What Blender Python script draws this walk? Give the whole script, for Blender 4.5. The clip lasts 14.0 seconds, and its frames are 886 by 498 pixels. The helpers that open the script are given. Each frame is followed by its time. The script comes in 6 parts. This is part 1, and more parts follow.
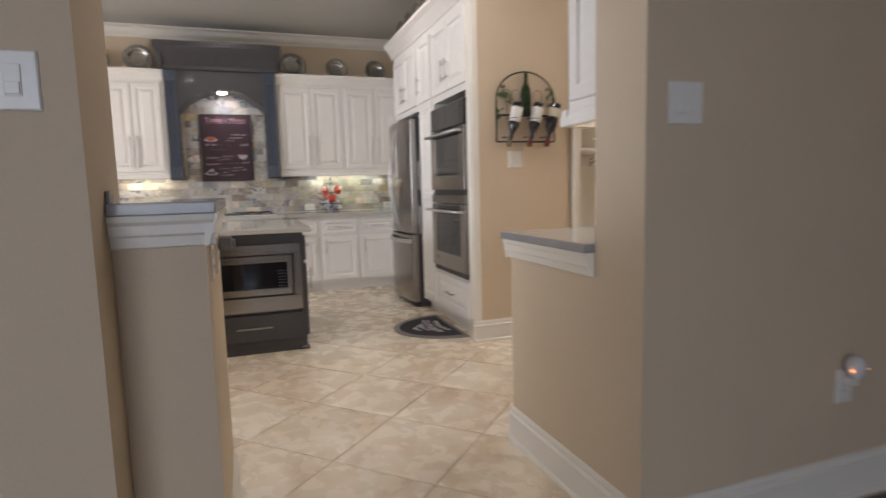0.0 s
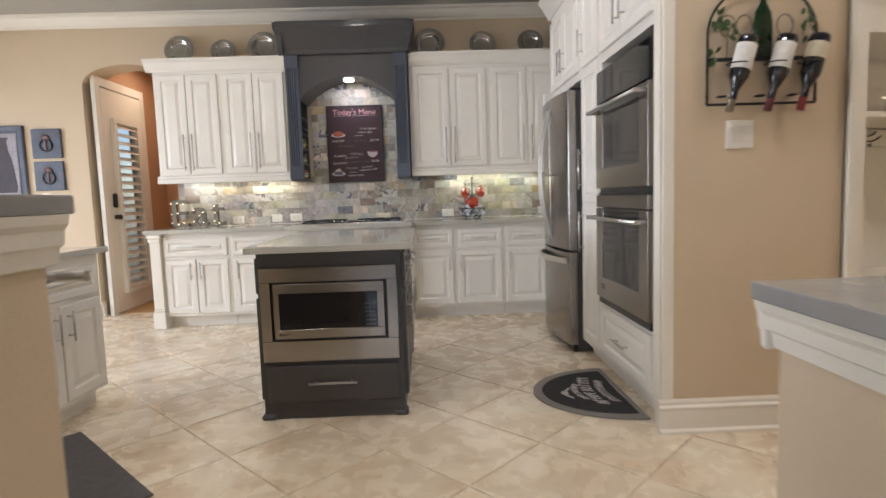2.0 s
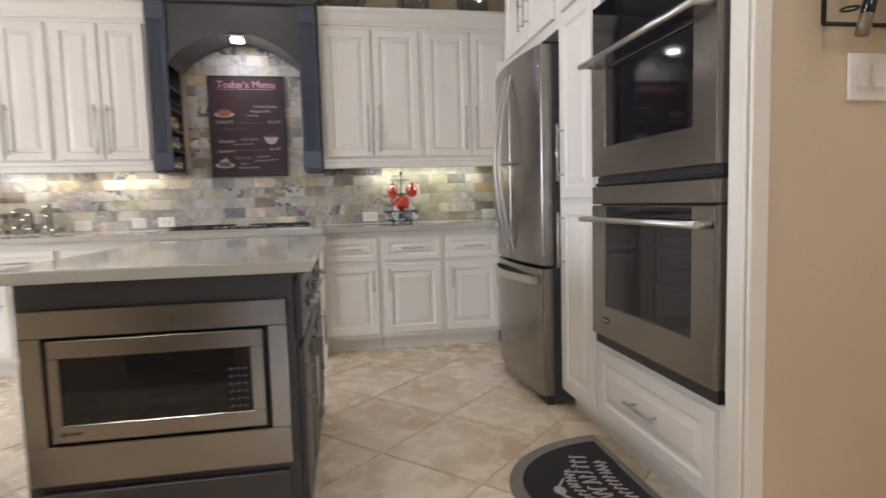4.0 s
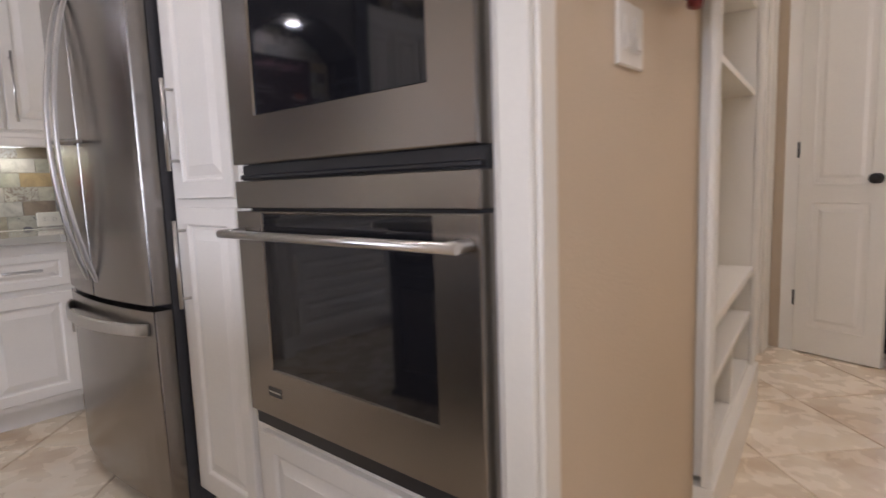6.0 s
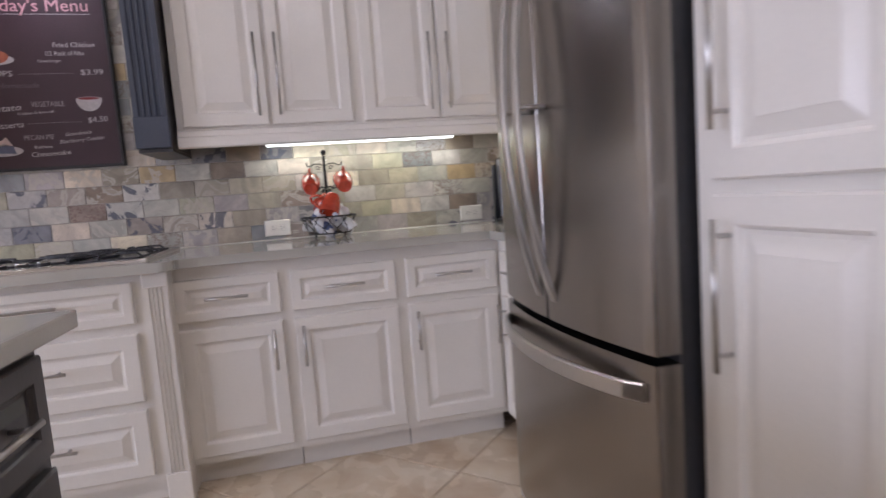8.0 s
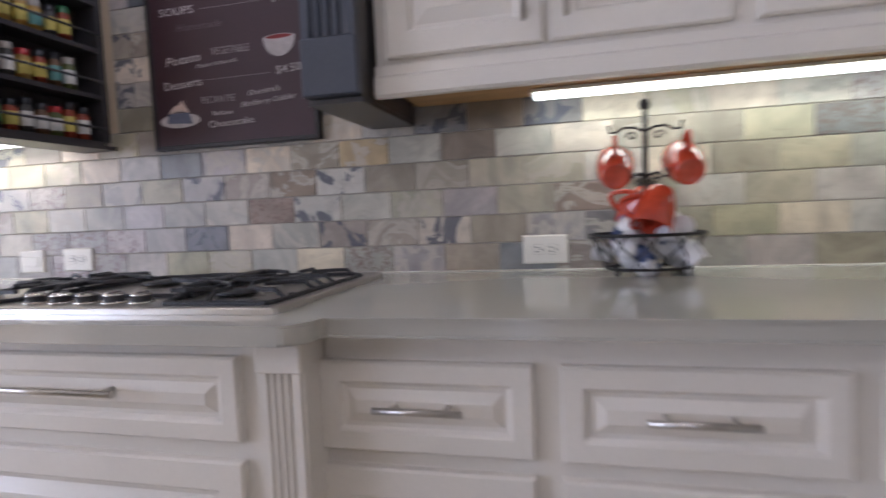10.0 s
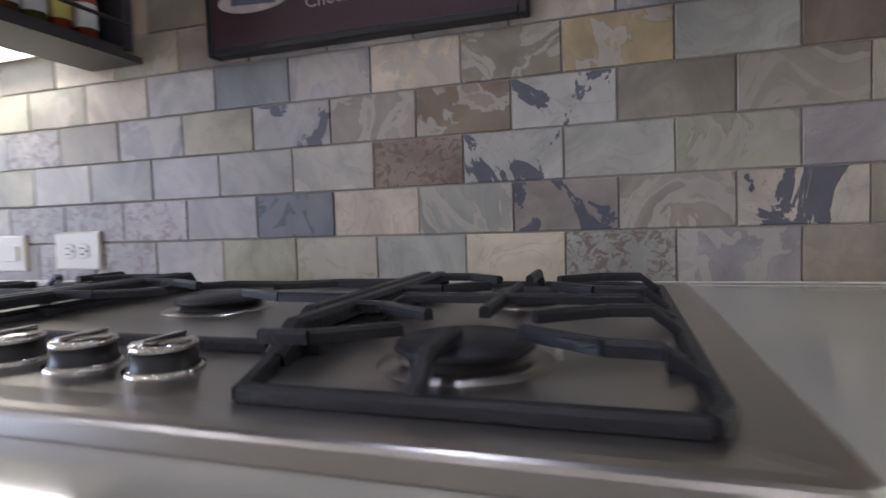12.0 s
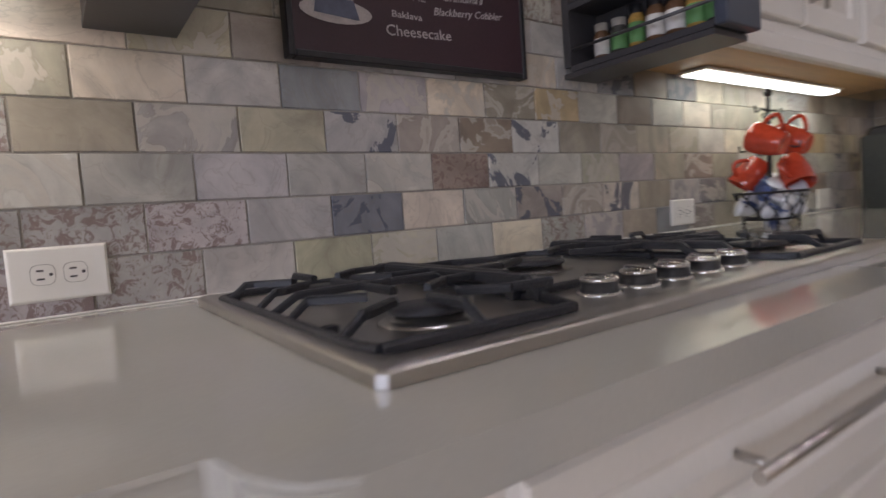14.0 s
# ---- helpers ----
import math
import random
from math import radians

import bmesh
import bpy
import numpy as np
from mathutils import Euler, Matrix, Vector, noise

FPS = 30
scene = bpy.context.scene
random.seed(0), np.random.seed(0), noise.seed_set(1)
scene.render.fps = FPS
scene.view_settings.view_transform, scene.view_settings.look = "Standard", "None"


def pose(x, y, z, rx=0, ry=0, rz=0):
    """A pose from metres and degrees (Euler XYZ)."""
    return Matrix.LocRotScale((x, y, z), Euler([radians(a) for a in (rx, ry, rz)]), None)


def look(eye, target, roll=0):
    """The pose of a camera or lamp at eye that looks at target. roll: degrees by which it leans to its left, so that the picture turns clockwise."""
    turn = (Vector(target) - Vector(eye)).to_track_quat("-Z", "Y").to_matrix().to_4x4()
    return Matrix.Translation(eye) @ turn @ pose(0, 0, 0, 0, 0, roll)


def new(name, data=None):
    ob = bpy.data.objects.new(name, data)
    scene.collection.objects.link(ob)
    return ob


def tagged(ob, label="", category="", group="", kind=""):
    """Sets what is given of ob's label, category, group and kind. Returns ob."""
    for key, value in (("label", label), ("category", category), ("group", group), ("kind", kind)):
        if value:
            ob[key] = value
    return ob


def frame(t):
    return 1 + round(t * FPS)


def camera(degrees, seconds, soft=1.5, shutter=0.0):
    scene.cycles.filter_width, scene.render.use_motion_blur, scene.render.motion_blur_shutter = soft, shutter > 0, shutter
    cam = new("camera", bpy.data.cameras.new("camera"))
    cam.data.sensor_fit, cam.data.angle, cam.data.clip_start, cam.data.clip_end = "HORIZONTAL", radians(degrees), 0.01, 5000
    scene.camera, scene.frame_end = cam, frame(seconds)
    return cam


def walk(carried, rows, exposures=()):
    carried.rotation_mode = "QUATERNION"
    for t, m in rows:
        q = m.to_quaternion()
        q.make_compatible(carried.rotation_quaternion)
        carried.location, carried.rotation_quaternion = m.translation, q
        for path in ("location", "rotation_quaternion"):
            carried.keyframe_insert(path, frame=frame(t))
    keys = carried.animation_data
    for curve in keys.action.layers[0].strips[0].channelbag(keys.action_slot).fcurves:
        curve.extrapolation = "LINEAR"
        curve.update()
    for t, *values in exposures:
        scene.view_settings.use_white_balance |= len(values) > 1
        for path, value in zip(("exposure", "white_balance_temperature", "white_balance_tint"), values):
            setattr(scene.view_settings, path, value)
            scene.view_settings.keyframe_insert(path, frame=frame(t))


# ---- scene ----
cam = camera(77.1, 14.0, shutter=0.5)
PATH = [
    (0, (-0.098, -0.3, 1.181), (0.554, 1.577, 0.958), -1.5),
    (0.5, (0.092, -0.017, 1.151), (0.467, 1.935, 0.935), -1.6),
    (1, (0.267, 0.326, 1.177), (0.587, 2.289, 0.972), -1.8),
    (1.5, (0.393, 0.683, 1.176), (0.608, 2.662, 0.977), -1.9),
    (2, (0.413, 1.034, 1.136), (0.466, 3.024, 0.949), -1.9),
    (2.2, (0.429, 1.167, 1.143), (0.451, 3.159, 0.962), -1.9),
    (4.3, (0.425, 2.365, 1.053), (0.952, 4.29, 0.899), -1.4),
    (4.5, (0.468, 2.462, 1.05), (1.185, 4.33, 0.889), -1.6),
    (4.7, (0.503, 2.545, 1.057), (1.446, 4.30, 0.896), -1.6),
    (5, (0.521, 2.603, 1.047), (1.705, 4.206, 0.88), -1.0),
    (5.5, (0.619, 2.778, 1.048), (2.081, 4.131, 0.869), -1.6),
    (5.8, (0.695, 2.957, 1.071), (2.197, 4.258, 0.845), -3.0),
    (6, (0.701, 3.054, 1.09), (2.2, 4.357, 0.856), -2.0),
    (6.5, (0.847, 3.325, 1.116), (2.109, 4.857, 0.875), -4.5),
    (7, (0.851, 3.579, 1.042), (1.74, 5.363, 0.881), -2.2),
    (7.2, (0.75, 3.619, 1.08), (1.548, 5.443, 0.887), -2.7),
    (9.3, (0.805, 4.871, 1.085), (0.862, 6.864, 0.932), -2.7),
    (9.5, (0.789, 5.002, 1.072), (0.791, 6.997, 0.923), -2.7),
    (10, (0.725, 5.291, 1.082), (0.243, 7.228, 0.952), -2.5),
    (10.5, (0.596, 5.512, 1.058), (-0.171, 7.355, 0.952), -1.7),
    (10.9, (0.510, 5.673, 1.047), (-0.331, 7.486, 0.952), -1.3),
    (11.5, (0.270, 5.846, 1.013), (-0.548, 7.667, 0.915), -1.0),
    (11.7, (0.203, 5.922, 1.009), (-0.585, 7.758, 0.918), -1.3),
    (12, (0.117, 5.972, 1.015), (-0.492, 7.874, 0.912), -1.9),
    (12.2, (0.034, 5.981, 1.022), (-0.333, 7.943, 0.902), -1.7),
    (12.5, (-0.111, 5.976, 1.015), (0.148, 7.954, 0.884), -2.5),
    (13, (-0.380, 5.934, 1.019), (0.286, 7.814, 0.897), -2.4),
    (13.3, (-0.539, 5.888, 1.034), (0.249, 7.721, 0.910), -3.3),
    (13.7, (-0.777, 5.855, 1.037), (0.155, 7.619, 0.905), -3.6),
    (14, (-0.935, 5.853, 1.027), (0.201, 7.494, 0.890), -4.1),
]
LIGHT = [(0, 0.1, 6050, 18), (2, 0.14, 6050, 15), (5.5, 0.14, 6000, 21), (6.5, -0.05, 5850, 26), (7, -0.05, 5800, 28), (9.5, -0.12, 5700, 25), (11, -0.2, 5450, 22), (12.5, -0.43, 5600, 21), (14, -0.52, 5950, 25)]
walk(cam, [(t, look(eye, target, roll)) for t, eye, target, roll in PATH], LIGHT)

# light: a daylit sky beyond the windows, recessed ceiling lamps, strips under the wall cabinets
world = bpy.data.worlds.new("world")
scene.world = world
world.use_nodes = True
wn = world.node_tree.nodes
sky = wn.new("ShaderNodeTexSky")
sky.sky_type, sky.sun_disc, sky.sun_elevation, sky.sun_rotation = "NISHITA", False, radians(48), radians(150)
world.node_tree.links.new(sky.outputs[0], wn["Background"].inputs[0])
wn["Background"].inputs[1].default_value = 0.12
sun = new("sun", bpy.data.lights.new("sun", "SUN"))
sun.data.energy, sun.data.angle, sun.data.color = 2.5, radians(0.5), (1, 0.95, 0.88)
sun.matrix_world = look((0, 0, 10), (1.2, 2.1, 7.3))


def area(name, at, to, sx, sy, watts, color=(1, 1, 1)):
    d = bpy.data.lights.new(name, "AREA")
    d.shape, d.size, d.size_y, d.energy, d.color = "RECTANGLE", sx, sy, watts, color
    ob = new(name, d)
    ob.matrix_world = look(at, to)
    return ob


DAY, WARM, COOL = (0.86, 0.93, 1.0), (1.0, 0.80, 0.58), (0.96, 1.0, 0.72)
area("window_light_west", (-5.25, 4.3, 1.5), (-2.8, 4.3, -0.3), 3.4, 1.6, 110, DAY)
area("window_light_south", (-1.6, -4.25, 1.7), (-1.6, -2.0, 0.5), 3.2, 1.7, 80, DAY)
area("window_light_breakfast", (-5.25, 2.2, 1.5), (-2.8, 2.3, -0.3), 1.4, 1.6, 60, DAY)
# the last two, over the corridor, are added only to brighten it
LAMPS = [(-0.28, 5.35), (1.0, 4.6), (-1.55, 5.2), (1.0, 2.9), (-0.9, 2.9), (-2.9, 3.6), (3.2, 2.5), (4.0, 2.3)]
for lx, ly in LAMPS:
    area("downlight_lamp", (lx, ly, 3.025), (lx, ly, 0), 0.13, 0.13, 4 if ly > 4 else 10, (1.0, 0.93, 0.84))

# unseen warm fill, added to brighten the hall and its door
area("hall_fill_lamp", (-2.5, 7.65, 2.74), (-2.5, 7.65, 0), 0.13, 0.13, 5, (1.0, 0.78, 0.55))

# materials


def mat(name, base, rough=0.5, metal=0.0, vary=0.08, scale=6.0, fine=60.0, bump=0.05, stretch=(1, 1, 1), coat=0.0, spread=None, fine_mix=0.5, gloss=0.07):
    """A surface whose colour and gloss vary at two scales, with fine relief."""
    m = bpy.data.materials.new(name)
    m.use_nodes = True
    nt = m.node_tree
    N, L = nt.nodes.new, nt.links.new
    b = nt.nodes["Principled BSDF"]
    tc, mp = N("ShaderNodeTexCoord"), N("ShaderNodeMapping")
    mp.inputs["Scale"].default_value = stretch
    L(tc.outputs["Object"], mp.inputs[0])
    n1, n2 = N("ShaderNodeTexNoise"), N("ShaderNodeTexNoise")
    n1.inputs["Scale"].default_value, n2.inputs["Scale"].default_value = scale, fine
    n1.inputs["Detail"].default_value = n2.inputs["Detail"].default_value = 4
    L(mp.outputs[0], n1.inputs[0])
    L(mp.outputs[0], n2.inputs[0])
    mx = N("ShaderNodeMix")
    mx.inputs[0].default_value = fine_mix
    L(n1.outputs["Fac"], mx.inputs[2])
    L(n2.outputs["Fac"], mx.inputs[3])
    ramp = N("ShaderNodeValToRGB")
    lo = spread or tuple(c * (1 - vary) for c in base)
    hi = tuple(min(1, c * (1 + vary)) for c in base)
    ramp.color_ramp.elements[0].position, ramp.color_ramp.elements[1].position = 0.35, 0.65
    ramp.color_ramp.elements[0].color, ramp.color_ramp.elements[1].color = (*lo, 1), (*hi, 1)
    L(mx.outputs[0], ramp.inputs[0])
    L(ramp.outputs[0], b.inputs["Base Color"])
    mr = N("ShaderNodeMapRange")
    mr.inputs[3].default_value, mr.inputs[4].default_value = max(0.02, rough - gloss), min(1, rough + gloss)
    L(mx.outputs[0], mr.inputs[0])
    L(mr.outputs[0], b.inputs["Roughness"])
    b.inputs["Metallic"].default_value = metal
    b.inputs["Coat Weight"].default_value = coat
    if bump:
        bp = N("ShaderNodeBump")
        bp.inputs["Strength"].default_value, bp.inputs["Distance"].default_value = bump, 0.004
        L(n2.outputs["Fac"], bp.inputs["Height"])
        L(bp.outputs[0], b.inputs["Normal"])
    return m


def glow(name, color, strength):
    m = mat(name, color, 0.4, bump=0)
    b = m.node_tree.nodes["Principled BSDF"]
    b.inputs["Emission Color"].default_value, b.inputs["Emission Strength"].default_value = (*color, 1), strength
    return m


def stone(name, dark, light, vein, scale, rough, bump=0.15, grain=0.28):
    """Mottled stone with soft clouds and veins; each piece differs by its own random number."""
    m = bpy.data.materials.new(name)
    m.use_nodes = True
    nt = m.node_tree
    N, L = nt.nodes.new, nt.links.new
    b = nt.nodes["Principled BSDF"]
    tc, oi, mp = N("ShaderNodeTexCoord"), N("ShaderNodeObjectInfo"), N("ShaderNodeMapping")
    mul = N("ShaderNodeMath")
    mul.operation = "MULTIPLY"
    mul.inputs[1].default_value = 57.0
    L(oi.outputs["Random"], mul.inputs[0])
    L(tc.outputs["Object"], mp.inputs[0])
    L(mul.outputs[0], mp.inputs[1])
    n1, n2, n3 = N("ShaderNodeTexNoise"), N("ShaderNodeTexNoise"), N("ShaderNodeTexNoise")
    for n, s, d, w in ((n1, scale, 5, 1.4), (n2, scale * 5, 6, 0.4), (n3, scale * 1.5, 5, 2.2)):
        n.inputs["Scale"].default_value, n.inputs["Detail"].default_value, n.inputs["Distortion"].default_value = s, d, w
        L(mp.outputs[0], n.inputs[0])
    r1 = N("ShaderNodeValToRGB")
    r1.color_ramp.elements[0].position, r1.color_ramp.elements[1].position = 0.36, 0.62
    r1.color_ramp.elements[0].color, r1.color_ramp.elements[1].color = (*dark, 1), (*light, 1)
    col = r1.outputs[0]
    L(n1.outputs["Fac"], r1.inputs[0])
    r2 = N("ShaderNodeValToRGB")
    e = r2.color_ramp.elements
    e[0].position, e[1].position = 0.40, 0.60
    e[0].color, e[1].color = (0, 0, 0, 1), (0, 0, 0, 1)
    k = e.new(0.5)
    k.color = (0.28, 0.28, 0.28, 1)
    L(n3.outputs["Fac"], r2.inputs[0])
    mv = N("ShaderNodeMix")
    mv.data_type = "RGBA"
    mv.inputs[7].default_value = (*vein, 1)
    L(r2.outputs[0], mv.inputs[0])
    L(col, mv.inputs[6])
    fine = N("ShaderNodeMix")
    fine.data_type, fine.blend_type = "RGBA", "OVERLAY"
    fine.inputs[0].default_value = grain
    L(mv.outputs[2], fine.inputs[6])
    L(n2.outputs["Fac"], fine.inputs[7])
    L(fine.outputs[2], b.inputs["Base Color"])
    mr = N("ShaderNodeMapRange")
    mr.inputs[3].default_value, mr.inputs[4].default_value = rough - 0.1, rough + 0.1
    L(n2.outputs["Fac"], mr.inputs[0])
    L(mr.outputs[0], b.inputs["Roughness"])
    bp = N("ShaderNodeBump")
    bp.inputs["Strength"].default_value, bp.inputs["Distance"].default_value = bump, 0.003
    L(n2.outputs["Fac"], bp.inputs["Height"])
    L(bp.outputs[0], b.inputs["Normal"])
    return m


def slate_stone(name):
    """Honed slate: each piece has its own ground colour, and its alpha names its figure: none, ink blots, pale swirls or rust crackle."""
    m = bpy.data.materials.new(name)
    m.use_nodes = True
    nt = m.node_tree
    N, L = nt.nodes.new, nt.links.new
    b = nt.nodes["Principled BSDF"]
    tc, oi, mp = N("ShaderNodeTexCoord"), N("ShaderNodeObjectInfo"), N("ShaderNodeMapping")

    def calc(op, a, c, clamp=False):
        n = N("ShaderNodeMath")
        n.operation, n.use_clamp = op, clamp
        for k, v in enumerate((a, c)):
            if isinstance(v, (int, float)):
                n.inputs[k].default_value = v
            else:
                L(v, n.inputs[k])
        return n.outputs[0]

    def noise(scale, detail, twist, rough=0.55):
        n = N("ShaderNodeTexNoise")
        n.inputs["Scale"].default_value, n.inputs["Detail"].default_value, n.inputs["Distortion"].default_value, n.inputs["Roughness"].default_value = scale, detail, twist, rough
        L(mp.outputs[0], n.inputs[0])
        return n.outputs["Fac"]

    def step(v, lo, hi):
        n = N("ShaderNodeMapRange")
        n.interpolation_type = "SMOOTHSTEP"
        n.inputs[1].default_value, n.inputs[2].default_value = lo, hi
        L(v, n.inputs[0])
        return n.outputs[0]

    def mix(kind, f, a, c):
        n = N("ShaderNodeMix")
        n.data_type, n.blend_type = "RGBA", kind
        for k, v in ((0, f), (6, a), (7, c)):
            if isinstance(v, (int, float)):
                n.inputs[k].default_value = v
            elif isinstance(v, tuple):
                n.inputs[k].default_value = (*v, 1)
            else:
                L(v, n.inputs[k])
        return n.outputs[2]

    L(calc("MULTIPLY", oi.outputs["Random"], 57.0), mp.inputs[1])
    L(tc.outputs["Object"], mp.inputs[0])
    clouds, fine, body, swirl = noise(7, 5, 1.2), noise(38, 6, 0.4, 0.65), noise(10, 5, 1.0, 0.6), noise(7, 4, 2.6, 0.5)
    crackle = noise(52, 6, 1.2, 0.75)
    kind = oi.outputs["Alpha"]

    def is_kind(v):
        n = N("ShaderNodeMath")
        n.operation = "COMPARE"
        L(kind, n.inputs[0])
        n.inputs[1].default_value, n.inputs[2].default_value = v, 0.1
        return n.outputs[0]

    ramp = N("ShaderNodeValToRGB")
    ramp.color_ramp.elements[0].position, ramp.color_ramp.elements[1].position = 0.36, 0.64
    ramp.color_ramp.elements[0].color, ramp.color_ramp.elements[1].color = (0.80, 0.79, 0.77, 1), (1.22, 1.20, 1.15, 1)
    L(clouds, ramp.inputs[0])
    col = mix("MULTIPLY", 1.0, oi.outputs["Color"], ramp.outputs[0])
    vein = calc("ABSOLUTE", calc("SUBTRACT", swirl, 0.5), 0)
    col = mix("MIX", calc("MULTIPLY", calc("SUBTRACT", 1.0, step(vein, 0.0, 0.02)), 0.22), col, (0.24, 0.20, 0.155))
    col = mix("MIX", calc("MULTIPLY", calc("MULTIPLY", step(body, 0.535, 0.555), is_kind(0.5)), 0.88), col, (0.085, 0.092, 0.125))
    bands = calc("MULTIPLY", step(swirl, 0.50, 0.525), calc("SUBTRACT", 1.0, calc("MULTIPLY", step(swirl, 0.60, 0.62), 0.6)))
    col = mix("MIX", calc("MULTIPLY", calc("MULTIPLY", bands, is_kind(0.75)), 0.80), col, (0.50, 0.465, 0.40))
    col = mix("MIX", calc("MULTIPLY", calc("MULTIPLY", step(crackle, 0.50, 0.56), is_kind(1.0)), 0.72), col, (0.17, 0.105, 0.085))
    col = mix("OVERLAY", 0.16, col, fine)
    L(col, b.inputs["Base Color"])
    mr = N("ShaderNodeMapRange")
    mr.inputs[3].default_value, mr.inputs[4].default_value = 0.30, 0.50
    L(fine, mr.inputs[0])
    L(mr.outputs[0], b.inputs["Roughness"])
    bp = N("ShaderNodeBump")
    bp.inputs["Strength"].default_value, bp.inputs["Distance"].default_value = 0.16, 0.003
    L(calc("ADD", fine, calc("MULTIPLY", body, 0.8)), bp.inputs["Height"])
    L(bp.outputs[0], b.inputs["Normal"])
    return m


WALL = mat("wall_paint", (0.60, 0.485, 0.34), 0.75, vary=0.03, scale=3, fine=140, bump=0.25)
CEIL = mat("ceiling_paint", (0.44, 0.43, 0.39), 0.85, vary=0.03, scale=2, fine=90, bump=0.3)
ORANGE = mat("orange_wall_paint", (0.50, 0.29, 0.16), 0.75, vary=0.04, scale=3, fine=120, bump=0.2)
WHITE = mat("white_cabinet_paint", (0.80, 0.765, 0.70), 0.36, vary=0.02, scale=9, fine=120, bump=0.04, coat=0.15)
TRIM = mat("trim_paint", (0.78, 0.74, 0.65), 0.4, vary=0.02, scale=5, fine=100, bump=0.04)
CHAR = mat("charcoal_cabinet_paint", (0.056, 0.053, 0.055), 0.4, vary=0.1, scale=8, fine=120, bump=0.05, coat=0.1)
CROSSM = mat("blue_grey_paint", (0.055, 0.065, 0.09), 0.4, vary=0.1, scale=8, fine=120, bump=0.05, coat=0.1)
STEEL = mat("brushed_steel", (0.31, 0.285, 0.26), 0.25, 1.0, vary=0.02, scale=2, fine=90, bump=0.02, stretch=(1, 1, 10), gloss=0.02)
STEELH = mat("brushed_steel_across", (0.32, 0.295, 0.265), 0.23, 1.0, vary=0.02, scale=2, fine=90, bump=0.02, stretch=(1, 1, 10), gloss=0.02)
STEELT = mat("brushed_tray_steel", (0.56, 0.535, 0.50), 0.30, 1.0, vary=0.03, scale=2, fine=90, bump=0.02, stretch=(1, 10, 10), gloss=0.03)
PEWTER = mat("pewter", (0.48, 0.46, 0.43), 0.16, 1.0, vary=0.2, scale=12, fine=80, bump=0.15)
LETTER = mat("olive_grey_letter_metal", (0.17, 0.15, 0.115), 0.55, 0.2, vary=0.2, scale=20, bump=0.15)
NICKEL = mat("satin_nickel", (0.55, 0.53, 0.50), 0.3, 1.0, vary=0.04, bump=0.01)
CHROME = mat("polished_silver", (0.75, 0.74, 0.72), 0.1, 1.0, vary=0.08, bump=0.1)
BLACKGLASS = mat("black_glass", (0.009, 0.009, 0.011), 0.05, vary=0.1, bump=0, gloss=0.02)
IRON = mat("cast_iron", (0.018, 0.019, 0.023), 0.42, vary=0.2, scale=20, fine=300, bump=0.35)
BLACK = mat("black_plastic", (0.015, 0.015, 0.017), 0.35, vary=0.15, bump=0.03)
WIRE = mat("black_wire", (0.02, 0.018, 0.018), 0.45, 0.3, vary=0.2, bump=0.1)
QUARTZ = mat("quartz_worktop", (0.48, 0.47, 0.42), 0.09, vary=0.03, scale=5, fine=260, bump=0.0, coat=0.3, gloss=0.015)
QUARTZG = mat("grey_quartz_ledge", (0.30, 0.295, 0.29), 0.2, vary=0.10, scale=14, fine=420, bump=0.01, coat=0.2)
PLASTIC = mat("ivory_plastic", (0.78, 0.75, 0.68), 0.3, vary=0.02, bump=0.0)
SLOT = mat("socket_slot", (0.05, 0.045, 0.04), 0.6, bump=0)
GROUT = mat("grout", (0.40, 0.37, 0.32), 0.9, vary=0.15, scale=20, fine=300, bump=0.3)
FGROUT = mat("floor_grout", (0.58, 0.47, 0.34), 0.9, vary=0.15, scale=20, fine=300, bump=0.3)
SLATE = slate_stone("slate")
TRAV = stone("travertine", (0.61, 0.475, 0.32), (0.80, 0.70, 0.535), (0.85, 0.78, 0.64), 1.7, 0.27, 0.05, 0.20)
RED = mat("red_orange_glaze", (0.50, 0.055, 0.022), 0.12, vary=0.2, scale=10, bump=0.02, coat=0.6)
GREEN = mat("green_glass", (0.006, 0.028, 0.009), 0.1, vary=0.2, bump=0)
DARKBOTTLE = mat("dark_bottle_glass", (0.008, 0.008, 0.014), 0.08, vary=0.2, bump=0, coat=0.5)
LABEL = mat("paper_label", (0.70, 0.68, 0.64), 0.7, vary=0.08, scale=30, bump=0.03)
WOODF = mat("wood_floor", (0.06, 0.022, 0.012), 0.25, vary=0.4, scale=2, fine=40, bump=0.05, stretch=(1, 9, 1), coat=0.3)
WOOD = mat("maple_underside", (0.50, 0.30, 0.13), 0.45, vary=0.15, scale=3, fine=30, bump=0.05, stretch=(1, 10, 1))
MATB = mat("black_mat", (0.022, 0.020, 0.022), 0.9, vary=0.2, scale=30, fine=400, bump=0.5)
MATG = mat("grey_mat_border", (0.22, 0.20, 0.18), 0.9, vary=0.1, scale=30, fine=400, bump=0.5)
CHALK = mat("chalk_white", (0.46, 0.42, 0.41), 0.8, vary=0.15, scale=60, fine=300, bump=0.1)
SIGN = mat("plum_board", (0.040, 0.016, 0.022), 0.5, vary=0.2, scale=8, fine=150, bump=0.1)
PINK = mat("rose_lettering", (0.55, 0.28, 0.30), 0.6, vary=0.15, scale=50, bump=0.05)
LEAF = mat("leaf_green", (0.06, 0.10, 0.03), 0.5, vary=0.3, scale=30, bump=0.1)
BRONZE = mat("aged_bronze", (0.24, 0.20, 0.15), 0.4, 0.7, vary=0.3, scale=20, bump=0.2)
DISPLAY = glow("lit_display", (0.10, 0.14, 0.55), 1.2)
LENS = glow("lamp_lens", (1.0, 0.92, 0.80), 14)
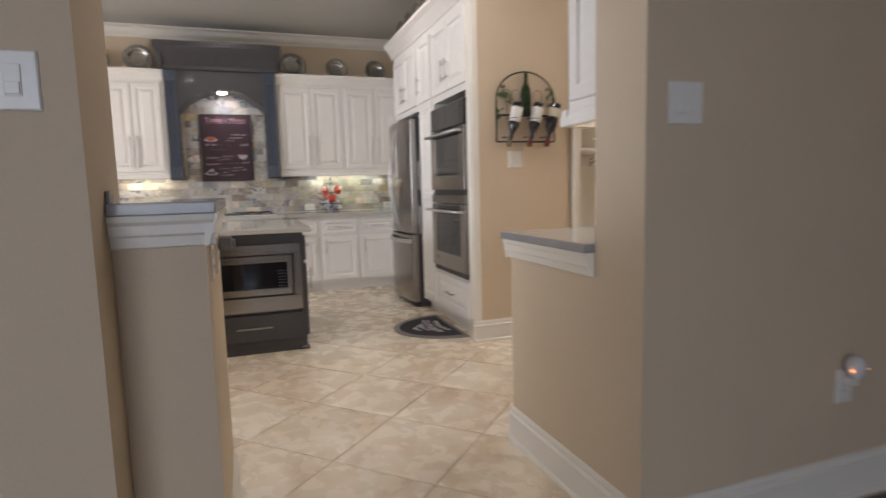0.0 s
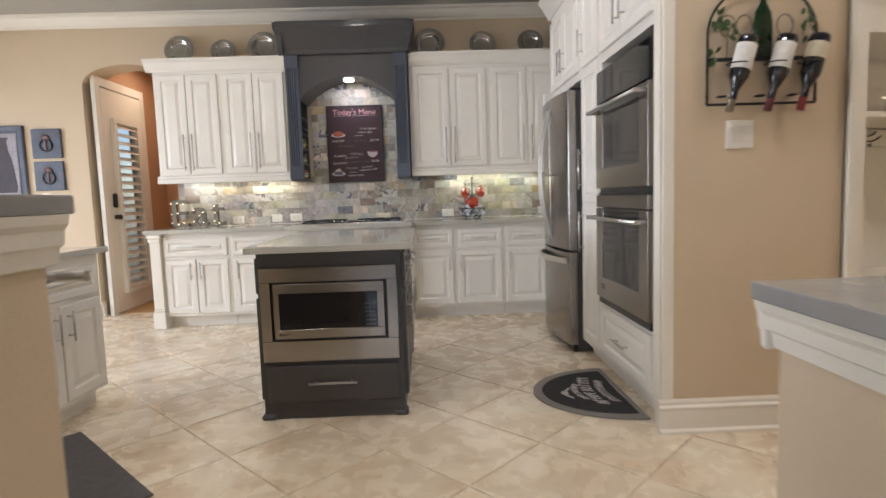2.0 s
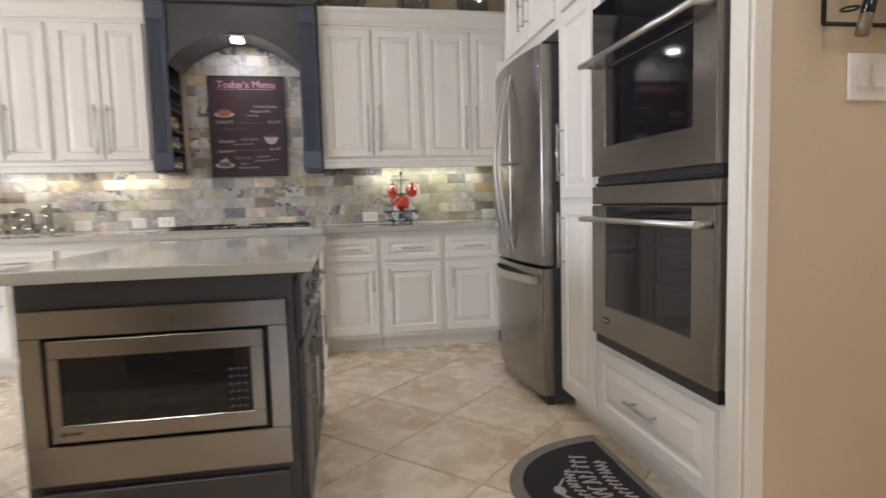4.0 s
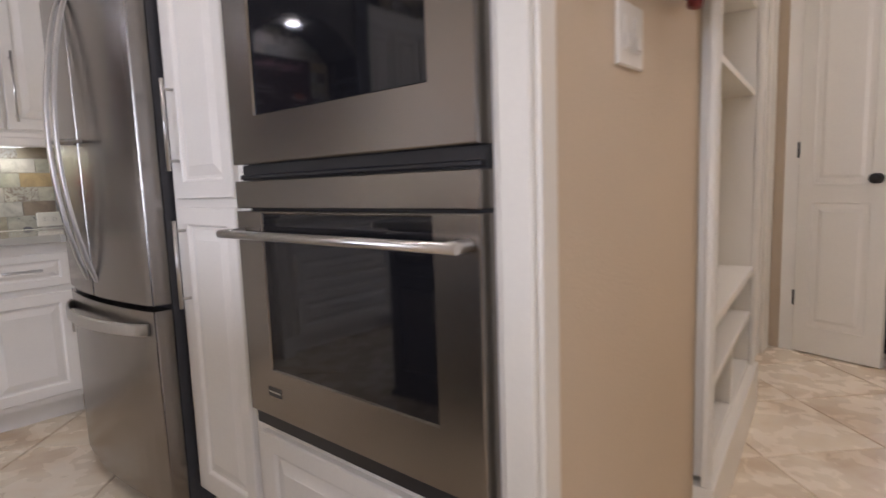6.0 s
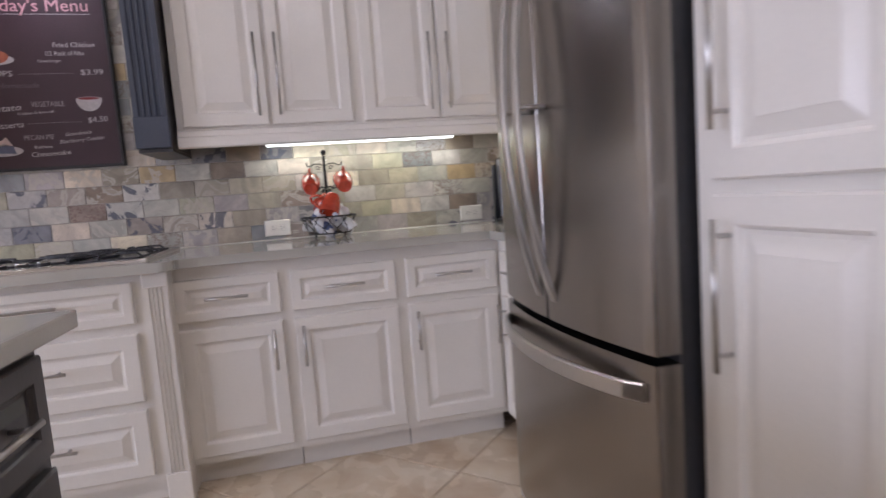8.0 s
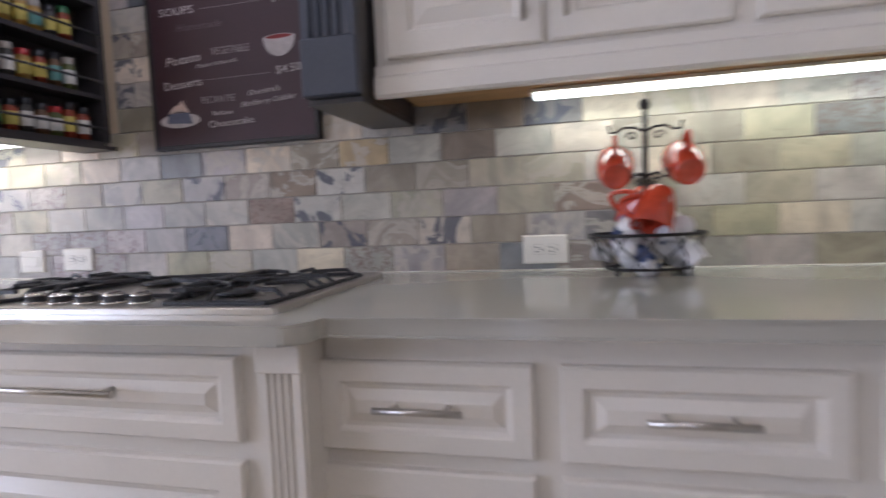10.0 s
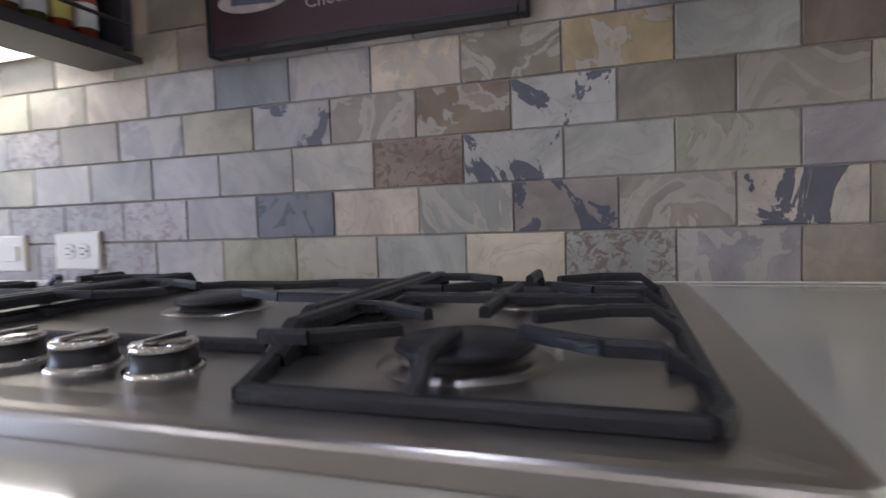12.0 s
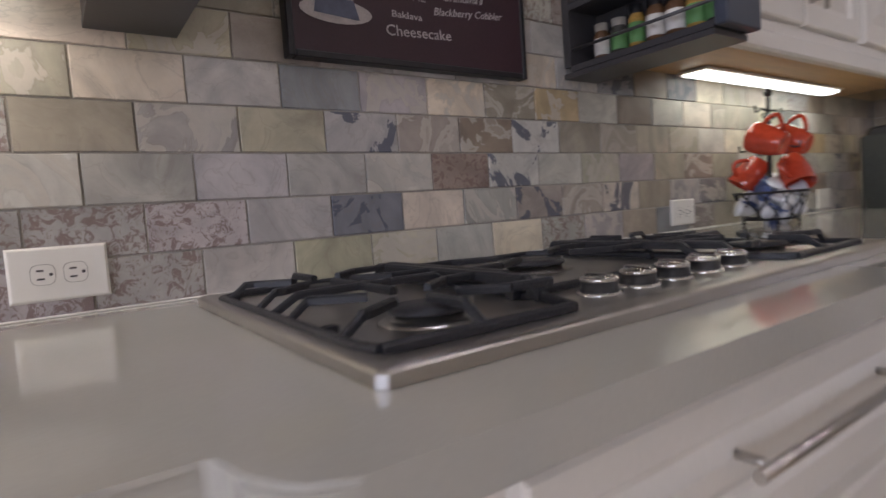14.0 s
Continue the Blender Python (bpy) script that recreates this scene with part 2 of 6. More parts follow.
STRIPL = glow("strip_lens", (0.95, 1.0, 0.84), 3.5)
BULB = glow("warm_bulb", (1.0, 0.85, 0.55), 2)
NIGHT = glow("night_light_bulb", (1.0, 0.35, 0.12), 3)
PANE = mat("window_glass", (0.9, 0.95, 0.95), 0.02, bump=0)
PANE.node_tree.nodes["Principled BSDF"].inputs["Transmission Weight"].default_value = 1.0

# building blocks


def box(bm, x0, x1, y0, y1, z0, z1, bev=0.0, seg=1):
    vs = [bm.verts.new((x, y, z)) for x in (x0, x1) for y in (y0, y1) for z in (z0, z1)]
    fs = [bm.faces.new([vs[i] for i in q]) for q in ((0, 1, 3, 2), (4, 6, 7, 5), (0, 4, 5, 1), (2, 3, 7, 6), (0, 2, 6, 4), (1, 5, 7, 3))]
    if bev:
        es = list({e for f in fs for e in f.edges})
        bmesh.ops.bevel(bm, geom=es, offset=bev, segments=seg, profile=0.6, affect="EDGES")


def tube(bm, a, b, r, n=12, r2=None, caps=True):
    a, b = Vector(a), Vector(b)
    q = (b - a).to_track_quat("Z", "Y")
    rings = []
    for c, rr in ((a, r), (b, r if r2 is None else r2)):
        rings.append([bm.verts.new(c + q @ Vector((rr * math.cos(2 * math.pi * i / n), rr * math.sin(2 * math.pi * i / n), 0))) for i in range(n)])
    for i in range(n):
        f = bm.faces.new((rings[0][i], rings[0][(i + 1) % n], rings[1][(i + 1) % n], rings[1][i]))
        f.smooth = True
    if caps:
        bm.faces.new(rings[0][::-1])
        bm.faces.new(rings[1])


def path_tube(bm, pts, r, n=6):
    """A round rod along a line of points."""
    pts = [Vector(p) for p in pts]
    rings = []
    for i, p in enumerate(pts):
        d = (pts[min(i + 1, len(pts) - 1)] - pts[max(i - 1, 0)]).normalized()
        q = d.to_track_quat("Z", "Y")
        rings.append([bm.verts.new(p + q @ Vector((r * math.cos(2 * math.pi * k / n), r * math.sin(2 * math.pi * k / n), 0))) for k in range(n)])
    for u, v in zip(rings, rings[1:]):
        best = min(range(n), key=lambda s: sum((u[k].co - v[(k + s) % n].co).length for k in range(n)))
        for k in range(n):
            f = bm.faces.new((u[k], u[(k + 1) % n], v[(k + 1 + best) % n], v[(k + best) % n]))
            f.smooth = True
    bm.faces.new(rings[0][::-1])
    bm.faces.new(rings[-1])


def lathe(bm, prof, n=24, at=(0, 0, 0), m=None):
    """A turned shape from (radius, height) pairs."""
    m = m or Matrix.Translation(at)
    rings = []
    for r, z in prof:
        if r < 1e-5:
            rings.append([bm.verts.new(m @ Vector((0, 0, z)))])
        else:
            rings.append([bm.verts.new(m @ Vector((r * math.cos(2 * math.pi * i / n), r * math.sin(2 * math.pi * i / n), z))) for i in range(n)])
    for u, v in zip(rings, rings[1:]):
        for i in range(n):
            q = [u[i % len(u)], u[(i + 1) % len(u)], v[(i + 1) % len(v)], v[i % len(v)]]
            q = list(dict.fromkeys(q))
            if len(q) > 2:
                f = bm.faces.new(q)
                f.smooth = True


def prism(bm, poly, a, b, axis="x"):
    """A flat outline (two coordinates) drawn out from a to b along an axis."""
    def P(u, v, w):
        return (w, u, v) if axis == "x" else (u, w, v) if axis == "y" else (u, v, w)
    lo = [bm.verts.new(P(u, v, a)) for u, v in poly]
    hi = [bm.verts.new(P(u, v, b)) for u, v in poly]
    n = len(poly)
    for i in range(n):
        bm.faces.new((lo[i], lo[(i + 1) % n], hi[(i + 1) % n], hi[i]))
    bm.faces.new(lo[::-1])
    bm.faces.new(hi)


def finish(bm, name, material, normals=True):
    if normals:
        bmesh.ops.recalc_face_normals(bm, faces=bm.faces)
    me = bpy.data.meshes.new(name)
    bm.to_mesh(me)
    bm.free()
    me.materials.append(material)
    return me


def part(name, bm, material, parent=None, label="", kind=""):
    ob = new(name, finish(bm, name, material))
    if parent is not None:
        ob.parent = parent
    return tagged(ob, label=label, kind=kind)


def thing(name, label, category, m=None, group=""):
    ob = new(name)
    ob.empty_display_size = 0.1
    ob.matrix_world = m or Matrix.Identity(4)
    return tagged(ob, label=label, category=category, group=group)


def solid(name, label, category, m, build, material, group=""):
    """A thing that is one mesh."""
    bm = bmesh.new()
    build(bm)
    ob = new(name, finish(bm, name, material))
    ob.matrix_world = m
    return tagged(ob, label=label, category=category, group=group)


def struct(name, build, material):
    bm = bmesh.new()
    build(bm)
    return part(name, bm, material, kind="structure")


def text_part(name, words, size, material, parent, at, depth=0.0008, align="CENTER", shear=0.0, rot=(90, 0, 0), width=None):
    c = bpy.data.curves.new(name, "FONT")
    c.body, c.size, c.extrude, c.align_x, c.shear = words, size, depth, align, shear
    c.resolution_u = 2
    tmp = new("tmp", c)
    bpy.context.view_layer.update()
    me = bpy.data.meshes.new_from_object(tmp.evaluated_get(bpy.context.evaluated_depsgraph_get()))
    bpy.data.objects.remove(tmp)
    bpy.data.curves.remove(c)
    me.materials.clear()
    me.materials.append(material)
    ob = new(name, me)
    ob.parent = parent
    ob.matrix_local = pose(*at, *rot)
    if width:
        w = max(v.co.x for v in me.vertices) - min(v.co.x for v in me.vertices)
        ob.scale[0] = width / w
    return ob


def ring_panel(bm, x0, x1, z0, z1, levels, back=0.0):
    """A moulded panel facing -y: nested rectangles at (inset, y)."""
    rings = []
    for ins, y in [(0, back)] + levels:
        rings.append([bm.verts.new(p) for p in ((x0 + ins, y, z0 + ins), (x1 - ins, y, z0 + ins), (x1 - ins, y, z1 - ins), (x0 + ins, y, z1 - ins))])
    for u, v in zip(rings, rings[1:]):
        for i in range(4):
            bm.faces.new((u[i], u[(i + 1) % 4], v[(i + 1) % 4], v[i]))
    bm.faces.new(rings[-1])
    bm.faces.new(rings[0][::-1])


def door_levels(w, h, fw=0.055, t=0.02):
    s = min(w, h)
    fw = min(fw, s * 0.24)
    rise = min(0.028, s * 0.1)
    return [(0, -t + 0.004), (0.004, -t), (fw - 0.004, -t), (fw, -t + 0.003), (fw + 0.004, -t + 0.010), (fw + 0.012, -t + 0.011), (fw + 0.012 + rise, -t + 0.002), (fw + 0.014 + rise, -t + 0.001)]


def bar_handle(bm, c, length, upright=True, r=0.006, off=0.033):
    x, y, z = c
    d = Vector((0, 0, 1)) if upright else Vector((1, 0, 0))
    o = Vector((x, y - off, z))
    tube(bm, o - d * length / 2, o + d * length / 2, r, 10)
    for s in (-1, 1):
        p = o + d * s * (length / 2 - 0.03)
        tube(bm, (p.x, y + 0.001, p.z), (p.x, p.y, p.z), r * 0.8, 8)


def front(parent, name, x0, x1, z0, z1, material=None, handle=None, hl=0.16):
    """A door or drawer front with its handle: (x, z, upright)."""
    bm = bmesh.new()
    ring_panel(bm, x0, x1, z0, z1, door_levels(x1 - x0, z1 - z0))
    ob = part(name, bm, material or WHITE, parent)
    if handle:
        hb = bmesh.new()
        bar_handle(hb, (handle[0], -0.02, handle[1]), hl, handle[2])
        part("handle", hb, NICKEL, ob, "satin nickel bar handle")
    return ob


NORTH = 0.0      # local front faces -y


def facing(x, y, turn=0.0, z=0.0):
    return pose(x, y, z, 0, 0, turn)

# large structure
BACK, CEILZ = 6.84, 3.03
TREC, TDIAG = 0.5, 0.711


def wall(name, *boxes, material=None):
    def b(bm):
        for q in boxes:
            box(bm, *q)
    return struct(name, b, material or WALL)


struct("floor", lambda bm: box(bm, -5.4, 6.4, -4.4, 9.6, -0.12, -0.004), FGROUT)
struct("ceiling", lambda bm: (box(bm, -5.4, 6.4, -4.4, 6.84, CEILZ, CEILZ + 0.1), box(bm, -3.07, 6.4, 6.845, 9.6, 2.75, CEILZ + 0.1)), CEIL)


def arch_wall(bm):
    x0, x1, spring, top = -3.0, -2.12, 2.36, 2.56
    box(bm, -5.4, x0, BACK, BACK + 0.3, 0, CEILZ)
    box(bm, x1, 2.4, BACK, BACK + 0.3, 0, CEILZ)
    n = 24
    cx, hw = (x0 + x1) / 2, (x1 - x0) / 2
    pts = [(cx - hw * math.cos(math.pi * i / n), spring + (top - spring) * math.sin(math.pi * i / n)) for i in range(n + 1)]
    for (a, c), (b2, d) in zip(pts, pts[1:]):
        prism(bm, [(a, c), (b2, d), (b2, CEILZ), (a, CEILZ)], BACK, BACK + 0.3, "y")


struct("wall_north", arch_wall, WALL)
wall("wall_east", (2.20, 2.30, 3.621, BACK, 0, CEILZ))
wall("wall_locker", (1.53, 2.30, 3.52, 3.62, 0, CEILZ), (2.20, 4.9, 4.30, 4.40, 0, CEILZ))
wall("wall_corridor_east", (4.62, 4.76, 3.625, 4.30, 0, CEILZ), (4.62, 4.76, -4.4, 2.675, 0, CEILZ), (4.62, 4.76, 2.675, 3.625, 2.45, CEILZ))
wall("wall_closet", (3.62, 4.62, 3.80, 3.90, 0, CEILZ))
wall("wall_near_east", (1.01, 4.62, 1.06, 1.31, 0, CEILZ), (1.01, 1.14, 1.31, 1.95, 0, 0.942))
wall("wall_near_west", (-5.4, -0.43, 1.125, 1.44, 0, CEILZ))
wall("wall_west", (-5.55, -5.4, -4.4, 0.7, 0, CEILZ), (-5.55, -5.4, 2.5, 2.6, 0, CEILZ), (-5.55, -5.4, 6.0, 9.6, 0, CEILZ),
     (-5.55, -5.4, 0.7, 2.5, 0, 0.55), (-5.55, -5.4, 0.7, 2.5, 2.45, CEILZ), (-5.55, -5.4, 2.6, 6.0, 0, 0.55), (-5.55, -5.4, 2.6, 6.0, 2.45, CEILZ))
wall("wall_south", (-5.4, -3.2, -4.55, -4.4, 0, CEILZ), (0.0, 6.4, -4.55, -4.4, 0, CEILZ), (-3.2, 0.0, -4.55, -4.4, 0, 0.7), (-3.2, 0.0, -4.55, -4.4, 2.7, CEILZ))
wall("wall_study", (6.3, 6.4, -4.4, 9.6, 0, CEILZ), (4.9, 6.3, 4.9, 5.0, 0, CEILZ), (4.9, 6.3, 0.9, 1.0, 0, CEILZ), material=WOODF)
wall("wall_hall", (-2.12, -2.0, 7.14, 9.6, 0, 2.75), (-2.95, -2.12, 8.4, 8.5, 0, 2.75), (-3.07, -2.95, 7.80, 9.6, 0, 2.75), (-3.07, -2.95, 6.98, 7.80, 2.38, 2.75), material=ORANGE)
wall("wall_hall_outer", (-5.4, -3.07, 7.14, 7.2, 0, CEILZ))
struct("floor_hall_wood", lambda bm: box(bm, -3.0, -2.12, 7.0, 8.4, -0.003, 0.004), WOOD)
struct("floor_living_wood", lambda bm: box(bm, -5.4, 4.75, -4.4, 1.02, -0.003, 0.002), WOODF)
struct("floor_study_wood", lambda bm: box(bm, 4.8, 6.3, 1.0, 4.9, -0.003, 0.003), WOODF)

# half walls with their ledges
wall("half_wall_west", (-2.6, -0.4305, 1.441, 1.95, 0, 1.127), (-0.4295, -0.21, 1.29, 1.95, 0, 1.127))


def crown(bm, x0, x1, y, z, size, sign=-1):
    """A cornice along x, standing out from y."""
    s = size
    prof = [(0, 0), (0.12, 0), (0.15, 0.12), (0.35, 0.20), (0.55, 0.42), (0.72, 0.75), (0.92, 0.80), (1, 0.86), (1, 1), (0, 1)]
    prism(bm, [(y + sign * u * s, z + v * s) for u, v in prof], x0, x1, "x")


def base_profile(h=0.14, t=0.016):
    return [(0, 0), (t + 0.012, 0), (t + 0.012, 0.012), (t + 0.004, 0.020), (t, 0.022), (t, h * 0.70), (t + 0.003, h * 0.73), (t + 0.003, h * 0.78), (t * 0.6, h * 0.84), (t * 0.7, h * 0.92), (t * 0.3, h), (0, h)]


def skirting(name, runs, h=0.14):
    """Runs: (axis, fixed coordinate, from, to, side)."""
    def b(bm):
        for axis, c, a, b2, s in runs:
            prism(bm, [(c + s * u, v) for u, v in base_profile(h)], a, b2, "x" if axis == "x" else "y")
    return struct(name, b, TRIM)


skirting("baseboard", [("x", 3.52, 1.46, 2.30, -1), ("x", 3.80, 3.64, 4.62, -1), ("x", BACK, -5.4, -3.0, -1), ("x", 1.06, 1.0, 4.75, -1), ("x", 1.125, -5.4, -0.41, -1), ("x", 1.29, -0.43, -0.19, -1)], 0.16)
skirting("baseboard_side", [("y", 1.01, 1.06, 1.96, -1), ("y", -0.21, 1.27, 1.95, 1), ("y", -3.0, BACK, 6.90, 1), ("y", 4.62, 1.31, 2.60, -1), ("y", -0.43, 1.105, 1.27, 1)], 0.16)
struct("crown_moulding", lambda bm: (crown(bm, -5.4, 2.2, BACK, CEILZ - 0.115, 0.115), ), TRIM)


def ledge(name, label, x0, x1, y0, y1, z, material):
    t = thing(name, label, "countertop", pose(x0, y0, 0))
    bm = bmesh.new()
    box(bm, 0, x1 - x0, 0, y1 - y0, z - 0.032, z, 0.004, 2)
    part("slab", bm, material, t, "grey quartz slab")
    return t


le = ledge("ledge_east", "grey quartz ledge on the cream half wall beside the opening", 0.965, 1.95, 1.312, 1.965, 0.975, QUARTZG)
lw = ledge("ledge_west", "grey quartz bar top on the beige half wall", -0.4285, -0.178, 1.255, 1.99, 1.160, QUARTZG)
bm = bmesh.new()
box(bm, -2.17, -0.0005, 0.187, 0.735, 1.128, 1.160, 0.004, 2)
box(bm, 0.0, 0.010, 0.015, 0.06, 1.1605, 1.192, 0.002)
part("slab_end", bm, QUARTZG, lw)


def apron(name, parent_label, x, y0, y1, z, side, ends):
    """A moulded board under a ledge, along y and round its ends."""
    def b(bm):
        prof = [(0, 0), (0.012, 0.004), (0.016, 0.03), (0.024, 0.036), (0.026, 0.06), (0.034, 0.07), (0.036, 0.085), (0, 0.085)]
        prism(bm, [(x + side * u, z - 0.085 + v) for u, v in prof], y0, y1, "y")
        for y, s, xa, xb in ends:
            prism(bm, [(y + s * u, z - 0.085 + v) for u, v in prof], xa, xb, "x")
    return struct(name, b, TRIM)


apron("trim_ledge_east", "", 1.009, 1.312, 1.955, 0.9425, -1, [(1.951, 1, 0.985, 1.14)])
apron("trim_ledge_west", "", -0.209, 1.262, 1.965, 1.1275, 1, [(1.289, -1, -0.4285, -0.185)])

# windows of the room, out of view but bright in the reflections


def window(name, at, turn, w, h, panes):
    t = thing(name, "white painted window with clear panes in the wall", "window", pose(*at, 0, 0, turn))
    t["kind"] = "structure"
    bm = bmesh.new()
    for x in (-w / 2, w / 2 - 0.06):
        box(bm, x, x + 0.06, -0.04, 0.04, 0, h)
    for z in (0, h - 0.06):
        box(bm, -w / 2 + 0.06, w / 2 - 0.06, -0.04, 0.04, z, z + 0.06)
    for i in range(1, panes):
        x = -w / 2 + w * i / panes
        box(bm, x - 0.025, x + 0.025, -0.035, 0.035, 0.06, h - 0.06)
    part("window_frame", bm, TRIM, t)
    g = bmesh.new()
    box(g, -w / 2 + 0.05, w / 2 - 0.05, -0.003, 0.003, 0.05, h - 0.05)
    gl = part("pane", g, PANE, t)
    gl.visible_shadow = False


window("window_west", (-5.47, 4.3, 0.55), 90, 3.4, 1.9, 3)
window("window_breakfast", (-5.47, 1.6, 0.55), 90, 1.8, 1.9, 2)
window("window_south", (-1.6, -4.47, 0.7), 0, 3.2, 2.0, 3)

# base cabinets of the north run
TOE, CT, SLAB = 0.105, 0.914, 0.034


def carcass(bm, w, d, z0, z1, toe=TOE):
    box(bm, 0, w, 0, d, z0 + toe, z1)
    if toe:
        box(bm, 0.002, w - 0.002, 0.075, d, z0, z0 + toe - 0.001)


def base_cabinet(label, m, w, d, fronts, group="base cabinets", material=None, z1=CT - SLAB - 0.001, name="base_cabinet"):
    t = thing(name, label, "cabinet", m, group)
    bm = bmesh.new()
    carcass(bm, w, d, 0, z1)
    part("body", bm, material or WHITE, t)
    for f in fronts:
        kind, x0, x1, z0, z1_, h = f[:6]
        front(t, kind, x0, x1, z0, z1_, material, h, f[6] if len(f) > 6 else 0.16)
    return t


DZ0, DZ1, DRZ0, DRZ1 = 0.135, 0.637, 0.667, 0.828
FY = 6.205


def single(x0, x1, side, label):
    w = x1 - x0
    hx = w - 0.055 if side == "r" else 0.055
    base_cabinet(label, facing(x0, FY), w, 0.6, [("drawer_front", 0.022, w - 0.022, DRZ0, DRZ1, (w / 2, 0.753, False), 0.155),
                                                ("door", 0.022, w - 0.022, DZ0, DZ1, (hx, 0.53, True), 0.16)])


CABLABEL = "white raised-panel base cabinet with one drawer over a door"
single(0.240, 0.665, "r", CABLABEL)
single(0.665, 1.122, "l", CABLABEL)
single(1.122, 1.555, "l", CABLABEL)

# the stepped-out unit under the cooktop
BY = 6.13
w = 1.10
base_cabinet("white drawer cabinet standing proud of its neighbours under the cooktop", facing(-0.835, BY), w, 0.67,
             [("drawer_front", 0.128, 0.982, 0.700, 0.851, (0.555, 0.789, False), 0.40), ("drawer_front", 0.128, 0.982, 0.415, 0.665, (0.555, 0.56, False), 0.40),
              ("drawer_front", 0.128, 0.982, 0.135, 0.385, (0.555, 0.28, False), 0.40)])



def fluted(name, label, x, y, w, z0, z1, material, grooves=4):
    """A square post with fluted face, with plain block ends."""
    t = thing(name, label, "column", facing(x, y), "fluted posts")
    bm = bmesh.new()
    prof = [(0, 0.06), (0, 0)]
    m0 = w * 0.16
    gw = (w - 2 * m0) / grooves
    for i in range(grooves):
        a = m0 + gw * i
        prof += [(a + gw * 0.12, 0), (a + gw * 0.3, 0.008), (a + gw * 0.7, 0.008), (a + gw * 0.88, 0)]
    prof += [(w, 0), (w, 0.06)]
    prism(bm, prof, z0 + 0.13, z1 - 0.055, "z")
    part("shaft", bm, material, t)
    for za, zb in ((z0, z0 + 0.13), (z1 - 0.055, z1)):
        b2 = bmesh.new()
        box(b2, -0.004, w + 0.004, -0.004, 0.06, za, zb, 0.003)
        part("block", b2, material, t)
    return t


fluted("fluted_post", "white fluted corner post of the cooktop cabinet", 0.185, BY - 0.012, 0.078, 0.0, 0.878, WHITE)
fluted("fluted_post", "white fluted corner post of the cooktop cabinet", -0.833, BY - 0.012, 0.078, 0.0, 0.878, WHITE)

# left of the cooktop
base_cabinet("white base cabinet with one drawer and one door beside the cooktop", facing(-1.415, FY), 0.575, 0.6,
             [("drawer_front", 0.02, 0.555, DRZ0, DRZ1, (0.29, 0.753, False), 0.2), ("door", 0.02, 0.555, DZ0, DZ1, (0.075, 0.53, True))])
base_cabinet("white two-door base cabinet with a wide drawer beside the arch", facing(-2.035, FY), 0.619, 0.6,
             [("drawer_front", 0.025, 0.595, DRZ0, DRZ1, (0.31, 0.753, False), 0.30), ("door", 0.025, 0.303, DZ0, DZ1, (0.265, 0.53, True)), ("door", 0.313, 0.595, DZ0, DZ1, (0.352, 0.53, True))])



def end_post(bm):
    box(bm, 0, 0.09, 0, 0.62, 0.19, 0.80)
    box(bm, -0.012, 0.102, -0.012, 0.62, 0.0, 0.16, 0.004)
    box(bm, -0.006, 0.096, -0.006, 0.62, 0.16, 0.19, 0.008)
    box(bm, -0.01, 0.10, -0.01, 0.62, 0.80, 0.84, 0.008)
    box(bm, -0.02, 0.11, -0.02, 0.62, 0.84, 0.878, 0.006)


solid("cabinet_end_post", "white moulded end pilaster of the cabinets, standing on a plinth", "column", facing(-2.125, 6.16), end_post, TRIM)

# east corner run between fridge and corner
base_cabinet("white base cabinet on the return wall, drawer over door", pose(1.55, 6.19, 0, 0, 0, -90), 0.45, 0.62,
             [("drawer_front", 0.05, 0.43, DRZ0, DRZ1, (0.24, 0.753, False)), ("door", 0.05, 0.43, DZ0, DZ1, (0.10, 0.53, True))])
bm = bmesh.new()
box(bm, 1.5555, 1.575, 6.1905, 6.2045, 0.11, 0.876)
part("corner_filler", bm, WHITE, tagged(thing("corner_filler_board", "white filler board in the cabinet corner", "cabinet", pose(0, 0, 0), "base cabinets")))


def worktop(bm):
    f = 6.146
    prism(bm, [(-2.17, f), (-0.886, f), (-0.879, f - 0.005), (-0.876, f - 0.016), *[(-0.836 - 0.040 * math.cos(a * math.pi / 10), f - 0.035 - 0.040 * math.sin(a * math.pi / 10)) for a in range(6)],
               *[(0.252 + 0.040 * math.sin(a * math.pi / 10), f - 0.035 - 0.040 * math.cos(a * math.pi / 10)) for a in range(6)], (0.292, f - 0.016), (0.296, f - 0.005), (0.304, f),
               (1.50, f), (1.50, 5.735), (2.195, 5.735), (2.195, 6.838), (-2.17, 6.838)], CT - SLAB, CT, "z")
    es = [e for e in bm.edges if abs(e.verts[0].co.z - e.verts[1].co.z) < 1e-4]
    bmesh.ops.bevel(bm, geom=es, offset=0.004, segments=2, affect="EDGES")


t = thing("worktop", "pale grey-beige polished quartz worktop over the white base cabinets", "countertop")
bm = bmesh.new()
worktop(bm)
part("slab", bm, QUARTZ, t)
bm = bmesh.new()
box(bm, -2.12, 2.185, 6.8215, 6.8255, CT + 0.0002, CT + 0.0032, 0.0012)
part("sealant_bead", bm, PLASTIC, t, "thin pale sealant line along the tiles")

# wall cabinets


